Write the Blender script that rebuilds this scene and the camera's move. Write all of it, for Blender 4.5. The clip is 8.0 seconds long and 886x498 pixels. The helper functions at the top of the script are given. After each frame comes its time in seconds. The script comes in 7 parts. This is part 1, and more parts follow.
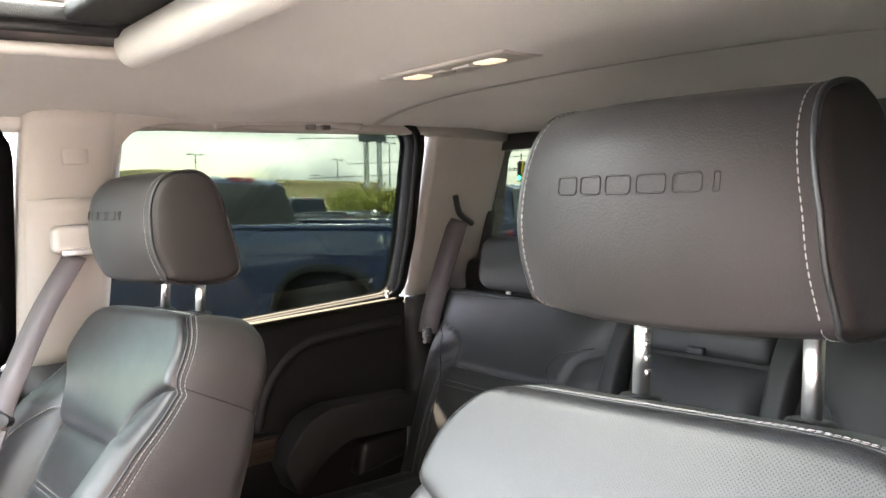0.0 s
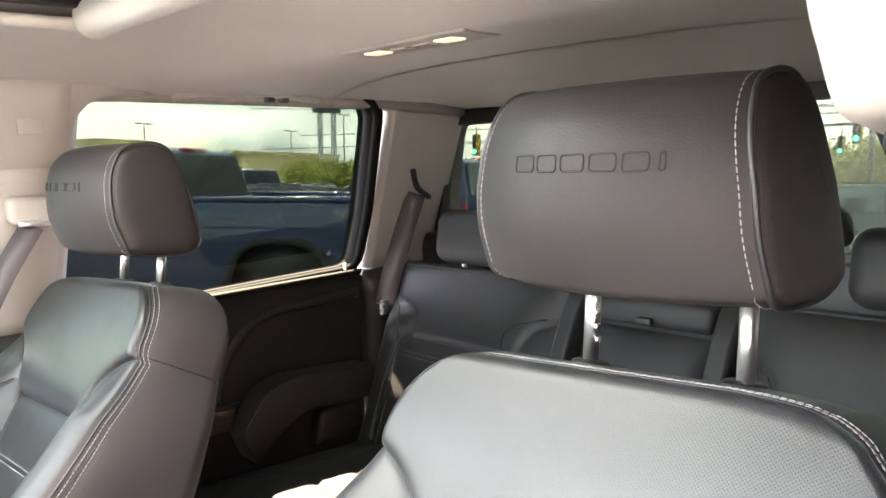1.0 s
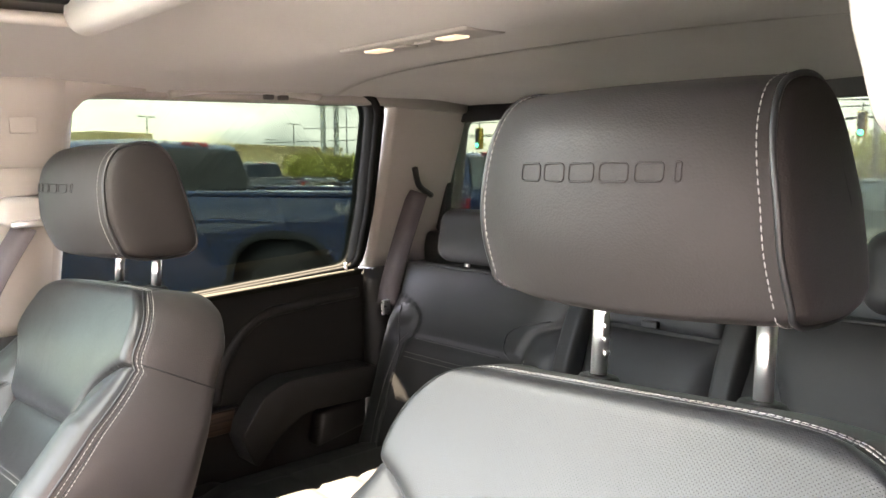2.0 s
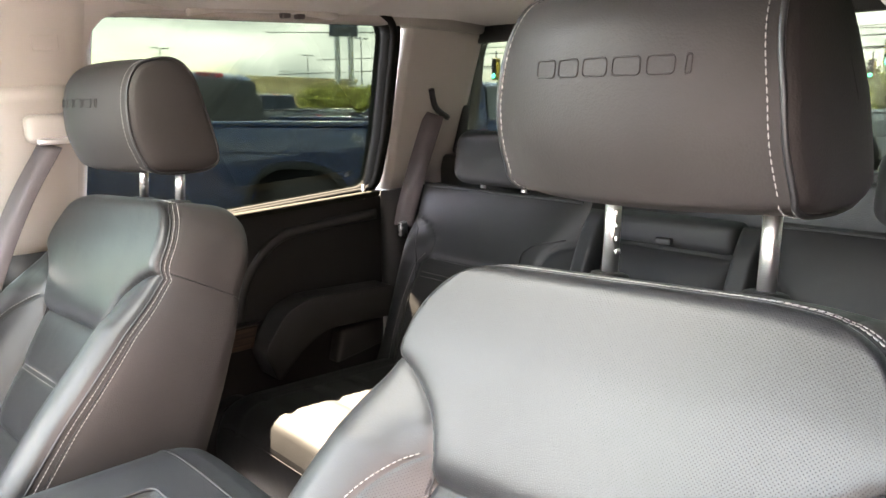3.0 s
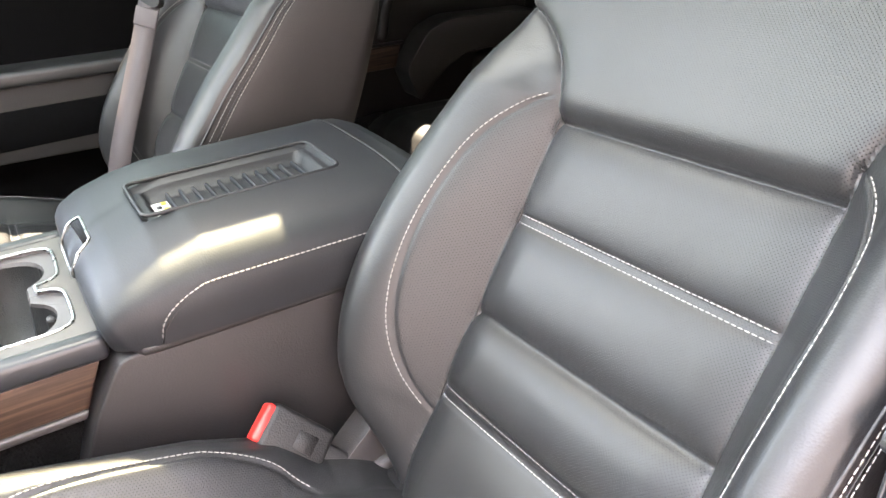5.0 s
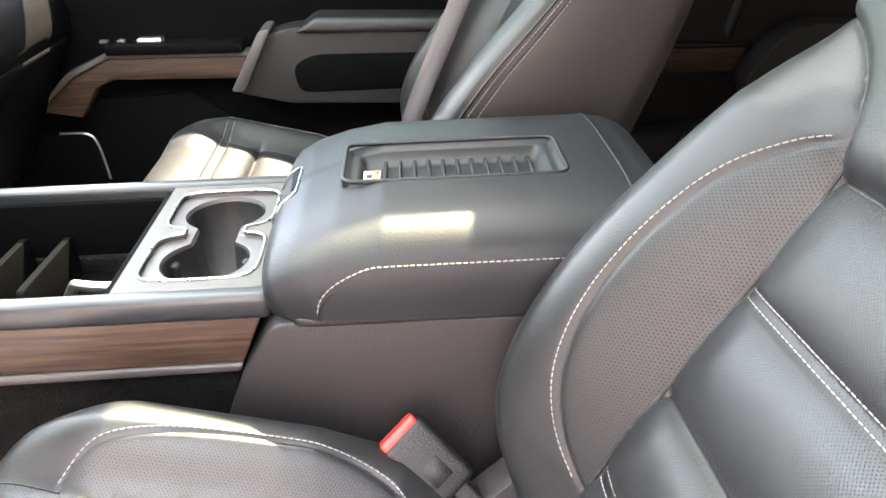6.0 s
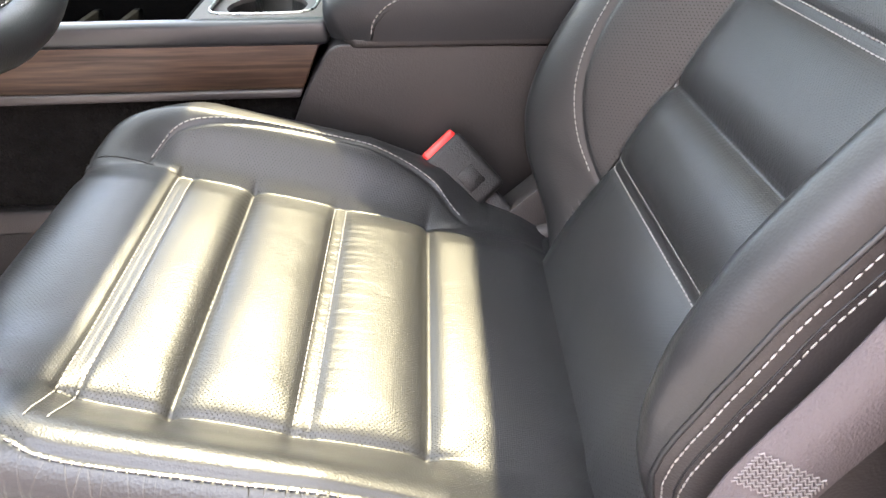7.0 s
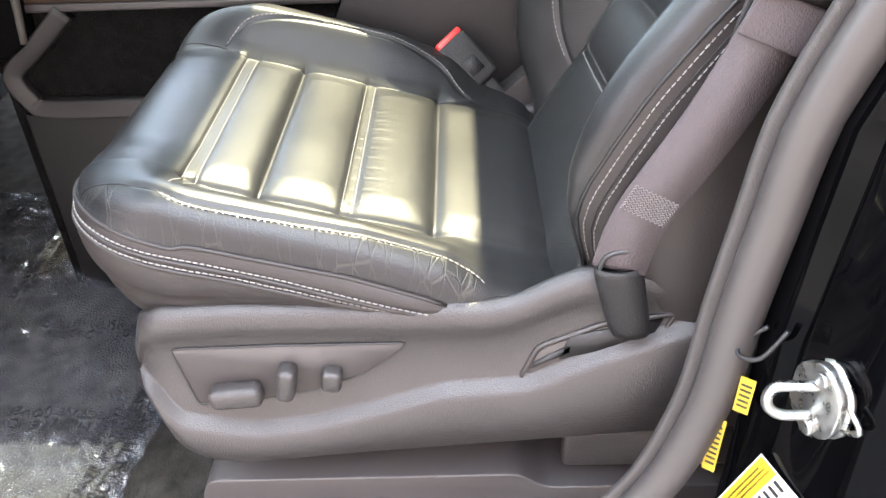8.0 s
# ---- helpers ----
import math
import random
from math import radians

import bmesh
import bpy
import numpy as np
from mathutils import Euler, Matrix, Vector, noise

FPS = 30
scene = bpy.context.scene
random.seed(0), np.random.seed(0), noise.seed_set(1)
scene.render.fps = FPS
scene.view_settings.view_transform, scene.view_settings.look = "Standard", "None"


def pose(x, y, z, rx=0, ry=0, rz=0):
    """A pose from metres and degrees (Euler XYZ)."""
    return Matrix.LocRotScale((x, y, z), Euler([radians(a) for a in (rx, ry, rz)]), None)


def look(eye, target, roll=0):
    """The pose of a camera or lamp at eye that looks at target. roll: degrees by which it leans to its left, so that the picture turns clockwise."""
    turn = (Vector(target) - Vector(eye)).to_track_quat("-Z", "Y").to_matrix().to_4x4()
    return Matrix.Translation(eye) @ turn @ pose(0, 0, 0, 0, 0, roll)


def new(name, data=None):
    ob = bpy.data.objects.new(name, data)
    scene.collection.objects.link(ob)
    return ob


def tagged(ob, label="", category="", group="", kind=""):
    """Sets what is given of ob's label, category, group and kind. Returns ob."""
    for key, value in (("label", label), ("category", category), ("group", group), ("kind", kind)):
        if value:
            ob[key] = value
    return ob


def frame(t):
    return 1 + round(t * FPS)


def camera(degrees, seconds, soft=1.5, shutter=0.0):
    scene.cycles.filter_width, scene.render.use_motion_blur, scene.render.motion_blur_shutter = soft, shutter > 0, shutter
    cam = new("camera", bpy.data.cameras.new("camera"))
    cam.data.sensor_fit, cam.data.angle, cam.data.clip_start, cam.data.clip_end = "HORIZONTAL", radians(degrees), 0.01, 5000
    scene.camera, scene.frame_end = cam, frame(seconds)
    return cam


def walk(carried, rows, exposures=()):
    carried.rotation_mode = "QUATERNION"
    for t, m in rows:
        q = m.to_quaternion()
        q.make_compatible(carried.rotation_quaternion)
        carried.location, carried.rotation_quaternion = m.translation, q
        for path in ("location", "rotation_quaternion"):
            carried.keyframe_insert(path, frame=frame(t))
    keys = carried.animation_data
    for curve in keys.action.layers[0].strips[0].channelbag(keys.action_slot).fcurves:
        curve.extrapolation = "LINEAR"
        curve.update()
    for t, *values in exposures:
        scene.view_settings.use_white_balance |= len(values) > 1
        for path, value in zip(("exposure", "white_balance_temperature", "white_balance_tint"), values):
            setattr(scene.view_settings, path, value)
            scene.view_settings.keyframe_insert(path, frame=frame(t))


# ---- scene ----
cam = camera(58.3, 8.0)
PATH = [
    (0, (0.726, -0.496, 1.689), (-0.822, 0.759, 1.519), -2.7),
    (0.5, (0.748, -0.521, 1.689), (-0.738, 0.798, 1.464), -2.3),
    (1, (0.744, -0.519, 1.692), (-0.726, 0.816, 1.45), -2.1),
    (2.5, (0.718, -0.493, 1.703), (-0.764, 0.818, 1.411), -1.9),
    (3, (0.742, -0.518, 1.679), (-0.74, 0.757, 1.258), -2.2),
    (3.5, (0.789, -0.561, 1.633), (-0.679, 0.646, 1.012), -3.1),
    (4, (0.814, -0.582, 1.61), (-0.639, 0.539, 0.815), -4.2),
    (4.5, (0.822, -0.592, 1.605), (-0.611, 0.475, 0.706), -4.5),
    (5, (0.797, -0.55, 1.58), (-0.754, 0.31, 0.655), -4.0),
    (5.2, (0.771, -0.512, 1.562), (-0.886, 0.122, 0.639), -3.3),
    (6.3, (0.718, -0.392, 1.538), (-1.05, -0.384, 0.602), -1.8),
    (6.5, (0.74, -0.401, 1.517), (-1.012, -0.391, 0.552), -1.3),
    (7, (0.892, -0.429, 1.435), (-0.796, -0.414, 0.362), -1.0),
    (7.5, (1.049, -0.422, 1.439), (-0.598, -0.44, 0.305), -1.6),
    (8, (1.124, -0.414, 1.461), (-0.506, -0.459, 0.303), -1.8),
]
walk(cam, [(t, look(eye, target, roll)) for t, eye, target, roll in PATH], exposures=[(0.0, 6.47, 6870, 20), (2.5, 6.52, 7170, 21), (3.5, 6.27, 6970, 21), (4.5, 6.03, 6870, 20), (5.5, 5.98, 6870, 18), (6.5, 5.85, 6670, 17), (7.0, 5.09, 6620, 18), (7.5, 4.78, 6470, 15), (8.0, 4.92, 6420, 14)])
# ---- daylight ----
SUN_WAY = Vector((-0.67, 0.20, 1.0)).normalized()   # the sun stands over the passenger side, a little behind
world = bpy.data.worlds.new("sky")
scene.world = world
world.use_nodes = True
wn = world.node_tree
sky = wn.nodes.new("ShaderNodeTexSky")
sky.sky_type, sky.sun_disc = "NISHITA", False
sky.sun_elevation, sky.sun_rotation = math.asin(SUN_WAY.z), math.atan2(SUN_WAY.x, SUN_WAY.y)
sky.dust_density, sky.air_density = 0.8, 1.0
# broken cloud over the blue
tc = wn.nodes.new("ShaderNodeTexCoord")
mp = wn.nodes.new("ShaderNodeMapping")
mp.inputs["Scale"].default_value = (1.0, 1.0, 3.2)
cl = wn.nodes.new("ShaderNodeTexNoise")
cl.inputs["Scale"].default_value, cl.inputs["Detail"].default_value, cl.inputs["Roughness"].default_value = 3.0, 7.0, 0.55
cr = wn.nodes.new("ShaderNodeValToRGB")
cr.color_ramp.elements[0].position, cr.color_ramp.elements[1].position = 0.36, 0.58
mx = wn.nodes.new("ShaderNodeMix")
mx.data_type = "RGBA"
shade = wn.nodes.new("ShaderNodeTexNoise")   # grey bases and white tops
shade.inputs["Scale"].default_value, shade.inputs["Detail"].default_value = 4.2, 5.0
tone = wn.nodes.new("ShaderNodeValToRGB")
tone.color_ramp.elements[0].position, tone.color_ramp.elements[1].position = 0.40, 0.66
tone.color_ramp.elements[0].color, tone.color_ramp.elements[1].color = (0.33, 0.36, 0.36, 1), (1, 1, 0.985, 1)
lit = wn.nodes.new("ShaderNodeMix")
lit.data_type, lit.blend_type = "RGBA", "MULTIPLY"
lit.inputs["Factor"].default_value = 1.0
lit.inputs["B"].default_value = (7.4, 7.4, 7.3, 1)
wn.links.new(mp.outputs["Vector"], shade.inputs["Vector"])
wn.links.new(shade.outputs["Fac"], tone.inputs["Fac"])
wn.links.new(tone.outputs["Color"], lit.inputs["A"])
wn.links.new(lit.outputs["Result"], mx.inputs["B"])
wn.links.new(tc.outputs["Generated"], mp.inputs["Vector"])
wn.links.new(mp.outputs["Vector"], cl.inputs["Vector"])
wn.links.new(cl.outputs["Fac"], cr.inputs["Fac"])
wn.links.new(cr.outputs["Color"], mx.inputs["Factor"])
wn.links.new(sky.outputs["Color"], mx.inputs["A"])
wn.links.new(mx.outputs["Result"], wn.nodes["Background"].inputs["Color"])
wn.nodes["Background"].inputs["Strength"].default_value = 0.15
sun_data = bpy.data.lights.new("sun", "SUN")
sun_data.energy, sun_data.angle, sun_data.color = 1.4, radians(0.6), (1.0, 0.91, 0.68)
sun = new("sun", sun_data)
sun.matrix_world = look(SUN_WAY * 40, (0, 0, 0))

# ---- materials ----
def mat(name, color, rough=0.5, metal=0.0, grain=0.0, grain_size=0.002, stain=0.0, stain_size=0.15, rough_var=0.0, spec=0.5, coat=0.0, sheen=0.0, coords="Object", stretch=(1, 1, 1), crease=0.0, crease_size=0.05):
    """A surface with colour, fine relief (grain, in metres deep) and a slow variation of tone and gloss."""
    m = bpy.data.materials.new(name)
    m.use_nodes = True
    t = m.node_tree
    b = t.nodes["Principled BSDF"]
    b.inputs["Base Color"].default_value = (*color, 1)
    b.inputs["Roughness"].default_value = rough
    b.inputs["Metallic"].default_value = metal
    b.inputs["Specular IOR Level"].default_value = spec
    b.inputs["Coat Weight"].default_value = coat
    b.inputs["Coat Roughness"].default_value = 0.04
    b.inputs["Sheen Weight"].default_value = sheen
    co = t.nodes.new("ShaderNodeTexCoord")
    st = t.nodes.new("ShaderNodeMapping")
    st.name = "stretch"
    st.inputs["Scale"].default_value = stretch
    t.links.new(co.outputs[coords], st.inputs["Vector"])
    if stain or rough_var:
        n = t.nodes.new("ShaderNodeTexNoise")
        n.inputs["Scale"].default_value, n.inputs["Detail"].default_value = 1 / stain_size, 5.0
        t.links.new(st.outputs["Vector"], n.inputs["Vector"])
        if stain:
            r = t.nodes.new("ShaderNodeValToRGB")
            r.color_ramp.elements[0].position, r.color_ramp.elements[1].position = 0.3, 0.7
            r.color_ramp.elements[0].color = (*[c * (1 - stain) for c in color], 1)
            r.color_ramp.elements[1].color = (*[min(1, c * (1 + stain)) for c in color], 1)
            t.links.new(n.outputs["Fac"], r.inputs["Fac"])
            t.links.new(r.outputs["Color"], b.inputs["Base Color"])
        if rough_var:
            q = t.nodes.new("ShaderNodeMapRange")
            q.inputs["From Min"].default_value, q.inputs["From Max"].default_value = 0.3, 0.7
            q.inputs["To Min"].default_value, q.inputs["To Max"].default_value = rough - rough_var, rough + rough_var
            t.links.new(n.outputs["Fac"], q.inputs["Value"])
            t.links.new(q.outputs["Result"], b.inputs["Roughness"])
    if grain:
        v = t.nodes.new("ShaderNodeTexVoronoi")
        v.inputs["Scale"].default_value = 1 / grain_size
        k = t.nodes.new("ShaderNodeBump")
        k.name = "grain"
        k.inputs["Distance"].default_value, k.inputs["Strength"].default_value = grain, 1.0
        t.links.new(st.outputs["Vector"], v.inputs["Vector"])
        t.links.new(v.outputs["Distance"], k.inputs["Height"])
        t.links.new(k.outputs["Normal"], b.inputs["Normal"])
    if crease:   # soft, slow wrinkles under the grain
        w = t.nodes.new("ShaderNodeTexNoise")
        w.inputs["Scale"].default_value, w.inputs["Detail"].default_value, w.inputs["Distortion"].default_value = 1 / crease_size, 4.0, 0.8
        c = t.nodes.new("ShaderNodeBump")
        c.inputs["Distance"].default_value = crease
        t.links.new(st.outputs["Vector"], w.inputs["Vector"])
        t.links.new(w.outputs["Fac"], c.inputs["Height"])
        t.links.new(c.outputs["Normal"], t.nodes["grain"].inputs["Normal"] if grain else b.inputs["Normal"])
    return m


def perforate(m, pitch, dark=0.25, deep=0.0006):
    """Rows of punched holes over a leather, laid out in the mesh's own metres."""
    t = m.node_tree
    b = t.nodes["Principled BSDF"]
    uv = t.nodes.new("ShaderNodeUVMap")
    uv.uv_map = "cloth"
    sc = t.nodes.new("ShaderNodeVectorMath")
    sc.operation = "SCALE"
    sc.inputs["Scale"].default_value = 1 / pitch
    rot = t.nodes.new("ShaderNodeVectorRotate")
    rot.rotation_type = "Z_AXIS"
    rot.inputs["Angle"].default_value = radians(45)
    fr = t.nodes.new("ShaderNodeVectorMath")
    fr.operation = "FRACTION"
    su = t.nodes.new("ShaderNodeVectorMath")
    su.operation = "SUBTRACT"
    su.inputs[1].default_value = (0.5, 0.5, 0)
    ln = t.nodes.new("ShaderNodeVectorMath")
    ln.operation = "LENGTH"
    ramp = t.nodes.new("ShaderNodeMapRange")
    ramp.interpolation_type = "SMOOTHSTEP"
    ramp.inputs["From Min"].default_value, ramp.inputs["From Max"].default_value = 0.12, 0.21
    for a, c in ((uv.outputs["UV"], rot.inputs["Vector"]), (rot.outputs["Vector"], sc.inputs[0]), (sc.outputs["Vector"], fr.inputs[0]), (fr.outputs["Vector"], su.inputs[0]), (su.outputs["Vector"], ln.inputs[0]), (ln.outputs["Value"], ramp.inputs["Value"])):
        t.links.new(a, c)
    mul = t.nodes.new("ShaderNodeMix")
    mul.data_type, mul.blend_type = "RGBA", "MULTIPLY"
    mul.inputs["Factor"].default_value = 1.0
    tone = t.nodes.new("ShaderNodeMapRange")
    tone.inputs["To Min"].default_value = dark
    t.links.new(ramp.outputs["Result"], tone.inputs["Value"])
    src = b.inputs["Base Color"].links
    if src:
        t.links.new(src[0].from_socket, mul.inputs["A"])
    else:
        mul.inputs["A"].default_value = b.inputs["Base Color"].default_value
    t.links.new(tone.outputs["Result"], mul.inputs["B"])
    t.links.new(mul.outputs["Result"], b.inputs["Base Color"])
    sp = t.nodes.new("ShaderNodeMapRange")
    sp.inputs["To Min"].default_value, sp.inputs["To Max"].default_value = 0.1, 0.4
    t.links.new(ramp.outputs["Result"], sp.inputs["Value"])
    t.links.new(sp.outputs["Result"], b.inputs["Specular IOR Level"])
    k = t.nodes.new("ShaderNodeBump")
    k.inputs["Distance"].default_value = deep
    t.links.new(ramp.outputs["Result"], k.inputs["Height"])
    if "grain" in t.nodes:
        t.links.new(t.nodes["grain"].outputs["Normal"], k.inputs["Normal"])
    t.links.new(k.outputs["Normal"], b.inputs["Normal"])
    return m


def glass(name, tint, rough=0.0):
    m = bpy.data.materials.new(name)
    m.use_nodes = True
    t = m.node_tree
    t.nodes.remove(t.nodes["Principled BSDF"])
    out = t.nodes["Material Output"]
    tr = t.nodes.new("ShaderNodeBsdfTransparent")
    tr.inputs["Color"].default_value = (*tint, 1)
    gl = t.nodes.new("ShaderNodeBsdfGlossy")
    gl.inputs["Roughness"].default_value = rough
    lw = t.nodes.new("ShaderNodeLayerWeight")
    lw.inputs["Blend"].default_value = 0.5
    pw = t.nodes.new("ShaderNodeMath")
    pw.operation = "POWER"
    pw.inputs[1].default_value = 5.0
    fr = t.nodes.new("ShaderNodeMapRange")
    fr.inputs["To Min"].default_value = 0.03
    t.links.new(lw.outputs["Facing"], pw.inputs[0])
    t.links.new(pw.outputs["Value"], fr.inputs["Value"])
    mix = t.nodes.new("ShaderNodeMixShader")
    t.links.new(fr.outputs["Result"], mix.inputs["Fac"])
    t.links.new(tr.outputs["BSDF"], mix.inputs[1])
    t.links.new(gl.outputs["BSDF"], mix.inputs[2])
    t.links.new(mix.outputs["Shader"], out.inputs["Surface"])
    return m


def glow(name, color, strength):
    m = mat(name, color, 0.4)
    b = m.node_tree.nodes["Principled BSDF"]
    b.inputs["Emission Color"].default_value = (*color, 1)
    b.inputs["Emission Strength"].default_value = strength
    return m


LEATHER = mat("black_leather", (0.012, 0.0123, 0.0132), 0.40, spec=0.4, grain=0.0001, grain_size=0.0015, stain=0.12, rough_var=0.06, crease=0.0006)
# LEATHER's hide again; the paler base stands in for light on the sides.
LEATHER_SIDE_LIT = mat("black_leather_side_lit", (0.0225, 0.0195, 0.019), 0.50, spec=0.38, grain=0.00012, grain_size=0.0016, stain=0.12, rough_var=0.06, crease=0.0004)
PERFORATED = perforate(mat("perforated_leather", (0.014, 0.0143, 0.0152), 0.38, grain=0.0001, grain_size=0.0016, stain=0.12, rough_var=0.06, crease=0.0006), 0.0021, 0.60, 0.0003)
def worn(m, size, deep):
    """Sharp crossing creases of sat-on leather, stronger in patches."""
    t = m.node_tree
    b = t.nodes["Principled BSDF"]
    co = t.nodes.new("ShaderNodeTexCoord")
    nz = t.nodes.new("ShaderNodeTexNoise")
    nz.inputs["Scale"].default_value, nz.inputs["Detail"].default_value = 14.0, 2.0
    fade = t.nodes.new("ShaderNodeMapRange")
    fade.inputs["From Min"].default_value, fade.inputs["From Max"].default_value = 0.38, 0.62
    t.links.new(co.outputs["Object"], nz.inputs["Vector"])
    t.links.new(nz.outputs["Fac"], fade.inputs["Value"])
    tone = t.nodes.new("ShaderNodeMix")
    tone.data_type = "RGBA"
    tone.inputs["B"].default_value = (0.034, 0.032, 0.029, 1)
    t.links.new(b.inputs["Base Color"].links[0].from_socket, tone.inputs["A"])
    t.links.new(tone.outputs["Result"], b.inputs["Base Color"])
    both = None
    for turn, k in ((0.75, 1.0), (-0.55, 1.25)):
        mp_, vo, rise, mul, bp_ = (t.nodes.new(n) for n in ("ShaderNodeMapping", "ShaderNodeTexVoronoi", "ShaderNodeMapRange", "ShaderNodeMath", "ShaderNodeBump"))
        mp_.inputs["Rotation"].default_value = (0, 0, turn)
        mp_.inputs["Scale"].default_value = (0.22 * k / size, k / size, 0.3 * k / size)
        vo.feature = "DISTANCE_TO_EDGE"
        vo.inputs["Scale"].default_value = 1.0
        rise.inputs["From Max"].default_value = 0.03
        rise.inputs["To Min"].default_value, rise.inputs["To Max"].default_value = 1.0, 0.0
        mul.operation = "MULTIPLY"
        bp_.inputs["Distance"].default_value = deep
        bp_.invert = True
        under = b.inputs["Normal"].links[0].from_socket
        for a, c in ((co.outputs["Object"], mp_.inputs["Vector"]), (mp_.outputs["Vector"], vo.inputs["Vector"]), (vo.outputs["Distance"], rise.inputs["Value"]), (rise.outputs["Result"], mul.inputs[0]), (fade.outputs["Result"], mul.inputs[1]), (mul.outputs["Value"], bp_.inputs["Height"]), (under, bp_.inputs["Normal"]), (bp_.outputs["Normal"], b.inputs["Normal"])):
            t.links.new(a, c)
        if both is None:
            both = mul
        else:
            most = t.nodes.new("ShaderNodeMath")
            most.operation = "MAXIMUM"
            t.links.new(both.outputs["Value"], most.inputs[0])
            t.links.new(mul.outputs["Value"], most.inputs[1])
            t.links.new(most.outputs["Value"], tone.inputs["Factor"])
    return m


LEATHER_WORN = worn(mat("creased_black_leather", (0.012, 0.0125, 0.0135), 0.37, spec=0.4, grain=0.00015, grain_size=0.0018, stain=0.12, rough_var=0.06, crease=0.0006), 0.020, 0.00028)
BENCH_LEATHER = mat("bench_leather", (0.0125, 0.0123, 0.0127), 0.58, spec=0.24, grain=0.0001, grain_size=0.0015, stain=0.12, rough_var=0.06, crease=0.0006)
THREAD = mat("grey_thread", (0.20, 0.192, 0.185), 0.7)
DARK_THREAD = mat("dark_thread", (0.13, 0.12, 0.12), 0.7)
BLACK_PLASTIC = mat("black_plastic", (0.009, 0.009, 0.0095), 0.5, spec=0.35, grain=0.0003, grain_size=0.0016, stain=0.1)
# Near-zero base: dimness round the dash, door and bin is put into the colour.
SHADE_PLASTIC = mat("matt_shade_plastic", (0.0016, 0.0016, 0.0018), 0.8, spec=0.05, grain=0.0003, grain_size=0.0016, stain=0.1)
GREY_PLASTIC = mat("grained_grey_plastic", (0.029, 0.0265, 0.0265), 0.36, grain=0.00035, grain_size=0.0013, stain=0.06, rough_var=0.04)
SMOOTH_PLASTIC = mat("smooth_grey_plastic", (0.052, 0.047, 0.047), 0.42, stain=0.06)
CONSOLE_VINYL = mat("console_vinyl", (0.012, 0.013, 0.015), 0.46, spec=0.28, grain=0.00009, grain_size=0.0016, stain=0.08)
RAIL = mat("dark_satin_rail", (0.016, 0.0175, 0.020), 0.34, stain=0.05)
CONSOLE_SIDE = mat("console_side_vinyl", (0.0115, 0.0100, 0.0104), 0.5, grain=0.0002, grain_size=0.0018, stain=0.08)
HEADLINER = mat("headliner_cloth", (0.31, 0.292, 0.268), 0.95, grain=0.0003, grain_size=0.0012, stain=0.05, sheen=0.2)
PILLAR = mat("beige_pillar_plastic", (0.28, 0.262, 0.24), 0.6, grain=0.00006, grain_size=0.0012, stain=0.03)
CHROME = mat("chrome", (0.85, 0.85, 0.86), 0.32, 1.0, rough_var=0.03)
SATIN = mat("satin_silver", (0.060, 0.056, 0.049), 0.58, 0.0, spec=0.4, stain=0.05, stain_size=0.02)
ZINC = mat("zinc_steel", (0.40, 0.41, 0.40), 0.32, 1.0, stain=0.2, stain_size=0.008, rough_var=0.1)
WEB = mat("belt_webbing", (0.050, 0.041, 0.044), 0.65, grain=0.00035, grain_size=0.0011, stretch=(1, 1, 0.6), stain=0.06)
WOOD = mat("brown_wood_trim", (0.046, 0.028, 0.019), 0.48, spec=0.35, stain=0.6, stain_size=0.018, stretch=(5, 0.22, 5), coat=0.05)
RED = mat("red_button", (0.62, 0.025, 0.02), 0.35)
FLOOR_CARPET = mat("worn_grey_carpet", (0.040, 0.037, 0.033), 1.0, spec=0.05, grain=0.002, grain_size=0.003, stain=0.45, stain_size=0.03)
CARPET = mat("black_carpet", (0.007, 0.007, 0.007), 1.0, spec=0.05, grain=0.002, grain_size=0.003, stain=0.3, stain_size=0.02)
RUBBER = mat("rubber_seal", (0.044, 0.040, 0.039), 0.42, stain=0.06, rough_var=0.05)
BLACK_PAINT = mat("black_car_paint", (0.0010, 0.0010, 0.0013), 0.04, spec=0.07)
FILM_INK = mat("film_ink", (0.018, 0.018, 0.020), 1.0, spec=0.0)
FILM = mat("clear_floor_film", (0.105, 0.114, 0.135), 0.05, grain=0.00003, grain_size=0.012, spec=0.9)
FILM.node_tree.nodes["Principled BSDF"].inputs["Alpha"].default_value = 0.40
def crinkle(m, size, deep):
    """Long creases running one way, over the finer relief."""
    t = m.node_tree
    under = t.nodes["Principled BSDF"].inputs["Normal"].links[0].from_socket
    co, mp_, nz, bp_ = (t.nodes.new(k) for k in ("ShaderNodeTexCoord", "ShaderNodeMapping", "ShaderNodeTexNoise", "ShaderNodeBump"))
    mp_.inputs["Rotation"].default_value = (0, 0, 0.7)
    mp_.inputs["Scale"].default_value = (1 / size, 0.28 / size, 1)
    nz.noise_type = "RIDGED_MULTIFRACTAL"
    nz.inputs["Scale"].default_value, nz.inputs["Detail"].default_value, nz.inputs["Distortion"].default_value = 1.0, 2.0, 0.6
    bp_.inputs["Distance"].default_value = deep
    for a, b in ((co.outputs["Object"], mp_.inputs["Vector"]), (mp_.outputs["Vector"], nz.inputs["Vector"]), (nz.outputs["Fac"], bp_.inputs["Height"]), (under, bp_.inputs["Normal"]), (bp_.outputs["Normal"], t.nodes["Principled BSDF"].inputs["Normal"])):
        t.links.new(a, b)
crinkle(FILM, 0.050, 0.016)
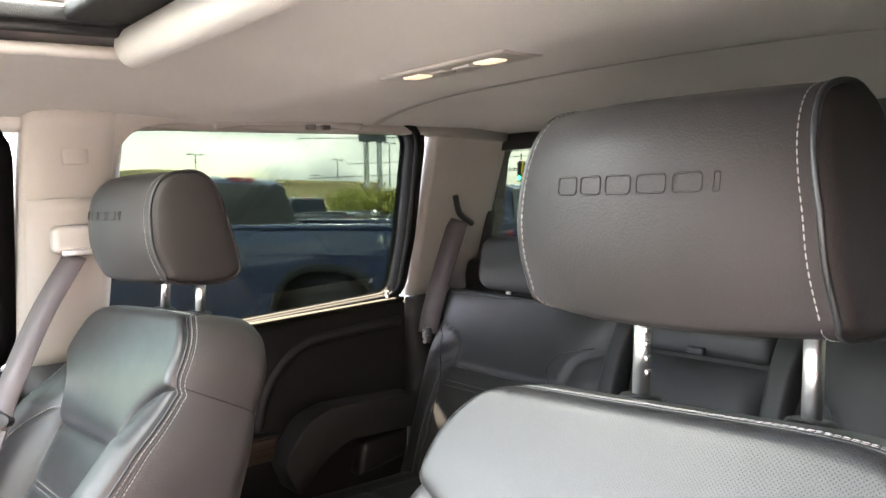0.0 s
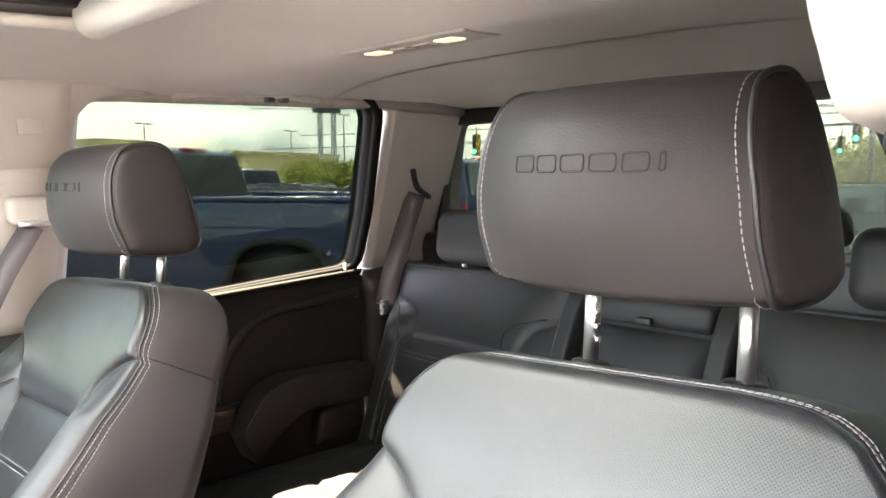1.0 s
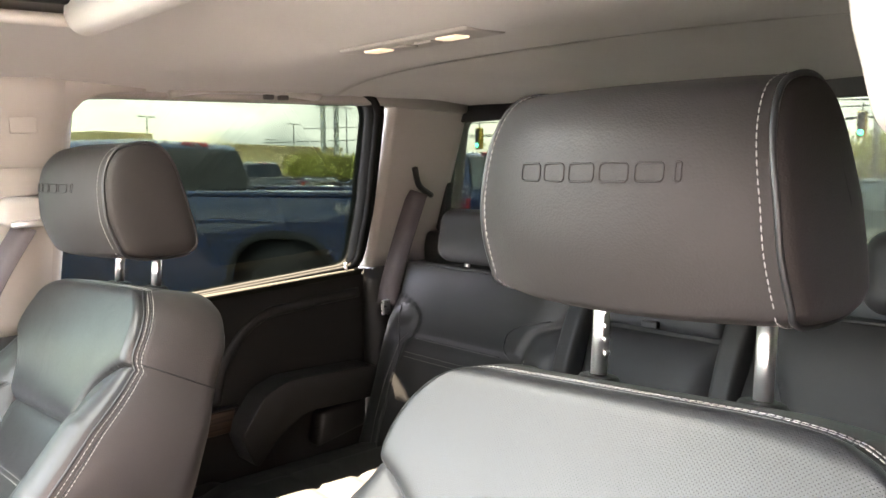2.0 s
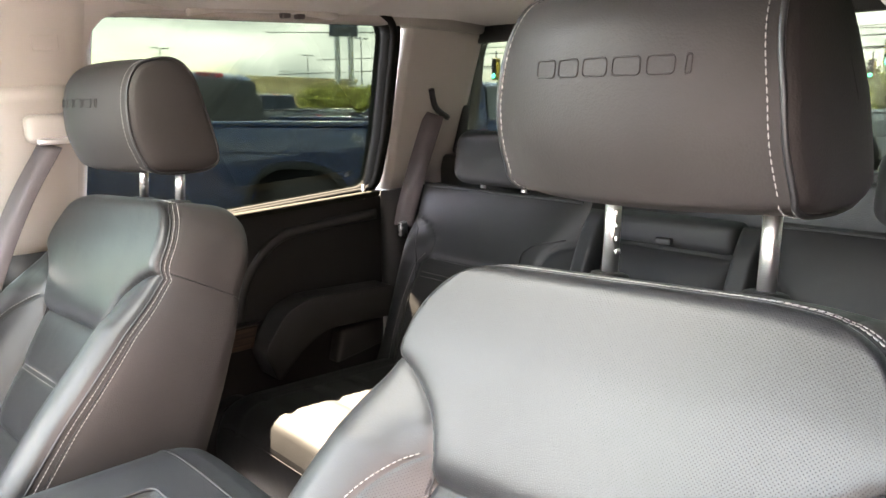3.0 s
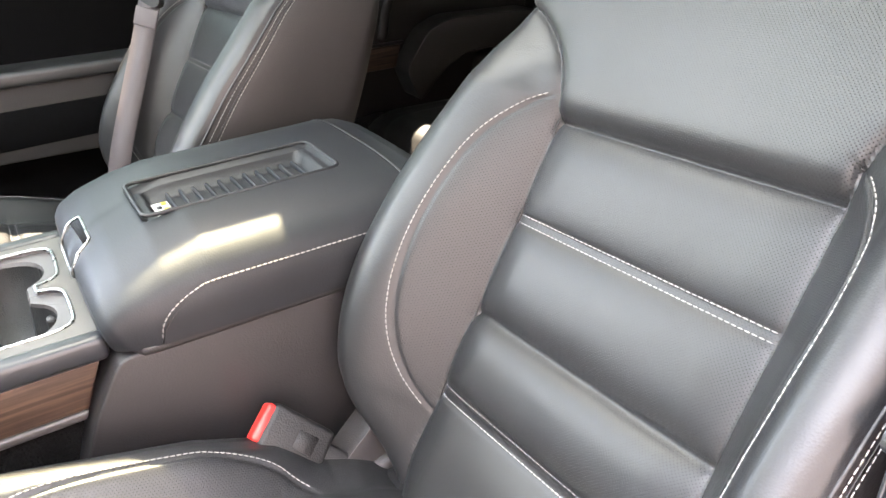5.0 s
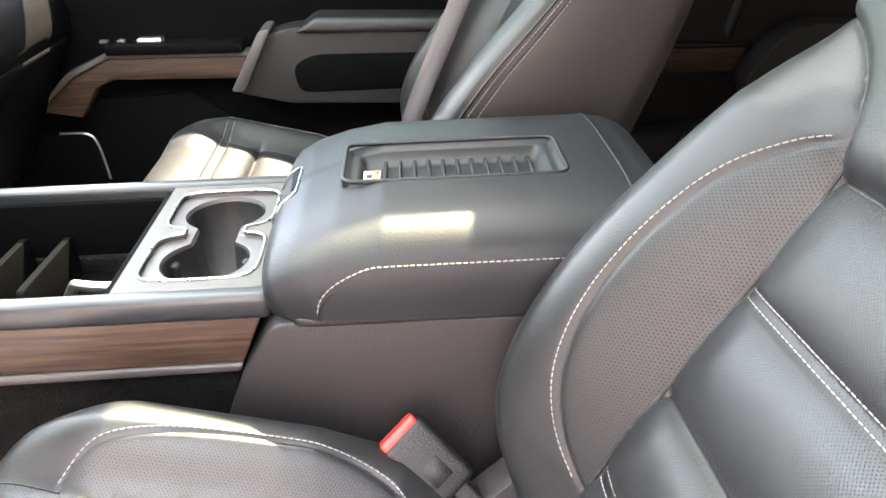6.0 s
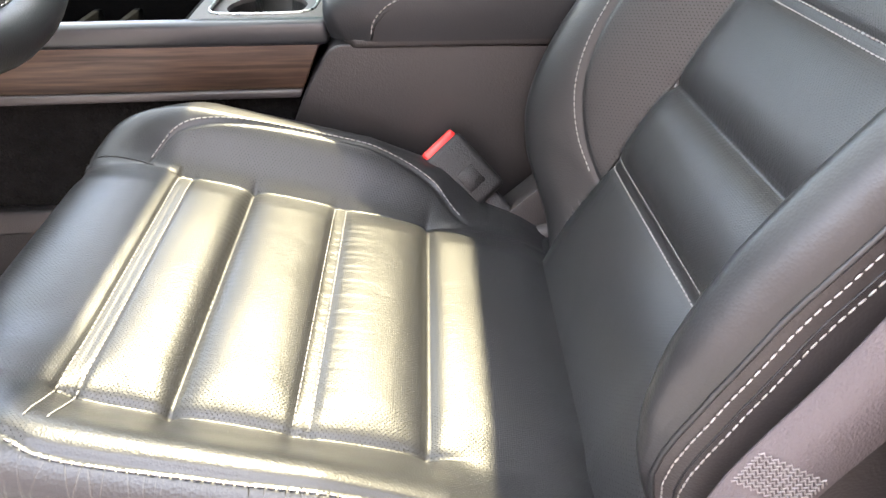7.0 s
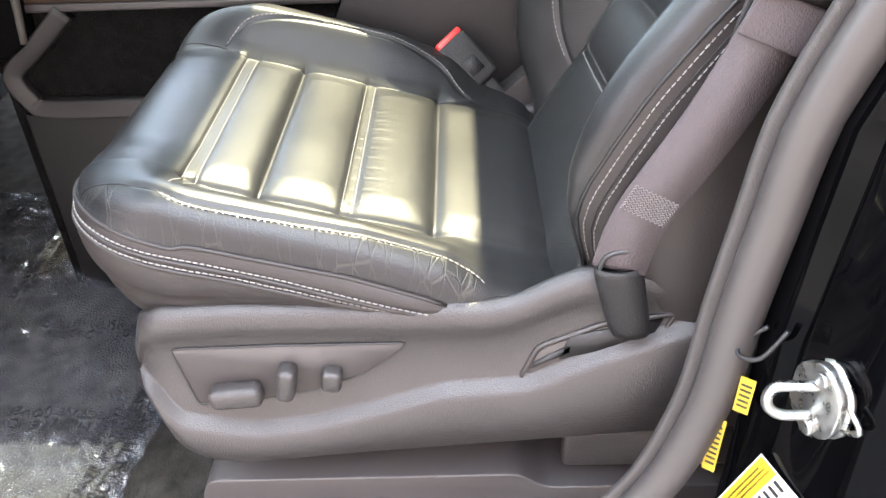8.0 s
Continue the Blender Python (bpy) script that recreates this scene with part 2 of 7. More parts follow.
SEAL_CLOTH = mat("grey_seal_cloth", (0.036, 0.033, 0.0325), 0.6, grain=0.0002, grain_size=0.0012, stain=0.06)
WINDOW_RUBBER = mat("window_rubber", (0.006, 0.006, 0.0055), 0.85, spec=0.12, grain=0.0002, grain_size=0.0015)
PRINT = mat("black_print", (0.008, 0.008, 0.009), 0.5)
YELLOW = mat("yellow_label", (0.36, 0.26, 0.015), 0.4)
WHITE_LABEL = mat("white_label", (0.42, 0.415, 0.40), 0.4)
SIDE_GLASS = glass("tinted_glass", (0.110, 0.125, 0.112))
FRONT_GLASS = glass("front_side_glass", (0.26, 0.29, 0.26))
CLEAR_GLASS = glass("clear_glass", (0.64, 0.66, 0.63))
ROOF_GLASS = glass("roof_glass", (0.78, 0.79, 0.72))
LAMP_LENS = glow("lamp_lens", (1.0, 0.80, 0.55), 0.010)

# ---- building tools ----
def thing(name, at, label, category, group="", kind=""):
    ob = new(name)
    ob.empty_display_size = 0.05
    ob.location = at
    return tagged(ob, label, category, group, kind)


def part(name, bm, material, parent=None, label="", smooth=True):
    """Links a bmesh, given in world metres, as one mesh; under a parent it is stored from the parent's place."""
    me = bpy.data.meshes.new(name)
    base = Vector((0, 0, 0))
    o = parent
    while o is not None:
        base += o.location
        o = o.parent
    if parent is not None:
        bmesh.ops.translate(bm, verts=bm.verts, vec=-base)
    bm.to_mesh(me)
    bm.free()
    if smooth:
        me.polygons.foreach_set("use_smooth", [True] * len(me.polygons))
    for m in (material if isinstance(material, (list, tuple)) else (material,)):
        me.materials.append(m)
    if "lean" in me.attributes:   # seams share the normals of the whole skin
        got = np.zeros(len(me.vertices) * 3, np.float32)
        me.attributes["lean"].data.foreach_get("vector", got)
        got = got.reshape(-1, 3)
        faces = np.array([tuple(p.normal) for p in me.polygons])
        first = np.array([got[p.vertices[0]] for p in me.polygons])
        if (faces * first).sum() < 0:
            got = -got
        me.normals_split_custom_set_from_vertices([tuple(v) for v in got.tolist()])
    ob = new(name, me)
    if parent is not None:
        ob.parent = parent
    return tagged(ob, label)


def solo(name, bm, material, label, category, group="", kind="", smooth=True):
    return tagged(part(name, bm, material, None, "", smooth), label, category, group, kind)


def join(*bms):
    """One bmesh out of several."""
    out = bmesh.new()
    for b in bms:
        me = bpy.data.meshes.new("t")
        b.to_mesh(me)
        b.free()
        out.from_mesh(me)
        bpy.data.meshes.remove(me)
    return out


def place(bm, m):
    bmesh.ops.transform(bm, matrix=m, verts=bm.verts)
    return bm


def box(size, at=(0, 0, 0), r=0.0, seg=3, turn=None):
    bm = bmesh.new()
    bmesh.ops.create_cube(bm, size=1, matrix=Matrix.Diagonal((*size, 1)))
    if r:
        bmesh.ops.bevel(bm, geom=bm.edges[:], offset=min(r, 0.49 * min(size)), segments=seg, profile=0.5, affect="EDGES")
    if turn is not None:
        place(bm, turn)
    return place(bm, Matrix.Translation(at))


def prism(poly, axis, a, b, r=0.0, seg=2):
    """A polygon drawn in the two other axes (in x, y, z order), drawn out along an axis from a to b."""
    bm = bmesh.new()
    def put(p, w):
        q = list(p)
        q.insert("xyz".index(axis), w)
        return bm.verts.new(q)
    lo, hi = [put(p, a) for p in poly], [put(p, b) for p in poly]
    n = len(poly)
    bm.faces.new(lo), bm.faces.new(hi[::-1])
    for i in range(n):
        bm.faces.new((lo[i], hi[i], hi[(i + 1) % n], lo[(i + 1) % n]))
    bmesh.ops.recalc_face_normals(bm, faces=bm.faces)
    if r:
        bmesh.ops.bevel(bm, geom=bm.edges[:], offset=r, segments=seg, profile=0.5, affect="EDGES", clamp_overlap=True)
    return bm


def round_poly(poly, r, n=5):
    """The same polygon with its corners cut to arcs."""
    out, k = [], len(poly)
    for i in range(k):
        p, a, c = Vector(poly[i]), Vector(poly[i - 1]), Vector(poly[(i + 1) % k])
        ra = min(r, 0.45 * (a - p).length, 0.45 * (c - p).length)
        s, e = p + (a - p).normalized() * ra, p + (c - p).normalized() * ra
        for j in range(n + 1):
            t = j / n
            out.append(tuple((1 - t) ** 2 * s + 2 * t * (1 - t) * p + t * t * e))
    return out


def smooth_path(pts, n=8, closed=False):
    """A Catmull-Rom curve through the points."""
    p = [Vector(q) for q in pts]
    k, out = len(p), []
    for i in range(k if closed else k - 1):
        a, b, c, d = (p[(i + j) % k] if closed else p[min(max(i + j, 0), k - 1)] for j in (-1, 0, 1, 2))
        for j in range(n):
            t = j / n
            out.append(0.5 * (2 * b + (c - a) * t + (2 * a - 5 * b + 4 * c - d) * t * t + (3 * b - a - 3 * c + d) * t ** 3))
    if not closed:
        out.append(p[-1])
    return out


def sweep(path, ring, closed=False, up=(0, 0, 1), cap=True):
    """Draws a ring of (side, up) offsets along a path."""
    bm, rows, n = bmesh.new(), [], len(path)
    path = [Vector(p) for p in path]
    up = Vector(up)
    for i, p in enumerate(path):
        d = (path[(i + 1) % n] - path[i - 1]) if closed else (path[min(i + 1, n - 1)] - path[max(i - 1, 0)])
        d.normalize()
        s = d.cross(up)
        s = s.normalized() if s.length > 1e-4 else Vector((1, 0, 0))
        w = s.cross(d)
        rows.append([bm.verts.new(p + s * a + w * b) for a, b in ring])
    k = len(ring)
    for i in range(n if closed else n - 1):
        r0, r1 = rows[i], rows[(i + 1) % n]
        for j in range(k):
            bm.faces.new((r0[j], r0[(j + 1) % k], r1[(j + 1) % k], r1[j]))
    if cap and not closed:
        bm.faces.new(rows[0]), bm.faces.new(rows[-1][::-1])
    bmesh.ops.recalc_face_normals(bm, faces=bm.faces)
    return bm


def circle(r, n=10, sx=1.0, sy=1.0):
    return [(r * sx * math.cos(2 * math.pi * i / n), r * sy * math.sin(2 * math.pi * i / n)) for i in range(n)]


def tube(path, r, n=10, closed=False, up=(0, 0, 1)):
    return sweep(path, circle(r, n), closed, up)


def band(path, width, thick, up=(0, 0, 1)):
    """A flat strap along a path; up is its flat side's way."""
    w, t = width / 2, thick / 2
    return sweep(path, [(-w, -t), (w, -t), (w, t), (-w, t)], False, up)


def rod(a, b, r, n=16, r2=None, bevel=0.0):
    a, b = Vector(a), Vector(b)
    bm = bmesh.new()
    bmesh.ops.create_cone(bm, cap_ends=True, segments=n, radius1=r, radius2=r if r2 is None else r2, depth=(b - a).length)
    if bevel:
        es = [e for e in bm.edges if len(e.link_faces) == 2 and any(len(f.verts) > 4 for f in e.link_faces)]
        bmesh.ops.bevel(bm, geom=es, offset=bevel, segments=2, profile=0.5, affect="EDGES")
    turn = (b - a).to_track_quat("Z", "Y").to_matrix().to_4x4()
    return place(bm, Matrix.Translation((a + b) / 2) @ turn)


def loft(rows, closed=True, caps=True):
    """A skin over rows of points; each row a ring when closed."""
    bm = bmesh.new()
    vs = [[bm.verts.new(p) for p in row] for row in rows]
    for r0, r1 in zip(vs, vs[1:]):
        k = len(r0)
        for j in range(k if closed else k - 1):
            bm.faces.new((r0[j], r0[(j + 1) % k], r1[(j + 1) % k], r1[j]))
    if caps and closed:
        bm.faces.new(vs[0][::-1]), bm.faces.new(vs[-1])
    bmesh.ops.recalc_face_normals(bm, faces=bm.faces)
    return bm


def stitches(path, pitch=0.0065, length=0.0045, r=0.00052, lift=Vector((0, 0, 0))):
    """Short threads one after another along a path."""
    p = [Vector(q) + lift for q in path]
    run = [0.0]
    for a, b in zip(p, p[1:]):
        run.append(run[-1] + (b - a).length)
    def at(s):
        s = min(max(s, 0), run[-1])
        for i in range(len(p) - 1):
            if run[i + 1] >= s:
                t = (s - run[i]) / max(run[i + 1] - run[i], 1e-9)
                return p[i].lerp(p[i + 1], t)
        return p[-1]
    verts, faces = [], []
    for k in range(int(run[-1] / pitch)):
        a, b = at(k * pitch), at(k * pitch + length)
        d = (b - a).normalized()
        s = d.cross(Vector((0.3, 0.2, 0.93)))
        s = s.normalized() if s.length > 1e-4 else Vector((1, 0, 0))
        w = s.cross(d)
        n0 = len(verts)
        for c, q in ((a, 0.5), (a.lerp(b, 0.25), 1.0), (a.lerp(b, 0.75), 1.0), (b, 0.5)):
            for e in range(5):
                g = 2 * math.pi * e / 5
                verts.append(c + (s * math.cos(g) + w * math.sin(g)) * r * q)
        for row in range(3):
            for e in range(5):
                i, j = n0 + row * 5 + e, n0 + row * 5 + (e + 1) % 5
                faces.append((i, j, j + 5, i + 5))
        faces.append(tuple(n0 + e for e in range(5)))
        faces.append(tuple(n0 + 15 + e for e in range(5)))
    me = bpy.data.meshes.new("t")
    me.from_pydata([tuple(v) for v in verts], [], faces)
    bm = bmesh.new()
    bm.from_mesh(me)
    bpy.data.meshes.remove(me)
    return bm


def lines(x, xs, ys):
    return float(np.interp(x, xs, ys))


def step(a, b, x):
    t = min(max((x - a) / (b - a), 0.0), 1.0)
    return t * t * (3 - 2 * t)


def text(body, size, m, thick=0.0004):
    """Letters in the built-in font, laid as a thin mesh at the pose m."""
    cu = bpy.data.curves.new("t", "FONT")
    cu.body, cu.size, cu.extrude = body, size, thick
    cu.align_x, cu.align_y = "CENTER", "CENTER"
    ob = bpy.data.objects.new("t", cu)
    scene.collection.objects.link(ob)
    me = bpy.data.meshes.new_from_object(ob.evaluated_get(bpy.context.evaluated_depsgraph_get()))
    bm = bmesh.new()
    bm.from_mesh(me)
    bpy.data.objects.remove(ob)
    bpy.data.meshes.remove(me)
    return place(bm, m)

# ---- the front seats ----
BACK_UP, BACK_OUT = Vector((0, 0.508, 0.861)), Vector((0, -0.861, 0.508))
CUSH_FWD, CUSH_UP = Vector((0, -0.966, 0.257)), Vector((0, 0.257, 0.966))
BACK_AT, CUSH_AT = Vector((0, -0.290, 1.110)), Vector((0, -0.305, 1.040))
H_LOW, H_TOP = -0.13, 0.480
SKEW = 0.055   # the backrests lean a little towards the driver's side
FOLD_TOP, FOLD_LOW = 0.296, 0.114
BACK_PAIRS = (0.2095, 0.2025, 0.0405, 0.0305)
CUSH_PAIRS = (0.219, 0.209, 0.352, 0.341)


def ramp(a, b, x):
    t = np.clip((x - a) / (b - a), 0.0, 1.0)
    return t * t * (3 - 2 * t)


def glide(xs, ys):
    """A smooth function of one number through a few heights, for whole arrays."""
    p = smooth_path([(x, y, 0) for x, y in zip(xs, ys)], 10)
    gx, gy = np.array([q.x for q in p]), np.array([q.y for q in p])
    return lambda x: np.interp(x, gx, gy)


half_low = glide((-0.13, -0.05, 0.0, 0.05, 0.10, 0.15, 0.25, 0.33, 0.377, 0.42, 0.5), (0.11, 0.155, 0.199, 0.227, 0.239, 0.243, 0.241, 0.230, 0.216, 0.209, 0.205))
SEAM = [(0.132, -0.14), (0.132, 0.10), (0.132, 0.296), (0.134, 0.318), (0.141, 0.337), (0.155, 0.355), (0.174, 0.370), (0.198, 0.383), (0.245, 0.398)]
SEAM_LINE = [Vector((p.x, p.y)) for p in smooth_path([(a, h, 0) for a, h in SEAM], 6)]
seam_u = lambda h: np.where(h > 0.398, 9.0, np.interp(h, [p.y for p in SEAM_LINE], [p.x for p in SEAM_LINE]))
back_arc = glide((0.010, 0.030, 0.055, 0.084, 0.125, 0.17, 0.228, 0.268, 0.300, 0.318), (0.132, 0.149, 0.162, 0.171, 0.178, 0.181, 0.179, 0.171, 0.154, 0.134))
crest = glide((-0.13, -0.05, 0.03, 0.1, 0.18, 0.23, 0.28, 0.32, 0.35, 0.377, 0.40, 0.5), (0.034, 0.056, 0.070, 0.074, 0.066, 0.056, 0.045, 0.036, 0.029, 0.022, 0.019, 0.019))


def back_half(h):
    h = np.asarray(h, float)
    return half_low(h) - np.where(h > 0.41, 0.085 * (1 - np.sqrt(np.clip(1 - ((h - 0.41) / 0.0725) ** 2, 0, 1))), 0)


def seam_far(a, h):
    """Distance to the seam between the middle panels and the bolster."""
    best = np.full(np.shape(a), 9.0)
    for p, q in zip(SEAM_LINE, SEAM_LINE[1:]):
        d = q - p
        t = np.clip(((a - p.x) * d.x + (h - p.y) * d.y) / d.length_squared, 0, 1)
        best = np.minimum(best, np.hypot(a - p.x - t * d.x, h - p.y - t * d.y))
    return best


def pillow(x, lo, hi, amp, p=2.6):
    t = (x - lo) / (hi - lo)
    return np.where((t >= 0) & (t <= 1), amp * (1 - np.abs(2 * t - 1) ** p), 0.0)


def groove(x, deep, wide):
    return -deep * np.exp(-(x / wide) ** 2)


def fold(x, deep, wide):
    return -deep * math.exp(-(x / wide) ** 2)


def back_deep(u, h):
    """How far the front of the backrest stands out of its plane."""
    u, h = np.asarray(u, float), np.asarray(h, float)
    a = np.abs(u)
    far, inside = seam_far(a, h), a < seam_u(h)
    over = h - FOLD_TOP
    # shoulder panel: rolls over the fold, then stands full
    top = 0.017 * (1 - np.exp(-np.clip(over, 0, 1) / 0.010)) + 0.006 * ramp(0.02, 0.12, over) - 0.0055 * np.exp(-far / 0.005) * (h < 0.4)
    # middle panel: four puffed sections between its seams
    mid = pillow(h, 0.206, FOLD_TOP, 0.0065) + pillow(h, FOLD_LOW, 0.206, 0.0085) + pillow(h, 0.0355, FOLD_LOW, 0.012) + pillow(h, -0.13, 0.0355, 0.010)
    mid = mid * (1 - 0.55 * ramp(0.095, 0.131, a)) - 0.004 * np.exp(-far / 0.005)
    mid += -0.004 * np.exp(-np.clip(-over, 0, 1) / 0.006) - 0.0035 * np.exp(-np.abs(h - FOLD_LOW) / 0.004)
    mid += 0.00022 * np.sin(u * 1100) * (np.exp(-np.abs(over) / 0.010) + 0.8 * np.exp(-np.abs(h - FOLD_LOW) / 0.009))
    for q in BACK_PAIRS:
        mid += groove(h - q, 0.0013, 0.0018)
    # bolster: from the seam up to its crest
    base = -0.002 + 0.013 * ramp(0.285, 0.345, h)
    bol = base + (crest(h) + 0.004 - base) * np.sin(0.5 * math.pi * np.clip(far / 0.078, 0, 1)) ** 1.15 + 0.004 * (1 - np.exp(-far / 0.004))
    line = a - back_arc(h)
    held = ramp(0.004, 0.02, h) * (1 - ramp(0.305, 0.320, h))
    bol += (groove(line, 0.0024, 0.0022) + 0.0012 * (1 - np.exp(-np.abs(line) / 0.010))) * held
    d = np.where(inside, np.where(over > 0, top, mid), bol)
    soft = 1 - ramp(0.32, 0.40, h)
    e = np.clip((a - (back_half(h) - 0.013 - 0.027 * soft)) / (0.013 + 0.027 * soft), 0, 1)
    d = d - (0.011 + 0.010 * soft) * (1 - np.sqrt(1 - e ** 2))
    t = np.clip((h - (H_TOP - 0.016)) / 0.016, 0, 1)
    return d - 0.011 * (1 - np.sqrt(1 - t ** 2))


def cush_half(l):
    l = np.asarray(l, float)
    return 0.219 - np.where(l > 0.335, 0.085 * (1 - np.sqrt(np.clip(1 - ((l - 0.335) / 0.101) ** 2, 0, 1))), 0)


def cush_front(u):
    a = np.abs(u)
    return np.where(a < 0.14, 0.434, 0.335 + 0.10 * np.sqrt(np.clip(1 - ((a - 0.131) / 0.0852) ** 2, 0, 1)))


arc_in = glide((0.100, 0.117, 0.144, 0.194, 0.248, 0.304, 0.344, 0.368, 0.381), (0.140, 0.151, 0.166, 0.177, 0.178, 0.175, 0.168, 0.157, 0.135))
arc_out = glide((0.090, 0.11, 0.16, 0.25, 0.33, 0.357, 0.40), (0.205, 0.198, 0.1965, 0.200, 0.201, 0.193, 0.180))
CUSH_IN, CUSH_OUT = -0.131, 0.140


def cush_deep(u, l):
    """How high the top of the cushion stands over its plane; u grows outboard."""
    u, l = np.asarray(u, float), np.asarray(l, float)
    a = np.abs(u)
    mid = pillow(l, -0.03, 0.136, 0.006, 4) + pillow(l, 0.136, 0.214, 0.0062) + pillow(l, 0.214, 0.289, 0.0062) + pillow(l, 0.289, 0.3465, 0.0052) + pillow(l, 0.3465, 0.52, 0.006)
    side = np.where(u < 0, u - CUSH_IN, CUSH_OUT - u)
    mid = mid * (0.35 + 0.65 * ramp(0, 0.034, side)) - 0.0045 * np.exp(-np.abs(l - 0.289) / 0.004) - 0.0045 * np.exp(-np.abs(l - 0.136) / 0.004)
    for q in CUSH_PAIRS:
        mid += groove(l - q, 0.0014, 0.0018)
    mid += 0.0002 * np.sin(u * 1000) * np.exp(-np.abs(l - 0.289) / 0.010) + 0.0001 * (np.sin(u * 640 + 9 * l) + np.sin(u * 971) + np.sin(u * 333 + 2)) * np.exp(-np.abs(l - 0.204) / 0.012)
    n = np.where(side > 0, mid, mid * np.exp(-np.clip(-side, 0, 1) / 0.008))
    n -= 0.005 * np.exp(-np.abs(side) / 0.004) * ramp(0.10, 0.14, l) * (1 - ramp(0.345, 0.365, l))
    along = np.interp(l, (0.0, 0.08, 0.13, 0.20, 0.36, 0.42), (0.0, 0.2, 0.75, 1.0, 1.0, 0.85))
    nose = ramp(0.32, 0.40, l) * (u > 0)   # the outer bolster runs out softly round the front corner
    n += np.where(u < 0, 0.041, 0.026) * along * ((1 - nose) * ramp(0, 0.050, -side) + nose * ramp(-0.07, 0.055, -side))
    line = np.where(u < 0, a - arc_in(l), u - arc_out(l))
    n += groove(line, 0.0022, 0.0022) * ramp(0.09, 0.12, l) * (1 - ramp(0.372, 0.385, l))
    n -= 0.012 * ramp(0.06, 0.0, l)
    e = np.clip((a - (cush_half(l) - 0.030)) / 0.030, 0, 1)
    ea = 0.030 * (1 - np.sqrt(1 - e ** 2))
    f = np.clip((l - (cush_front(u) - 0.075)) / 0.075, 0, 1)
    fa = 0.032 * (1 - np.sqrt(1 - f ** 2))
    return n - (ea ** 5 + fa ** 5) ** 0.2


def skin_normals(pts, out):
    n = np.cross(np.gradient(pts, axis=0), np.gradient(pts, axis=1))
    n /= np.maximum(np.linalg.norm(n, axis=2, keepdims=True), 1e-12)
    return -n if (n @ np.array(out)).mean() < 0 else n


def skin(name, pts, uvs, nrm, pick, material, parent):
    """The cells of a grid of points that pick marks, as one mesh with a map in metres and the normals of the whole skin."""
    if not pick.any():
        return None
    nj = pts.shape[1]
    i, j = np.nonzero(pick)
    quad = np.stack([i * nj + j, i * nj + j + 1, (i + 1) * nj + j + 1, (i + 1) * nj + j], 1)
    flat, lean = pts.reshape(-1, 3), nrm.reshape(-1, 3)
    n0 = np.cross(flat[quad[:, 2]] - flat[quad[:, 0]], flat[quad[:, 3]] - flat[quad[:, 1]])
    if (n0 * lean[quad[:, 0]]).sum() < 0:
        quad = quad[:, ::-1]
    used, back = np.unique(quad, return_inverse=True)
    me = bpy.data.meshes.new(name)
    me.from_pydata((flat[used] - np.array(parent.location)).tolist(), [], back.reshape(-1, 4).tolist())
    me.uv_layers.new(name="cloth").data.foreach_set("uv", uvs.reshape(-1, 2)[quad].ravel())
    me.polygons.foreach_set("use_smooth", [True] * len(quad))
    me.materials.append(material)
    me.normals_split_custom_set_from_vertices(lean[used].tolist())
    ob = new(name, me)
    ob.parent = parent
    return tagged(ob)


def sheet(points, uvs, keep):
    """The faces of a grid of points that keep(i, j) picks, as a bmesh with a map in metres."""
    bm = bmesh.new()
    lay = bm.loops.layers.uv.new("cloth")
    nl = bm.verts.layers.float_vector.new("lean")
    ni, nj = len(points), len(points[0])
    made = {}
    def v(i, j):
        if (i, j) not in made:
            made[i, j] = bm.verts.new(points[i][j])
            du = points[min(i + 1, ni - 1)][j] - points[max(i - 1, 0)][j]
            dv = points[i][min(j + 1, nj - 1)] - points[i][max(j - 1, 0)]
            made[i, j][nl] = du.cross(dv).normalized()
        return made[i, j]
    for i in range(len(points) - 1):
        for j in range(len(points[0]) - 1):
            if keep(i, j):
                ids = ((i, j), (i, j + 1), (i + 1, j + 1), (i + 1, j))
                f = bm.faces.new([v(*q) for q in ids])
                for loop, q in zip(f.loops, ids):
                    loop[lay].uv = uvs[q[0]][q[1]]
    return bm


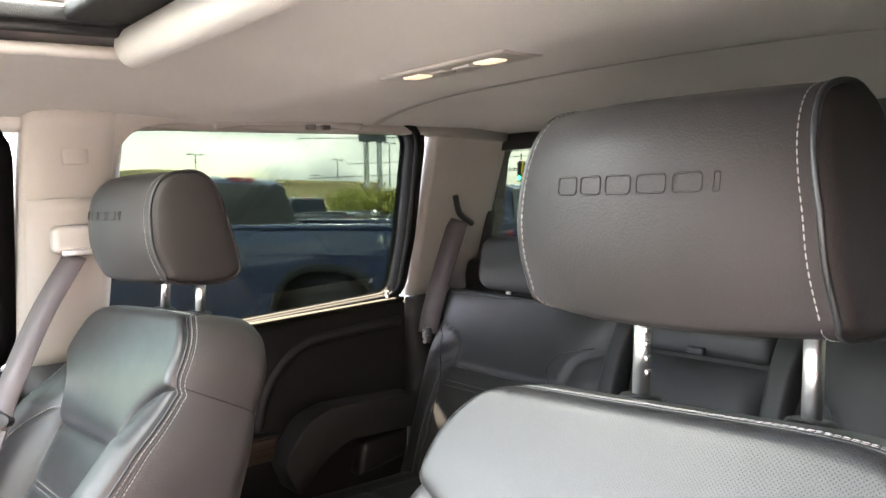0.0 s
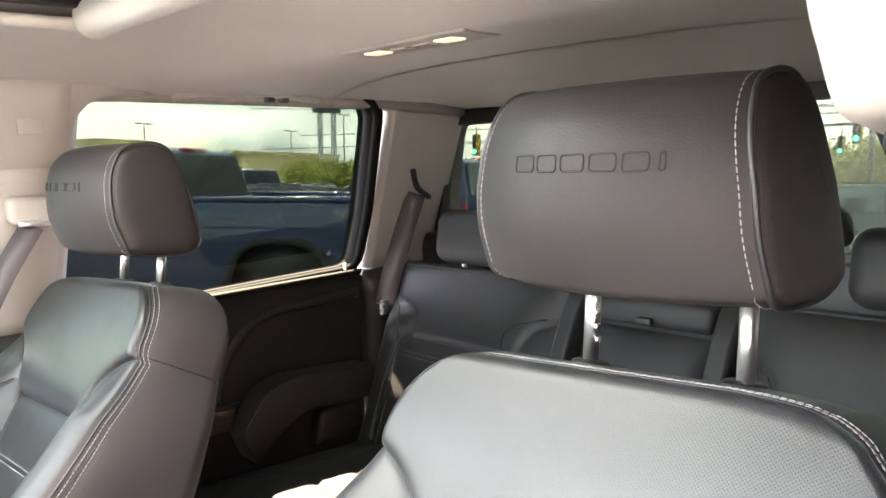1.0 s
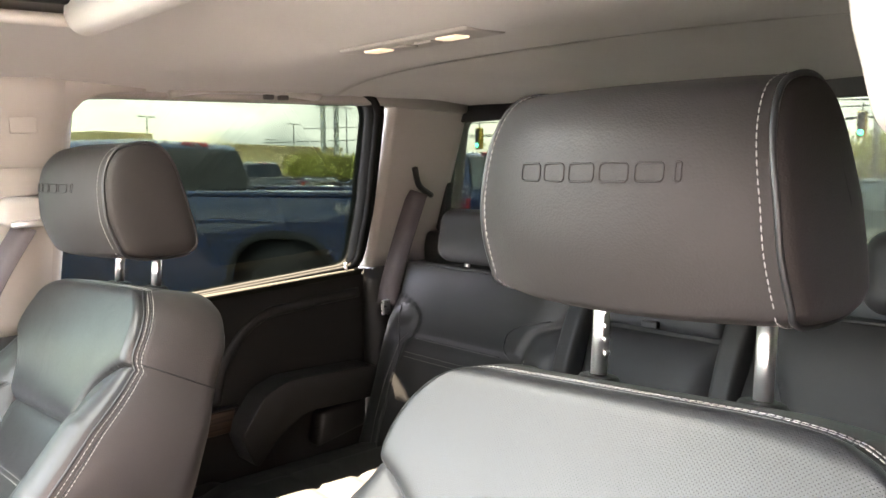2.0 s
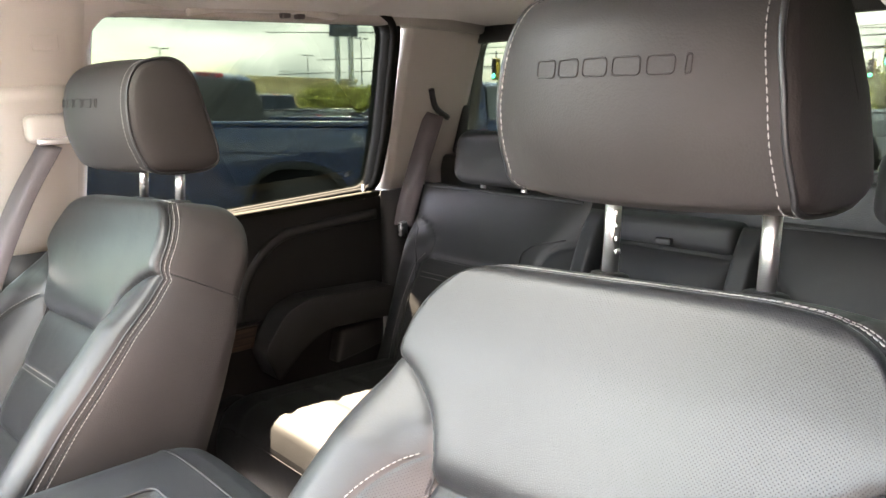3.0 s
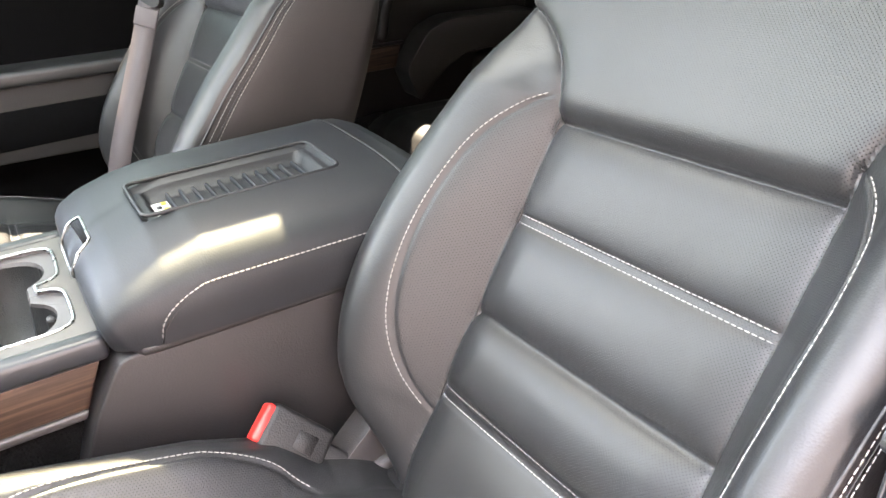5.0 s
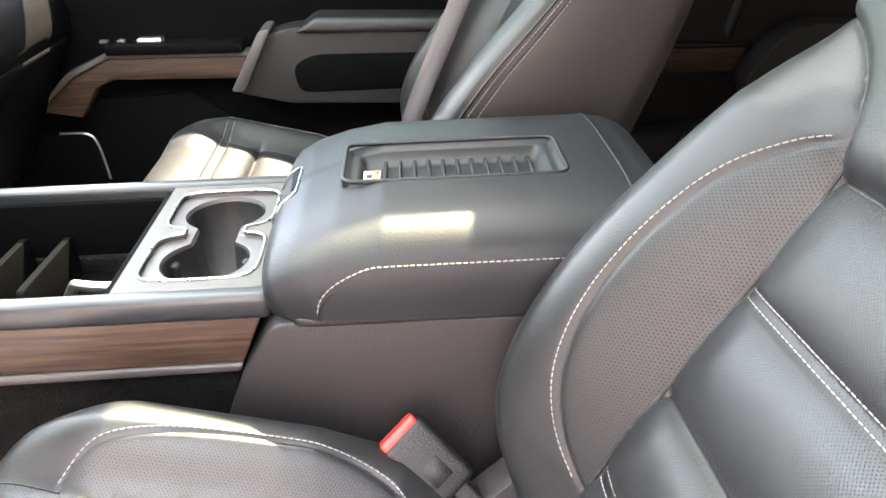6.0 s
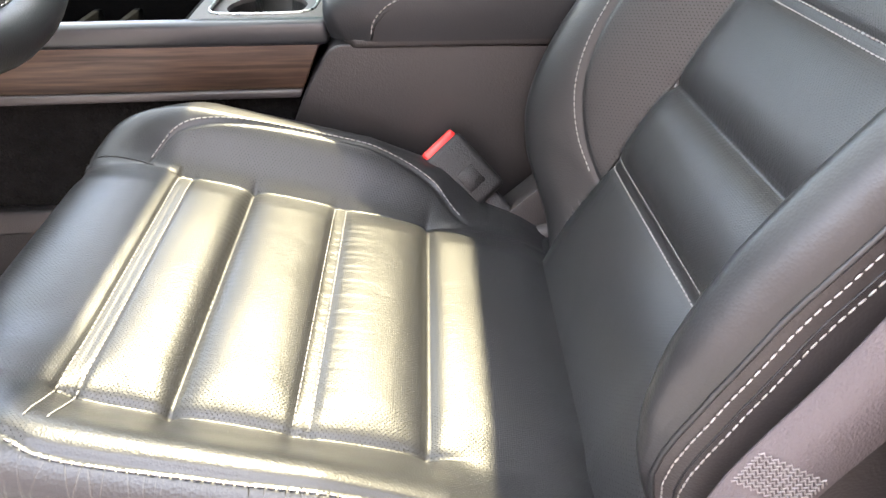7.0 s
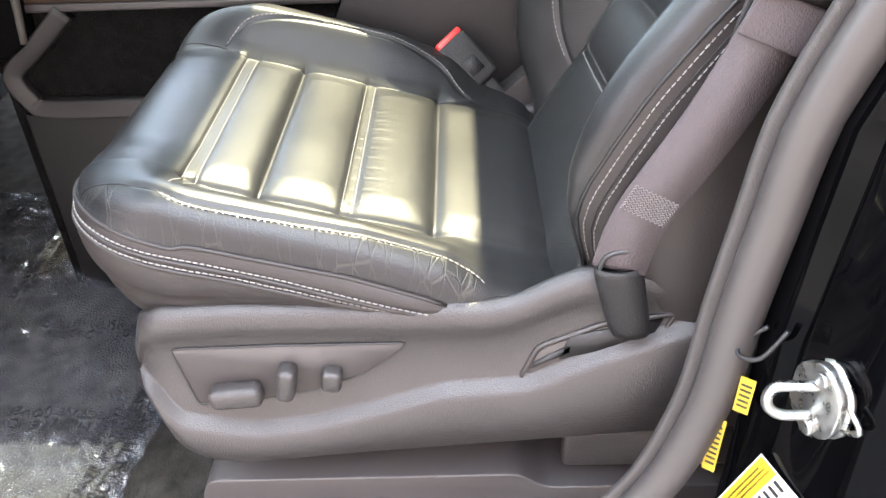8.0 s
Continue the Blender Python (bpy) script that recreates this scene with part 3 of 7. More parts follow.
def front_seat(cx, dy, sx, label, driver):
    """sx: +1 where outboard is +x."""
    at = Vector((cx, dy, 0))
    seat = thing("front_seat", (cx, dy - 0.45, 0.70), label, "car seat", "front seats")

    def back(u, h, d):
        u, h, d = np.asarray(u, float), np.asarray(h, float), np.asarray(d, float)
        wide = np.interp(h, (-0.13, -0.05, 0.0, 0.05, 0.10, 0.15), (0.070, 0.056, 0.034, 0.015, 0.004, 0.0))   # the outer bolster flares at its foot
        u = u + wide * np.clip((u - 0.06) / np.maximum(back_half(h) - 0.06, 0.02), 0, 1.2)
        h = h + SKEW * sx * u - 1.3 * np.clip(u - 0.08, 0, 0.1) ** 2 * ramp(0.38, 0.47, h)   # the outer corner falls away
        y, z = (BACK_AT[k] + BACK_UP[k] * h + BACK_OUT[k] * d for k in (1, 2))
        return np.stack([cx + sx * (u - 0.28 * np.clip(u - 0.17, 0, 1)), y + dy, z], -1)

    def cush(u, l, n):
        u, l, n = np.asarray(u, float), np.asarray(l, float), np.asarray(n, float)
        y, z = (CUSH_AT[k] + CUSH_FWD[k] * l + CUSH_UP[k] * n for k in (1, 2))
        return np.stack([cx + sx * u, y + dy, z if driver else z - 0.020], -1)

    def on_back(u, h, lift=0.0004):
        u, h = np.broadcast_arrays(np.asarray(u, float), np.asarray(h, float))
        return [Vector(p) for p in back(u, h, back_deep(u, h) + lift)]

    def on_cush(u, l, lift=0.0005):
        u, l = np.broadcast_arrays(np.asarray(u, float), np.asarray(l, float))
        return [Vector(p) for p in cush(u, l, cush_deep(u, l) + lift)]

    def sewn(path, r=0.0006):
        part("stitching", stitches(path, 0.0052, 0.0041, r), THREAD, seat)

    # backrest front, split along its seams
    NU, NV = 270, 330
    hs = H_LOW + (H_TOP - H_LOW) * np.sin(0.5 * math.pi * np.arange(NV + 1) / NV) ** 0.9
    ss = np.linspace(-1, 1, NU + 1)
    gu, gh = ss[:, None] * back_half(hs)[None, :], np.repeat(hs[None, :], NU + 1, 0)
    pts = back(gu, gh, back_deep(gu, gh))
    nrm = skin_normals(pts, BACK_OUT)
    uvs = np.stack([gu, gh], -1)
    mu, mh = 0.5 * (gu[:-1, :-1] + gu[1:, 1:]), 0.5 * (gh[:-1, :-1] + gh[1:, 1:])
    ma = np.abs(mu)
    inside = ma < seam_u(mh)
    insert = ~inside & (mh > 0.010) & (mh < 0.318) & (ma < back_arc(mh))
    outer = ~inside & ~insert
    skin("shoulder_panel", pts, uvs, nrm, inside & (mh > FOLD_TOP), PERFORATED, seat)
    skin("centre_panel", pts, uvs, nrm, inside & (mh <= FOLD_TOP), PERFORATED, seat)
    for side in (mu > 0, mu <= 0):
        skin("bolster_insert", pts, uvs, nrm, insert & side, PERFORATED, seat)
        skin("side_bolster", pts, uvs, nrm, outer & side, LEATHER, seat)
    # the band round the sides and the top, and the back
    low = hs[::5]
    rim = [(-float(back_half(h)), h) for h in low] + [(s * float(back_half(H_TOP)), H_TOP) for s in ss[1:-1:8]] + [(float(back_half(h)), h) for h in low[::-1]]
    deep_at = lambda h: np.interp(h, (-0.13, 0.1, 0.48), (0.165, 0.140, 0.092))
    rows, ways = [], []
    n = len(rim)
    for i, (u, h) in enumerate(rim):
        a, b = Vector(rim[max(i - 2, 0)]), Vector(rim[min(i + 2, n - 1)])
        w = Vector((-(b - a).y, (b - a).x)).normalized()
        d0, deep, corner = float(back_deep(u, h)), float(deep_at(h)), 2 * abs(w.x * w.y)
        t = np.concatenate([np.linspace(0, 0.14, 6)[:-1], np.linspace(0.14, 1, 12)])
        bulge = 0.009 * (1 - (1 - t) ** 4) + 0.013 * corner * t ** 0.8 - 0.010 * np.clip((t - 0.88) / 0.12, 0, 1) ** 2 - 0.0012 * np.exp(-((t - 0.070) / 0.016) ** 2)
        rise = 0.018 * max(0.0, w.y) ** 3 * t * (1 - np.clip((t - 0.6) / 0.4, 0, 1) ** 2)   # the top runs back almost level
        rows.append([Vector(p) for p in back(u + w.x * bulge, h + w.y * bulge + rise, d0 * (1 - t) - deep * t)])
        ways.append(Vector((sx * w.x, w.y * BACK_UP.y, w.y * BACK_UP.z)))
    part("side_band", loft(rows, closed=False), LEATHER_SIDE_LIT, seat)
    part("piping", tube([r[0] for r, q in zip(rows, rim) if q[1] > -0.07], 0.0016, 8, up=BACK_OUT), LEATHER, seat)
    for k in (1.2, 3.0):   # two rows of thread behind the edge
        j = int(k)
        sewn([r[j].lerp(r[j + 1], k - j) + w * 0.0009 for r, w, q in zip(rows, ways, rim) if q[1] > -0.055], 0.00055)
    part("edge_seam", tube([r[2].lerp(r[3], 0.5) + w * 0.0002 for r, w, q in zip(rows, ways, rim) if q[1] > -0.07], 0.0007, 6, up=BACK_OUT), BLACK_PLASTIC, seat)
    for side in (1, -1):   # seam across the side band
        for row, (u, h) in list(zip(rows, rim))[::side]:
            if h > 0.388:
                part("band_seam", tube(row[3:], 0.0011, 6), BLACK_PLASTIC, seat)
                break
    bs, bh = np.meshgrid(ss[::9], low)
    back_rows = back(bs * back_half(bh), bh, -deep_at(bh) - 0.012 * (1 - bs ** 2))
    part("back_panel", loft(back_rows.tolist(), closed=False), BLACK_PLASTIC, seat)
    # seams
    for q in BACK_PAIRS:
        sewn(on_back(np.linspace(-0.130, 0.130, 60), q))
    part("fold_seam", tube(on_back(np.linspace(-0.130, 0.130, 40), FOLD_TOP - 0.0005, -0.0004), 0.0008, 6), BLACK_PLASTIC, seat)
    for sg in (-1, 1):
        h = np.linspace(0.014, 0.316, 70)
        sewn(on_back(sg * (back_arc(h) + 0.0035), h))
        part("bolster_seam", tube(on_back(*np.array([(sg * p.x, p.y) for p in SEAM_LINE if -0.02 < p.y < 0.385]).T, -0.0006), 0.0009, 6), BLACK_PLASTIC, seat)
    # cushion
    NL, NC = 240, 230
    ls = -0.03 + 0.464 * np.sin(0.5 * math.pi * np.arange(NL + 1) / NL) ** 0.95
    cu, cl = np.linspace(-1, 1, NC + 1)[:, None] * cush_half(ls)[None, :], np.repeat(ls[None, :], NC + 1, 0)
    cpts = cush(cu, cl, cush_deep(cu, cl))
    cnrm, cuv = skin_normals(cpts, CUSH_UP), np.stack([cu, cl], -1)
    mu, ml = 0.5 * (cu[:-1, :-1] + cu[1:, 1:]), 0.5 * (cl[:-1, :-1] + cl[1:, 1:])
    tip_in, tip_out = -0.135 - 0.21 * (ml - 0.375), 0.193 - 0.27 * (ml - 0.357)
    front = (ml > 0.3465) & (mu > np.where(ml > 0.375, tip_in, CUSH_IN)) & (mu < np.where(ml > 0.357, tip_out, arc_out(ml)))
    rear = (ml < 0.136) & (mu > -0.15) & (mu < np.where(ml > 0.09, arc_out(ml), 9)) | (ml < 0.10)
    mid = ~front & ~rear & (mu > CUSH_IN) & (mu < CUSH_OUT)
    in_in, in_out = (mu <= CUSH_IN) & (-mu < arc_in(ml)) & (ml < 0.381), (mu >= CUSH_OUT) & (mu < arc_out(ml))
    left = ~front & ~rear & ~mid
    for name, pick, m in (("rear_panel", rear, PERFORATED), ("cushion_panel", mid, PERFORATED), ("front_panel", front, PERFORATED), ("bolster_insert", left & in_in, PERFORATED), ("bolster_insert", left & in_out, LEATHER), ("side_bolster", left & ~in_in & (mu < 0), LEATHER), ("side_bolster", left & ~in_out & (mu > 0), LEATHER_WORN)):
        skin(name, cpts, cuv, cnrm, pick, m, seat)
    edge = list(zip(cu[0, ::6], cl[0, ::6])) + list(zip(cu[1:-1:5, -1], cl[1:-1:5, -1])) + list(zip(cu[-1, ::-6], cl[-1, ::-6]))
    crow = []
    tall = np.array([float(cush(u, l, cush_deep(u, l))[2]) for u, l in edge])
    even = np.convolve(np.pad(tall, 12, "edge"), np.ones(25) / 25, "valid")   # the seams run smoother than the edge
    for i, (u, l) in enumerate(edge):
        p = Vector(cush(u, l, cush_deep(u, l)))
        a, b = Vector(edge[max(i - 2, 0)]), Vector(edge[min(i + 2, len(edge) - 1)])
        o = Vector((-(b - a).y, (b - a).x)).normalized()
        side = Vector((sx * o.x, -o.y, 0))
        drop = p.z - (1.035 if driver else 1.015)
        row = []
        for k in range(17):
            t = k / 16
            x = t * drop
            out = 0.007 * math.sin(math.pi * min(1, t * 1.6)) ** 0.7 * (1 if drop > 0.025 else 0.3) - 0.012 * max(0, t - 0.5) ** 2 * 4
            for q in (0.0045, 0.0115):   # sewn down in two rows
                out += fold(x - q - (tall[i] - even[i]), 0.0016, 0.0022)
            row.append(p + side * out + Vector((0, 0, -x)))
        crow.append((row, side, drop, tall[i] - even[i]))
    part("cushion_side", loft([c[0] for c in crow], closed=False), LEATHER_SIDE_LIT, seat)
    crow = [c for c in crow[6:-6] if c[2] > 0.022]
    def down(x, out):
        line = []
        for row, side, drop, shift in crow:
            k = min(max(x + shift if x > 0.004 else x, 0.0) / drop, 0.99) * 16
            line.append(row[int(k)].lerp(row[int(k) + 1], k - int(k)) + side * out)
        return line
    for x in (0.001, 0.0080, 0.0155):
        part("piping", tube(down(x, 0.0), 0.0019, 8), LEATHER_SIDE_LIT, seat)
    for x in (0.0044, 0.0118):
        sewn(down(x, 0.0011), 0.0007)
    for q in CUSH_PAIRS:
        sewn(on_cush(np.linspace(CUSH_IN + 0.002, CUSH_OUT - 0.002 if q < 0.3 else 0.185, 60), q))
    l = np.linspace(0.108, 0.380, 60)
    sewn(on_cush(-arc_in(l) - 0.003, l))
    l = np.linspace(0.095, 0.357, 60)
    sewn(on_cush(arc_out(l) + 0.003, l))
    for u0, l0, u1, l1 in ((-0.135, 0.376, -0.146, 0.426), (0.193, 0.358, 0.176, 0.42)):
        t = np.linspace(0, 1, 20)
        part("corner_seam", tube(on_cush(u0 + (u1 - u0) * t, l0 + (l1 - l0) * t, 0.0), 0.0008, 6), BLACK_PLASTIC, seat)
    # base trim under the cushion, outboard and inboard
    rows = []
    for y in np.linspace(-0.690, -0.075, 64):
        top = lines(y, (-0.690, -0.682, -0.66, -0.60, -0.40, -0.372, -0.345, -0.318, -0.225, -0.075), (1.02, 1.045, 1.058, 1.062, 1.060, 1.064, 1.080, 1.092, 1.096, 1.10))
        low = lines(y, (-0.690, -0.682, -0.668, -0.645, -0.61, -0.50, -0.26, -0.10, -0.075), (0.985, 0.935, 0.905, 0.888, 0.882, 0.895, 0.918, 0.93, 0.98))
        led = max(low + 0.012, lines(y, (-0.690, -0.66, -0.60, -0.55, -0.48, -0.43, -0.36, -0.30, -0.24, -0.18, -0.075), (0.985, 0.942, 0.930, 0.936, 0.958, 0.976, 0.982, 1.014, 1.040, 1.055, 1.06)))
        led = min(led, top - 0.03)
        e = 0.012 * step(-0.660, -0.692, y)
        sec = [(0.210, top - 0.006), (0.213, top - 0.001), (0.219, top - 0.001), (0.226, top - 0.010), (0.227, top - 0.022), (0.2225, top - 0.030), (0.222, max(led + 0.010, top - 0.042)), (0.222, led + 0.004), (0.2255, led), (0.234, led - 0.004), (0.2375, led - 0.010), (0.238, 0.5 * (led + low)), (0.235, low + 0.008), (0.226, low), (0.210, low)]
        rows.append([(cx + sx * (a - e), y + dy, z) for a, z in sec])
    part("side_trim", loft(rows), GREY_PLASTIC, seat)
    inner = [(-0.66, 1.05), (-0.35, 1.04), (-0.28, 1.06), (-0.16, 1.06), (-0.16, 0.92), (-0.60, 0.90)]
    xa, xb = cx - sx * 0.205, cx - sx * 0.165
    part("inner_trim", prism([(y + dy, z) for y, z in inner], "x", min(xa, xb), max(xa, xb), 0.01, 3), GREY_PLASTIC, seat)
    part("seat_pan", box((0.35, 0.50, 0.13), at + Vector((0, -0.42, 0.975)), 0.02), BLACK_PLASTIC, seat)
    for s2 in (-1, 1):
        part("seat_rail", box((0.04, 0.56, 0.08), at + Vector((s2 * 0.14, -0.40, 0.865)), 0.012), BLACK_PLASTIC, seat)
    foot = [(-0.676, 0.705), (-0.678, 0.80), (-0.668, 0.826), (-0.36, 0.832), (-0.335, 0.812), (-0.10, 0.815), (-0.10, 0.705)]
    for s2 in (-1, 1):
        xa, xb = cx + s2 * sx * 0.12, cx + s2 * sx * 0.205
        part("seat_foot", prism(round_poly([(y + dy, z) for y, z in foot], 0.012, 3), "x", min(xa, xb), max(xa, xb), 0.008, 3), SMOOTH_PLASTIC, seat)
    part("rail_bracket", box((0.02, 0.16, 0.05), at + Vector((sx * 0.196, -0.24, 0.868)), 0.006), GREY_PLASTIC, seat)
    return seat


HEAD_LEATHER = mat("headrest_leather", (0.017, 0.0152, 0.0148), 0.60, spec=0.22, grain=0.00012, grain_size=0.0016, stain=0.12, rough_var=0.06, crease=0.0004)
# Same leather as the cover; darker base puts the ends' shade into the colour.
END_LEATHER_SHADED = mat("shaded_headrest_leather", (0.0125, 0.0105, 0.0098), 0.58, spec=0.25, grain=0.0001, grain_size=0.0016, stain=0.12, rough_var=0.05)


def headrest(cx, dy, label, drop=0.0):
    hr = thing("headrest", (cx, dy, 1.52), label, "headrest", "front headrests")
    prof = smooth_path([(-0.066, 1.603), (-0.078, 1.640), (-0.077, 1.685), (-0.066, 1.715), (-0.042, 1.733), (0.004, 1.736), (0.031, 1.715), (0.046, 1.664), (0.057, 1.610), (0.050, 1.590), (0.02, 1.584), (-0.03, 1.586), (-0.056, 1.592)], 6, True)
    low = lambda p: p - Vector((0, 0, drop))   # pushed down on its posts
    cy, cz = -0.015, 1.655
    half = lambda z: lines(z, (1.585, 1.60, 1.66, 1.735), (0.119, 0.122, 0.119, 0.107))
    def ring(s, k=1.0):
        out = []
        for p in prof:
            y, z = cy + (p[0] - cy) * k, cz + (p[1] - cz) * k
            w = min(max((0.05 - p[0]) / 0.12, 0), 1)
            out.append(low(Vector((cx - 0.005 + s * half(z), y + dy - 0.012 + (-0.020 + 0.042 * s * s) * w, z))))
        return out
    body = [ring(s, 1.0 - 0.012 * abs(s) ** 4) for s in np.linspace(-0.94, 0.94, 33)]
    part("cover", loft(body, caps=False), HEAD_LEATHER, hr)
    for sg in (-1, 1):
        rows = [ring(sg * s, k) for s, k in ((0.94, 0.988), (0.95, 0.975), (0.975, 0.965), (1.0, 0.945), (1.008, 0.91), (1.016, 0.84), (1.022, 0.70), (1.024, 0.55))]
        part("end_panel", loft(rows), END_LEATHER_SHADED, hr)
        part("piping", tube(ring(sg * 0.955, 0.992), 0.0022, 8, True, up=(1, 0, 0)), LEATHER, hr)
        part("stitching", stitches(ring(sg * 0.895, 1.002) + ring(sg * 0.895, 1.002)[:1], 0.0052, 0.0039, 0.00046), THREAD, hr)
    # maker's mark: plain pressed outlines in the cover's own leather
    face = sorted((p[1], p[0]) for p in prof if p[0] < -0.02)
    def front(x, z):
        y = lines(z, [q[0] for q in face], [q[1] for q in face])
        t = (x + 0.005) / half(z)
        return low(Vector((cx + x, y + dy - 0.012 + (-0.020 + 0.042 * t * t) * min(max((0.05 - y) / 0.12, 0), 1) - 0.0002, z)))
    for k in range(6):
        wide = (0.019, 0.017, 0.018, 0.018, 0.016, 0.003)[k]
        x = (-0.0405, -0.0185, 0.003, 0.025, 0.046, 0.0615)[k]
        ringlet = round_poly([(x - wide / 2, 1.6765), (x + wide / 2, 1.6765), (x + wide / 2, 1.6875), (x - wide / 2, 1.6875)], 0.003, 4)
        part("embossed_mark", tube([front(a, b) for a, b in ringlet], 0.0007, 6, True, up=(0, 1, 0)), HEAD_LEATHER, hr)
    for sg in (-1, 1):
        x = cx + sg * 0.067
        p = part("post", rod((x, dy, 1.512), (x, dy + 0.008, 1.60 - drop), 0.0066, 20), CHROME, hr)
        part("collar", rod((x, dy - 0.002, 1.504 + 0.055 * (x - cx)), (x, dy + 0.001, 1.521 + 0.055 * (x - cx)), 0.020, 28, 0.016, 0.004), BLACK_PLASTIC, hr)
        if sg < 0:
            for k in range(6 if drop == 0 else 4):
                part("notch", box((0.003, 0.006, 0.004), (x + 0.0065, dy + 0.002, 1.535 + 0.011 * k), 0.001), CHROME, p)
    return hr


front_seat(0.415, 0.0, 1, "black leather driver's seat with perforated panels and pale stitching", True)
front_seat(-0.410, -0.072, -1, "black leather passenger seat with perforated panels beside the console", False)
headrest(0.416, 0.0, "black leather headrest on chrome posts over driver's seat")
headrest(-0.410, -0.072, "black leather headrest on chrome posts over passenger seat", 0.018)

# ---- the cab ----
FLOOR = 0.70


def side_x(z):
    """Half width of the cab's inner side at a height."""
    return 0.74 - 0.40 * max(0.0, z - 1.40)


solo("floor", box((1.66, 3.1, 0.04), (0, 0.0, FLOOR - 0.02), 0.004), FLOOR_CARPET, "worn dark grey carpeted cab floor", "floor", kind="structure")


def lip_y(x):
    """Where the headliner breaks and falls towards the back window."""
    return 0.305 + 0.30 * x * x


def roof_z(x, y, behind=None):
    ye = lip_y(x)
    if behind is None:
        behind = y > ye
    z = 1.876 - 0.054 * step(-0.13, 0.12, y)
    if behind:
        z = 1.827 - 0.105 * (y - ye)
    return z - max(0.0, z - 1.800) * (min(abs(x), 0.61) / 0.61) ** 3.5


def roof_sheet(lift, x0=-0.61, x1=0.61, y0=-0.58, y1=0.80, n=74, hole=True):
    bm = bmesh.new()
    xs = np.linspace(x0, x1, n + 1)
    fr, bk = np.linspace(0, 1, 52), np.linspace(0, 1, 26)
    def column(x):
        ye = lip_y(x)
        col = [(y0 + (ye - y0) * t, False) for t in fr]
        return col + [(ye, True)] + [(ye + (y1 - ye) * t, True) for t in bk[1:]]
    v, mids = [], []
    for x in xs:
        col = column(x)
        v.append([bm.verts.new((x, y, roof_z(x, y, b) + lift)) for y, b in col])
        mids.append([y for y, _ in col])
    for i in range(n):
        for j in range(len(v[0]) - 1):
            mx_, my_ = 0.5 * (xs[i] + xs[i + 1]), 0.25 * (mids[i][j] + mids[i][j + 1] + mids[i + 1][j] + mids[i + 1][j + 1])
            if hole and -0.325 < mx_ < 0.33 and -0.53 < my_ < -0.118:
                continue
            bm.faces.new((v[i][j], v[i + 1][j], v[i + 1][j + 1], v[i][j + 1]))
    return bm


solo("ceiling", join(roof_sheet(0.0), roof_sheet(0.03)), HEADLINER, "beige woven cloth headliner with rounded edges", "headliner", kind="structure")
solo("roof_skin", roof_sheet(0.065, -0.66, 0.66, -0.58, 0.90), BLACK_PAINT, "black painted cab roof", "roof", kind="structure")
# sunroof
sr = thing("sunroof", (0, -0.38, 1.90), "open tilted glass sunroof with black frame and beige lip", "sunroof")
part("glass", box((0.72, 0.43, 0.006), (0.0, -0.355, 1.944), 0.002), ROOF_GLASS, sr)
lip = round_poly([(-0.328, -0.535), (0.335, -0.535), (0.335, -0.118), (-0.328, -0.118)], 0.03, 5)
part("lip", tube([(x, y, roof_z(x, y) + 0.002) for x, y in lip], 0.009, 12, True), HEADLINER, sr)
part("roller", rod((-0.325, -0.142, 1.876), (0.33, -0.142, 1.876), 0.026, 20, None, 0.012), HEADLINER, sr)
frm = round_poly([(-0.328, -0.54), (0.335, -0.54), (0.335, -0.135), (-0.328, -0.135)], 0.03, 4)
part("frame", sweep([(x, y, 1.905) for x, y in frm], [(-0.010, -0.014), (0.010, -0.014), (0.010, 0.020), (-0.010, 0.020)], True), BLACK_PLASTIC, sr)
for x0, x1, y0, y1 in ((-0.325, -0.288, -0.53, -0.14), (0.288, 0.33, -0.53, -0.14), (-0.288, 0.288, -0.228, -0.14), (-0.288, 0.288, -0.53, -0.50)):
    part("frame_bar", box((x1 - x0 + 0.004, y1 - y0 + 0.004, 0.022), (0.5 * (x0 + x1), 0.5 * (y0 + y1), 1.906 + 0.004 * (x1 - x0 > 0.2)), 0.006, 3), BLACK_PLASTIC, sr)
for sg in (-1, 1):
    part("rail", box((0.014, 0.36, 0.014), (0.002 + sg * 0.306, -0.33, 1.892), 0.004), BLACK_PLASTIC, sr)
part("seal", sweep([(x, y, 1.929) for x, y in frm], circle(0.008, 8), True), RUBBER, sr)
# rear dome lamp in the headliner
dome = thing("ceiling_lamp", (0, 0.14, 1.82), "beige dome lamp with two lit warm lenses", "lamp")
part("housing", box((0.23, 0.065, 0.012), (0.0, 0.125, 1.826), 0.005, 4), PILLAR, dome)
for sg in (-1, 1):
    part("lens", box((0.034, 0.024, 0.006), (sg * 0.066, 0.119, 1.8205), 0.004, 3), LAMP_LENS, dome)
    part("switch", box((0.030, 0.020, 0.006), (sg * 0.022, 0.122, 1.8205), 0.002), PILLAR, dome)

# ---- sides of the cab: doors, pillars and windows ----
WIN_REAR = round_poly([(-0.106, 1.755), (-0.070, 1.845), (0.45, 1.845), (0.566, 1.795), (0.592, 1.56), (0.592, 1.432), (0.20, 1.418), (-0.06, 1.425), (-0.095, 1.52)], 0.03, 4)


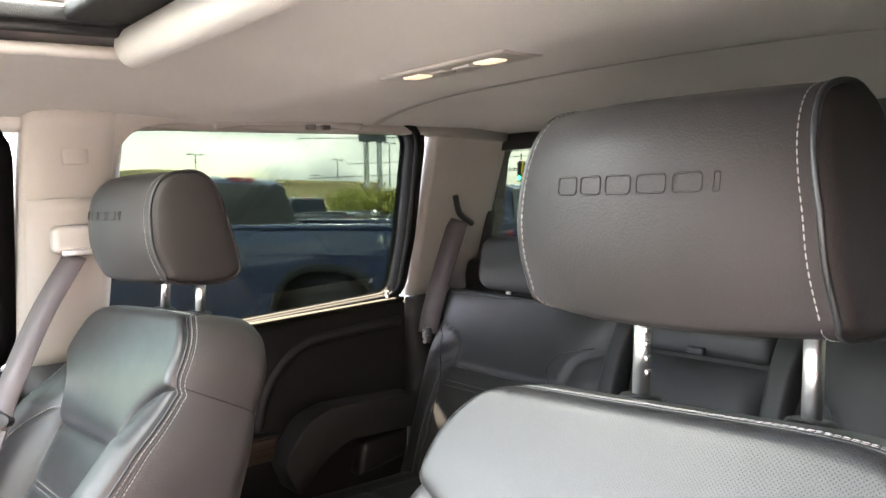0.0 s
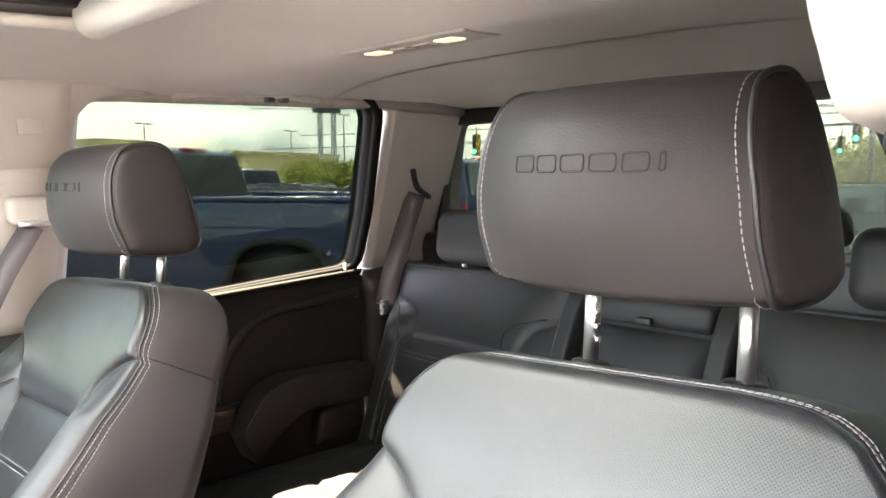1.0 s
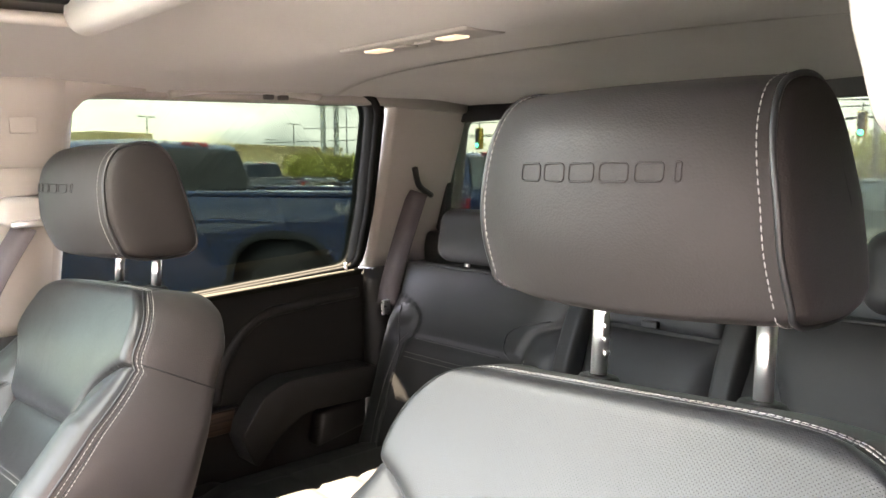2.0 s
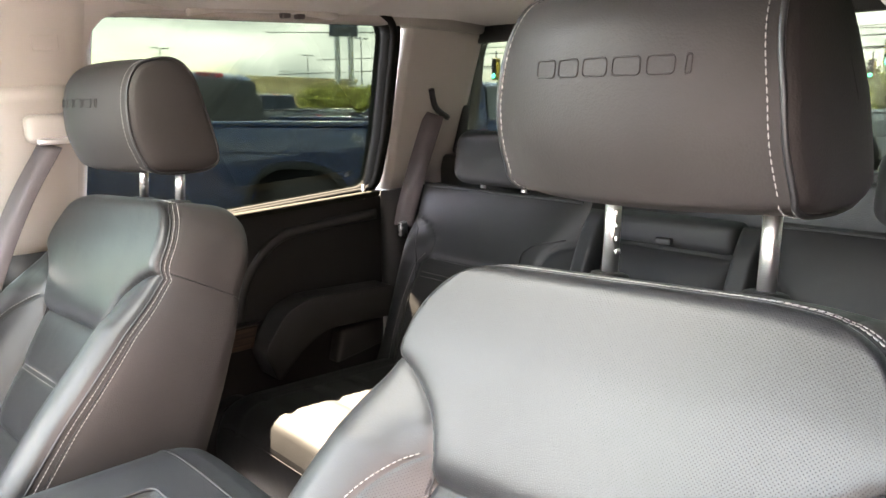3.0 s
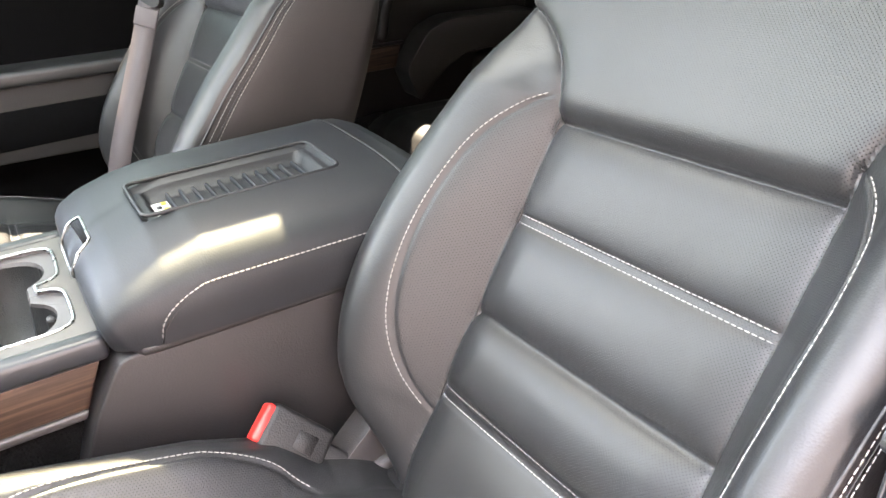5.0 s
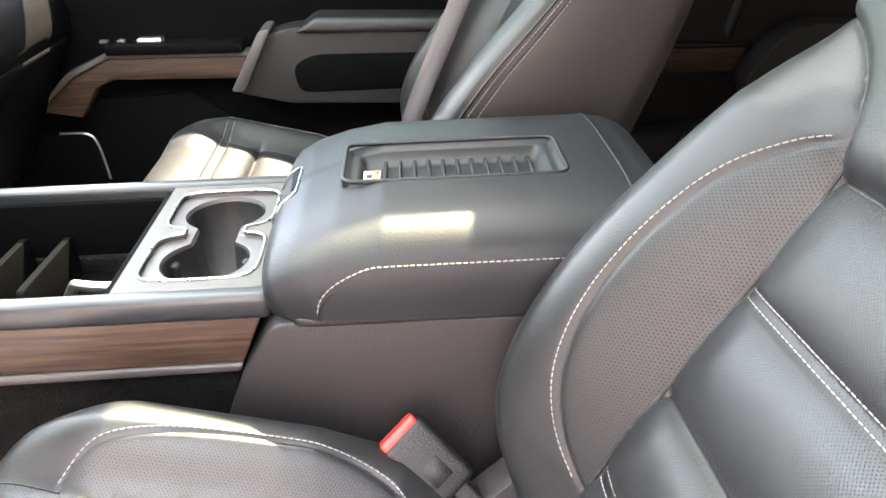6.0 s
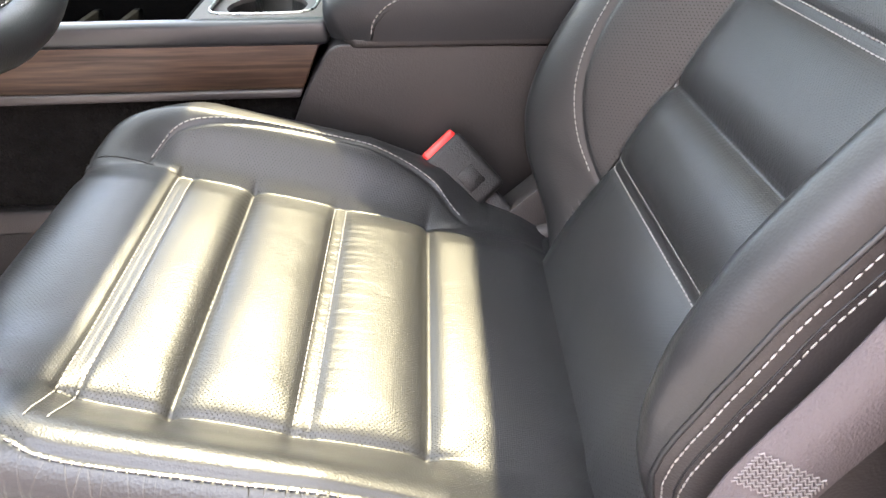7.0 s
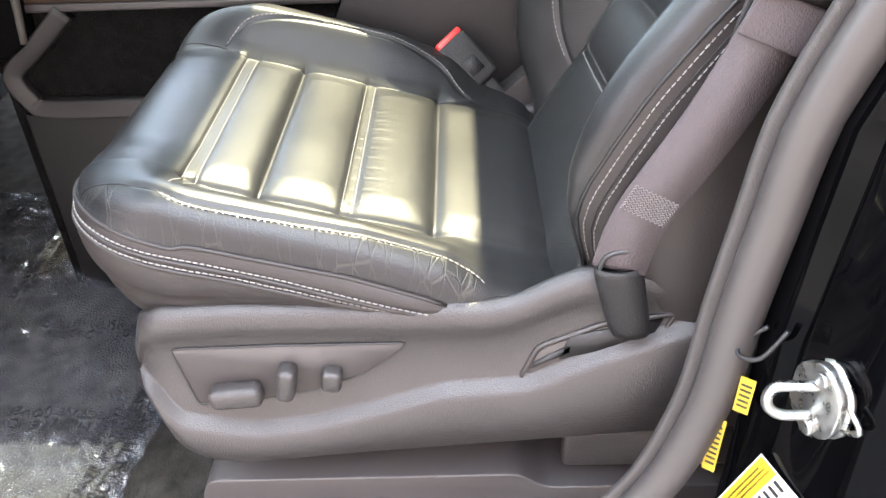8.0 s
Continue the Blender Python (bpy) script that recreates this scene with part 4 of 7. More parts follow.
def panel_with_hole(outer, hole, sg, thick, lift=0.0):
    """A skewed wall slab between an outline and an opening, both in (y, z); it leans with the cab's side."""
    bm = bmesh.new()
    def pt(y, z, t):
        y, z = -0.50 + (y + 0.50) * 0.945, 1.66 + (z - 1.66) * 0.945
        return (sg * (side_x(z) + lift + t), y, z)
    n = len(outer)
    o = [[bm.verts.new(pt(y, z, t)) for y, z in outer] for t in (0, thick)]
    h = [[bm.verts.new(pt(y, z, t)) for y, z in hole] for t in (0, thick)]
    for i in range(n):
        j = (i + 1) % n
        for k in (0, 1):
            bm.faces.new((o[k][i], o[k][j], h[k][j], h[k][i]))
        bm.faces.new((o[0][i], o[0][j], o[1][j], o[1][i]))
        bm.faces.new((h[0][i], h[0][j], h[1][j], h[1][i]))
    bmesh.ops.recalc_face_normals(bm, faces=bm.faces)
    return bm


def grow(poly, d):
    c = (sum(p[0] for p in poly) / len(poly), sum(p[1] for p in poly) / len(poly))
    out = []
    n = len(poly)
    for i in range(n):
        a, b = Vector(poly[i - 1]), Vector(poly[(i + 1) % n])
        t = (b - a).normalized()
        q = Vector((t.y, -t.x))
        if q.dot(Vector(poly[i]) - Vector(c)) < 0:
            q = -q
        out.append(tuple(Vector(poly[i]) + q * d))
    return out


def skew(bm, sg):
    """Leans a slab that was drawn against x = 0 onto the cab's side."""
    for v in bm.verts:
        v.co.y, v.co.z = -0.50 + (v.co.y + 0.50) * 0.945, 1.66 + (v.co.z - 1.66) * 0.945
        v.co.x = sg * (side_x(v.co.z) + v.co.x)
    bmesh.ops.recalc_face_normals(bm, faces=bm.faces)
    return bm


# Dark olive base stands in for sun dimmed and tinted by the glass.
SILL = mat("door_sill_vinyl", (0.010, 0.0098, 0.0065), 0.8, spec=0.1, grain=0.0002, grain_size=0.0016)


DOOR_VINYL = mat("rear_door_vinyl", (0.014, 0.0128, 0.0128), 0.52, spec=0.32, grain=0.0002, grain_size=0.0016, stain=0.1)


def rear_door(sg, name):
    d = thing(name, (sg * 0.83, 0.3, 0.72), "black rear cab door with wood strip and tinted window", "car door")
    frame_out = grow(WIN_REAR, 0.030)
    part("window_frame", panel_with_hole(frame_out, WIN_REAR, sg, 0.05, 0.0), WINDOW_RUBBER, d)
    part("window_seal", sweep([(sg * (side_x(1.66 + (z - 1.66) * 0.945) - 0.004), -0.50 + (y + 0.50) * 0.945, 1.66 + (z - 1.66) * 0.945) for y, z in grow(WIN_REAR, 0.008)], circle(0.008, 8), True, up=(1, 0, 0)), WINDOW_RUBBER, d)
    pane = part("pane", skew(prism(grow(WIN_REAR, 0.004), "x", 0.030, 0.034), sg), SIDE_GLASS, d, smooth=False)
    pane.visible_shadow = False
    # upper trim with the sill, the dished panel, arm rest, strip and pocket
    sill = [(-0.03, 1.398), (0.60, 1.408), (0.605, 1.424), (0.20, 1.416), (-0.03, 1.418)]
    part("sill", skew(prism(sill, "x", -0.030, 0.03, 0.005, 3), sg), SILL, d)
    panel = round_poly([(-0.06, 1.402), (0.62, 1.412), (0.60, 0.80), (0.30, 0.76), (-0.08, 0.76)], 0.02, 3)
    part("panel", skew(prism(panel, "x", -0.018, 0.06, 0.01, 3), sg), DOOR_VINYL, d)
    bolster = smooth_path([(0.22, 1.18, 0), (0.25, 1.27, 0), (0.33, 1.345, 0), (0.45, 1.36, 0), (0.60, 1.365, 0)], 6)
    part("ridge", sweep([(sg * (side_x(p.y) - 0.02), -0.50 + (p.x + 0.50) * 0.945, 1.66 + (p.y - 1.66) * 0.945) for p in bolster], circle(0.012, 8, 1, 0.7), up=(1, 0, 0)), DOOR_VINYL, d)
    arm = [(0.24, 1.12), (0.30, 1.195), (0.36, 1.215), (0.60, 1.20), (0.60, 1.125), (0.40, 1.135), (0.33, 1.10), (0.27, 1.04)]
    part("arm_rest", skew(prism(round_poly(arm, 0.02, 4), "x", -0.085, 0.02, 0.012, 3), sg), DOOR_VINYL, d)
    part("wood_strip", skew(prism([(0.02, 1.12), (0.02, 1.17), (0.26, 1.165), (0.245, 1.115)], "x", -0.030, 0.0, 0.004), sg), WOOD, d)
    part("chrome_strip", skew(prism([(0.02, 1.172), (0.02, 1.178), (0.27, 1.172), (0.268, 1.166)], "x", -0.032, 0.0, 0.002), sg), DOOR_VINYL, d)
    part("pull_cup", skew(prism([(0.44, 1.03), (0.46, 1.11), (0.58, 1.12), (0.58, 1.05)], "x", -0.055, 0.0, 0.01), sg), DOOR_VINYL, d)
    part("map_pocket", skew(prism([(-0.02, 0.80), (-0.02, 1.00), (0.20, 1.02), (0.34, 0.93), (0.50, 0.90), (0.50, 0.80)], "x", -0.06, 0.0, 0.012), sg), DOOR_VINYL, d)
    part("lock_knob", rod((sg * (side_x(1.43) - 0.012), 0.505, 1.42), (sg * (side_x(1.43) - 0.012), 0.507, 1.452), 0.005, 10, 0.004, 0.001), CHROME, d)
    return d


rear_door(-1, "rear_door")
rear_door(1, "rear_door")

WIN_FRONT = round_poly([(-0.92, 1.47), (-0.70, 1.68), (-0.52, 1.765), (-0.40, 1.785), (-0.262, 1.785), (-0.258, 1.43), (-0.92, 1.40)], 0.03, 4)
fd = thing("front_door", (-0.83, -0.7, 0.72), "dark front passenger door with brown wood strip and armrest", "car door")
part("window_frame", panel_with_hole(grow(WIN_FRONT, 0.04), WIN_FRONT, -1, 0.05), SHADE_PLASTIC, fd)
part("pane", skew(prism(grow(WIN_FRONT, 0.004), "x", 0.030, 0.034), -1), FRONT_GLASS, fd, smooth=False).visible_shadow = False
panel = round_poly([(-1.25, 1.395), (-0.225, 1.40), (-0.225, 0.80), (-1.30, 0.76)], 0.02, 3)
part("panel", skew(prism(panel, "x", -0.012, 0.06, 0.01, 3), -1), SHADE_PLASTIC, fd)
part("lower_panel", skew(prism([(-1.24, 1.10), (-0.82, 1.12), (-0.72, 1.05), (-0.72, 0.80), (-1.24, 0.80)], "x", -0.022, 0.0, 0.006), -1), SHADE_PLASTIC, fd)
arm = [(-0.70, 1.165), (-0.655, 1.232), (-0.60, 1.245), (-0.24, 1.235), (-0.24, 1.09), (-0.62, 1.105), (-0.72, 1.13)]
part("arm_rest", skew(prism(round_poly(arm, 0.02, 4), "x", -0.075, 0.0, 0.014, 4), -1), DOOR_VINYL, fd)
part("arm_pad", skew(prism([(-0.60, 1.235), (-0.24, 1.226), (-0.24, 1.250), (-0.56, 1.262)], "x", -0.085, 0.0, 0.008, 3), -1), LEATHER, fd)
# Flush near-black patch; its colour stands in for the shade of a recess.
part("pull_cup", skew(prism(round_poly([(-0.60, 1.125), (-0.61, 1.175), (-0.57, 1.195), (-0.30, 1.19), (-0.26, 1.16), (-0.28, 1.125)], 0.02, 4), "x", -0.0765, -0.07, 0.0006), -1), SHADE_PLASTIC, fd)
part("pull_loop", skew(prism(round_poly([(-0.725, 1.135), (-0.66, 1.245), (-0.64, 1.245), (-0.70, 1.135)], 0.008, 3), "x", -0.088, 0.0, 0.006), -1), SMOOTH_PLASTIC, fd)
wood = [(-0.70, 1.148), (-0.665, 1.190), (-0.95, 1.196), (-1.02, 1.165), (-1.10, 1.10), (-1.02, 1.085), (-0.985, 1.14), (-0.95, 1.155)]
part("wood_strip", skew(prism(wood, "x", -0.048, 0.0, 0.004), -1), WOOD, fd)
part("silver_strip", skew(prism([(-0.665, 1.190), (-0.665, 1.198), (-0.95, 1.205), (-1.03, 1.172), (-1.105, 1.105), (-1.10, 1.10), (-1.02, 1.165), (-0.95, 1.196)], "x", -0.052, 0.0, 0.0015), -1), SATIN, fd)
part("switch_plate", skew(prism([(-0.95, 1.203), (-0.70, 1.198), (-0.70, 1.217), (-0.95, 1.223)], "x", -0.06, 0.0, 0.004), -1), SHADE_PLASTIC, fd)
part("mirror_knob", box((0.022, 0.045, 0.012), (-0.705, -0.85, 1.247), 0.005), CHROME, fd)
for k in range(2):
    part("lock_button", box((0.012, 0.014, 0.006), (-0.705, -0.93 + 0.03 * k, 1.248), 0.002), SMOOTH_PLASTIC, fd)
spk = part("loudspeaker", skew(prism(round_poly([(-1.20, 0.93), (-1.20, 1.05), (-1.05, 1.05), (-1.01, 1.03), (-1.01, 0.93)], 0.02, 4), "x", -0.03, 0.0, 0.004), -1), SHADE_PLASTIC, fd)
part("speaker_edge", tube(smooth_path([(-0.712, -1.05, 1.083), (-0.712, -1.00, 1.08), (-0.712, -0.984, 1.055), (-0.712, -0.977, 0.99)], 5), 0.0025, 8), CHROME, spk)
part("badge", box((0.002, 0.035, 0.012), (-0.711, -1.077, 1.03), 0.0008), SATIN, spk)


# pillars
def pillar(name, sg, low, high, zs, m, label, deep=0.03, out=0.0, wide=0.06):
    """A rounded upright trim; low and high are (y0, y1) at the bottom and the top."""
    rows = []
    for k in range(13):
        t = k / 12
        z = zs[0] + (zs[1] - zs[0]) * t
        y0, y1 = low[0] + (high[0] - low[0]) * t, low[1] + (high[1] - low[1]) * t
        x = side_x(z) + out * max(0, z - 1.40)
        ring = [(x + wide, y0 - 0.005), (x, y0), (x - deep * 0.7, y0 + 0.012), (x - deep, y0 + 0.04), (x - deep, y1 - 0.04), (x - deep * 0.7, y1 - 0.012), (x, y1), (x + wide, y1 + 0.005)]
        rows.append([(sg * a, b, z) for a, b in ring])
    return solo(name, loft(rows), m, label, "pillar trim", kind="structure")


for sg in (-1, 1):
    pillar("pillar_middle_upper", sg, (-0.235, -0.092), (-0.225, -0.078), (1.415, 1.83), PILLAR, "beige moulded plastic upper pillar trim with belt guide", 0.016 if sg < 0 else 0.0, 0.0 if sg < 0 else 0.16)
    pillar("pillar_rear_upper", sg, (0.585, 0.775), (0.560, 0.775), (1.43, 1.83), PILLAR, "beige moulded plastic rear pillar trim", 0.0)
    pillar("pillar_rear_lower", sg, (0.57, 0.82), (0.565, 0.82), (0.72, 1.43), BLACK_PLASTIC, "black moulded plastic lower rear pillar trim", 0.03)
    if sg < 0:
        pillar("pillar_middle_lower", sg, (-0.225, -0.075), (-0.235, -0.075), (0.72, 1.415), BLACK_PLASTIC, "black moulded plastic lower pillar trim", 0.035)
    # roof rail, windscreen pillar
    rail = [(sg * 0.615, -0.40, 1.82), (sg * 0.615, 0.0, 1.828), (sg * 0.61, 0.5, 1.82), (sg * 0.61, 0.82, 1.80)]
    solo("roof_rail", sweep(rail, round_poly([(-0.02, -0.032), (0.035, -0.032), (0.035, 0.06), (-0.02, 0.06)], 0.012, 3)), PILLAR, "beige trimmed roof rail above the doors", "roof rail", kind="structure")
    apil = smooth_path([(sg * 0.62, -0.38, 1.835), (sg * 0.64, -0.60, 1.79), (sg * 0.68, -0.90, 1.62), (sg * 0.73, -1.25, 1.38)], 6)
    solo("windscreen_pillar", sweep(apil, round_poly([(-0.04, -0.035), (0.04, -0.035), (0.04, 0.035), (-0.04, 0.035)], 0.015, 3)), PILLAR, "beige trimmed windscreen pillar", "pillar trim", kind="structure")
pillar("pillar_middle_panel", -1, (-0.230, -0.100), (-0.226, -0.096), (1.415, 1.690), PILLAR, "beige stepped panel on the middle pillar", 0.024)
# rounded corners of the trim at the rear windows' front upper edge
for sg in (-1, 1):
    bend = [(-0.125, 1.70), (-0.094, 1.70), (-0.090, 1.742), (-0.083, 1.772), (-0.068, 1.789), (-0.045, 1.798), (-0.005, 1.802), (0.03, 1.803), (0.03, 1.835), (-0.125, 1.835)]
    bm = prism(bend, "x", 0.0, 0.02, 0.003, 2)
    for v in bm.verts:
        v.co.x = sg * (side_x(v.co.z) - 0.012 + v.co.x)
    bmesh.ops.recalc_face_normals(bm, faces=bm.faces)
    solo("pillar_corner", bm, PILLAR, "beige rounded trim corner above the rear door window", "pillar trim", kind="structure")
# panel lid on the far middle pillar, with the belt's slide below it
solo("pillar_cap", box((0.004, 0.038, 0.028), (-(side_x(1.76) - 0.016), -0.155, 1.755), 0.0015), PILLAR, "beige square blanking cap on the pillar", "cap")

# rear wall with its window
RW_Y = 0.78
rw_out = [(-0.80, 0.72), (0.80, 0.72), (0.80, 1.40), (0.66, 1.84), (-0.66, 1.84), (-0.80, 1.40)]
hole = round_poly([(-0.690, 1.500), (0.690, 1.500), (0.640, 1.766), (-0.640, 1.766)], 0.045, 5)
def wall_ring(outer, inner, y0, y1):
    """A slab between two outlines in (x, z), joined by nearest corners."""
    bm = bmesh.new()
    n = len(inner)
    big = []
    for x, z in inner:
        sz_ = 1.84 if z > 1.62 else 0.72
        edge = 0.68 if z > 1.62 else 0.76
        big.append((max(-edge, min(edge, x * 1.25)), sz_) if abs(x) < 0.57 else ((edge if x > 0 else -edge), sz_ if True else z))
    for y in (y0, y1):
        a = [bm.verts.new((x, y, z)) for x, z in big]
        b = [bm.verts.new((x, y, z)) for x, z in inner]
        for i in range(n):
            j = (i + 1) % n
            vs = []
            for v in (a[i], a[j], b[j], b[i]):
                vs.append(v)
            bm.faces.new(vs)
        if y == y0:
            keep = b
        else:
            for i in range(n):
                j = (i + 1) % n
                bm.faces.new((keep[i], keep[j], b[j], b[i]))
    return bm
solo("wall_rear", wall_ring(rw_out, hole, RW_Y, RW_Y + 0.05), PILLAR, "beige trimmed rear cab wall round the back window", "wall", kind="structure", smooth=False)
bw = thing("rear_window", (0, RW_Y, 1.5), "tinted back window in a black frame", "window", kind="structure")
part("window_frame", sweep([(x, RW_Y - 0.006, z) for x, z in grow(hole, 0.004)], round_poly([(-0.018, -0.012), (0.018, -0.012), (0.018, 0.012), (-0.018, 0.012)], 0.004, 2), True, up=(0, 1, 0)), BLACK_PLASTIC, bw)
part("pane", prism(grow(hole, 0.004), "y", RW_Y + 0.004, RW_Y + 0.008), SIDE_GLASS, bw, smooth=False)
solo("wall_rear_lower", box((1.44, 0.04, 0.80), (0, RW_Y - 0.024, 1.10), 0.01), BLACK_PLASTIC, "black lower rear cab wall behind the back seat", "wall", kind="structure")
# grab handle over the far rear door
gh = thing("grab_handle", (-0.575, 0.22, 1.80), "beige folded grab handle over the rear door", "handle")
part("base", sweep(smooth_path([(-0.575, 0.07, 1.805), (-0.562, 0.13, 1.812), (-0.56, 0.25, 1.812), (-0.572, 0.36, 1.803)], 6), circle(0.016, 10, 1, 0.6)), HEADLINER, gh)
part("hook", box((0.014, 0.018, 0.012), (-0.562, 0.25, 1.800), 0.003), SMOOTH_PLASTIC, gh)
part("hook", box((0.014, 0.018, 0.012), (-0.562, 0.28, 1.799), 0.003), SMOOTH_PLASTIC, gh)

# ---- back bench ----
def bench():
    b = thing("rear_bench", (0, 0.45, 0.72), "black leather rear bench with a closed centre armrest", "car seat")
    up, out = Vector((0, 0.36, 0.933)), Vector((0, -0.933, 0.36))
    base = Vector((0, 0.475, 1.023))
    def skin(u, h, d):
        return base + Vector((u, 0, 0)) + up * h + out * d
    def section(u0, u1, hi, name, arm=False):
        nu, nv = 72, 80
        g = [[(u0 + (u1 - u0) * i / nu, -0.06 + (hi + 0.06) * j / nv) for j in range(nv + 1)] for i in range(nu + 1)]
        c, w = 0.5 * (u0 + u1), 0.5 * (u1 - u0)
        def deep(u, h):
            s, t = abs(u - c) / w, (h + 0.06) / (hi + 0.06)
            d = 0.035 * (1 - s ** 6) * max(0.0, 1 - t ** 10) ** 0.6
            if not arm:
                g = edge(u, h)
                d += 0.016 * step(g, g + 0.3, s) * (1 - step(0.30, 0.39, h)) + fold((s - g) * w, 0.005, 0.009) * (1 - step(0.37, 0.39, h))
                if s < g:
                    d += fold(h - 0.287, 0.006, 0.006) - 0.003 * (h < 0.287)
                    for q in (0.244, 0.254, 0.13, 0.14):
                        d += fold(h - q, 0.002, 0.004)
            return d
        def edge(u, h):
            """Where the middle panel ends, as a share of the half width."""
            if (u - c) * c > 0:
                return lines(h, (0.0, 0.10, 0.183, 0.272, 0.302, 0.331, 0.351, 0.369, 0.39), (0.72, 0.78, 0.77, 0.68, 0.54, 0.53, 0.62, 0.86, 1.05))
            return lines(h, (0.0, 0.2, 0.309, 0.343, 0.38), (0.66, 0.70, 0.72, 0.78, 1.05))
        part(name, sheet([[skin(u, h, deep(u, h)) for u, h in r] for r in g], g, lambda i, j: True), BENCH_LEATHER, b)
        if not arm:
            for q in (0.244, 0.254):
                part("stitching", stitches([skin(u, q, deep(u, q) + 0.001) for u in np.linspace(c - 0.6 * w, c + 0.6 * w, 20)], 0.007, 0.005), DARK_THREAD, b)
            for sg in (-1, 1):
                ln = []
                for h in np.linspace(0.05, 0.298, 24):
                    u = c + sg * w * (edge(c + sg, h) + 0.03)
                    ln.append(skin(u, h, deep(u, h) + 0.001))
                part("stitching", stitches(ln, 0.007, 0.005), DARK_THREAD, b)
            part("fold_seam", tube([skin(u, 0.287, deep(u, 0.287) + 0.0002) for u in np.linspace(c - 0.5 * w, c + 0.5 * w, 20)], 0.0014, 6), BLACK_PLASTIC, b)
            for sg in (-1, 1):
                part("bolster_seam", tube([skin(c + sg * w * edge(c + sg * c, h), h, deep(c + sg * w * edge(c + sg * c, h), h) + 0.0004) for h in np.linspace(0.0, 0.372, 40)], 0.0014, 6), BLACK_PLASTIC, b)
            part("piping", tube([skin(u, 0.447, deep(u, 0.447) + 0.001) for u in np.linspace(c - 0.93 * w, c + 0.93 * w, 24)], 0.003, 6), BENCH_LEATHER, b)
    section(-0.655, -0.174, 0.455, "outer_back")
    section(0.174, 0.655, 0.455, "outer_back")
    section(-0.172, -0.125, 0.44, "divider", True)
    section(0.125, 0.172, 0.44, "divider", True)
    section(-0.123, 0.123, 0.385, "arm_rest", True)
    part("strap", box((0.03, 0.012, 0.012), skin(0, 0.398, 0.012), 0.003), BLACK_PLASTIC, b)
    part("centre_top", box((0.245, 0.06, 0.05), skin(0, 0.422, -0.015), 0.015), BENCH_LEATHER, b)
    part("back_shell", box((1.31, 0.05, 0.49), skin(0, 0.20, -0.035), 0.02, turn=pose(0, 0, 0, -21)), BENCH_LEATHER, b)
    # cushion in three pads
    for u0, u1 in ((-0.66, -0.15), (-0.148, 0.148), (0.15, 0.66)):
        nu, nv = 36, 40
        g = [[(u0 + (u1 - u0) * i / nu, 0.088 + 0.492 * j / nv) for j in range(nv + 1)] for i in range(nu + 1)]
        c, w = 0.5 * (u0 + u1), 0.5 * (u1 - u0)
        def top(u, y):
            s, t = abs(u - c) / w, (0.58 - y) / 0.492
            z = 1.078 - 0.045 * (1 - math.sqrt(max(0, 1 - max(0, (t - 0.86) / 0.14) ** 2))) - 0.03 * s ** 8
            for q in (0.152, 0.245, 0.338):
                z += fold(y - q, 0.006, 0.008) * (1 - step(0.6, 0.7, s))
            return z + fold(s - 0.66, 0.006, 0.03) + 0.02 * t
        pts = [[Vector((u, y, top(u, y))) for u, y in r] for r in g]
        part("cushion", sheet(pts, g, lambda i, j: True), BENCH_LEATHER, b)
        rows = [[p[0] + Vector((0, -0.01 * math.sin(math.pi * k / 6) - 0.0, -0.10 * k / 6)) for k in range(7)] for p in pts]
        part("cushion_front", loft(rows, closed=False), BENCH_LEATHER, b)
        part("piping", tube([p[0] + Vector((0, -0.002, -0.012)) for p in pts], 0.0025, 6), BENCH_LEATHER, b)
    for sg in (-1, 1):
        part("cushion_end", box((0.02, 0.47, 0.11), (sg * 0.655, 0.335, 1.005), 0.008), BENCH_LEATHER, b)
    part("frame", box((1.30, 0.44, 0.27), (0, 0.34, 0.845), 0.02), BLACK_PLASTIC, b)
    return b


bench()
for x in (-0.43, 0.43):
    h = thing("headrest", (x, 0.70, 1.40), "low black leather headrest on the rear bench", "headrest", "rear headrests")
    part("cover", box((0.24, 0.085, 0.115), (x, 0.665, 1.508), 0.032, 6, turn=pose(0, 0, 0, -12)), BENCH_LEATHER, h)
    for sg in (-1, 1):
        part("post", rod((x + sg * 0.06, 0.66, 1.40), (x + sg * 0.06, 0.665, 1.475), 0.006, 10), CHROME, h)

# ---- centre console ----
CX = 0.018
con = thing("centre_console", (CX, -0.4, 0.70), "black centre console with padded lid, cup holders and wood strips", "console")
side = [(-0.522, 1.203), (-0.555, 1.15), (-0.577, 1.098), (-0.62, 0.95), (-0.64, 0.702), (-0.175, 0.702), (-0.168, 1.195)]
part("body", prism(round_poly(side, 0.012, 3), "x", CX - 0.153, CX + 0.153, 0.012, 3), CONSOLE_SIDE, con)


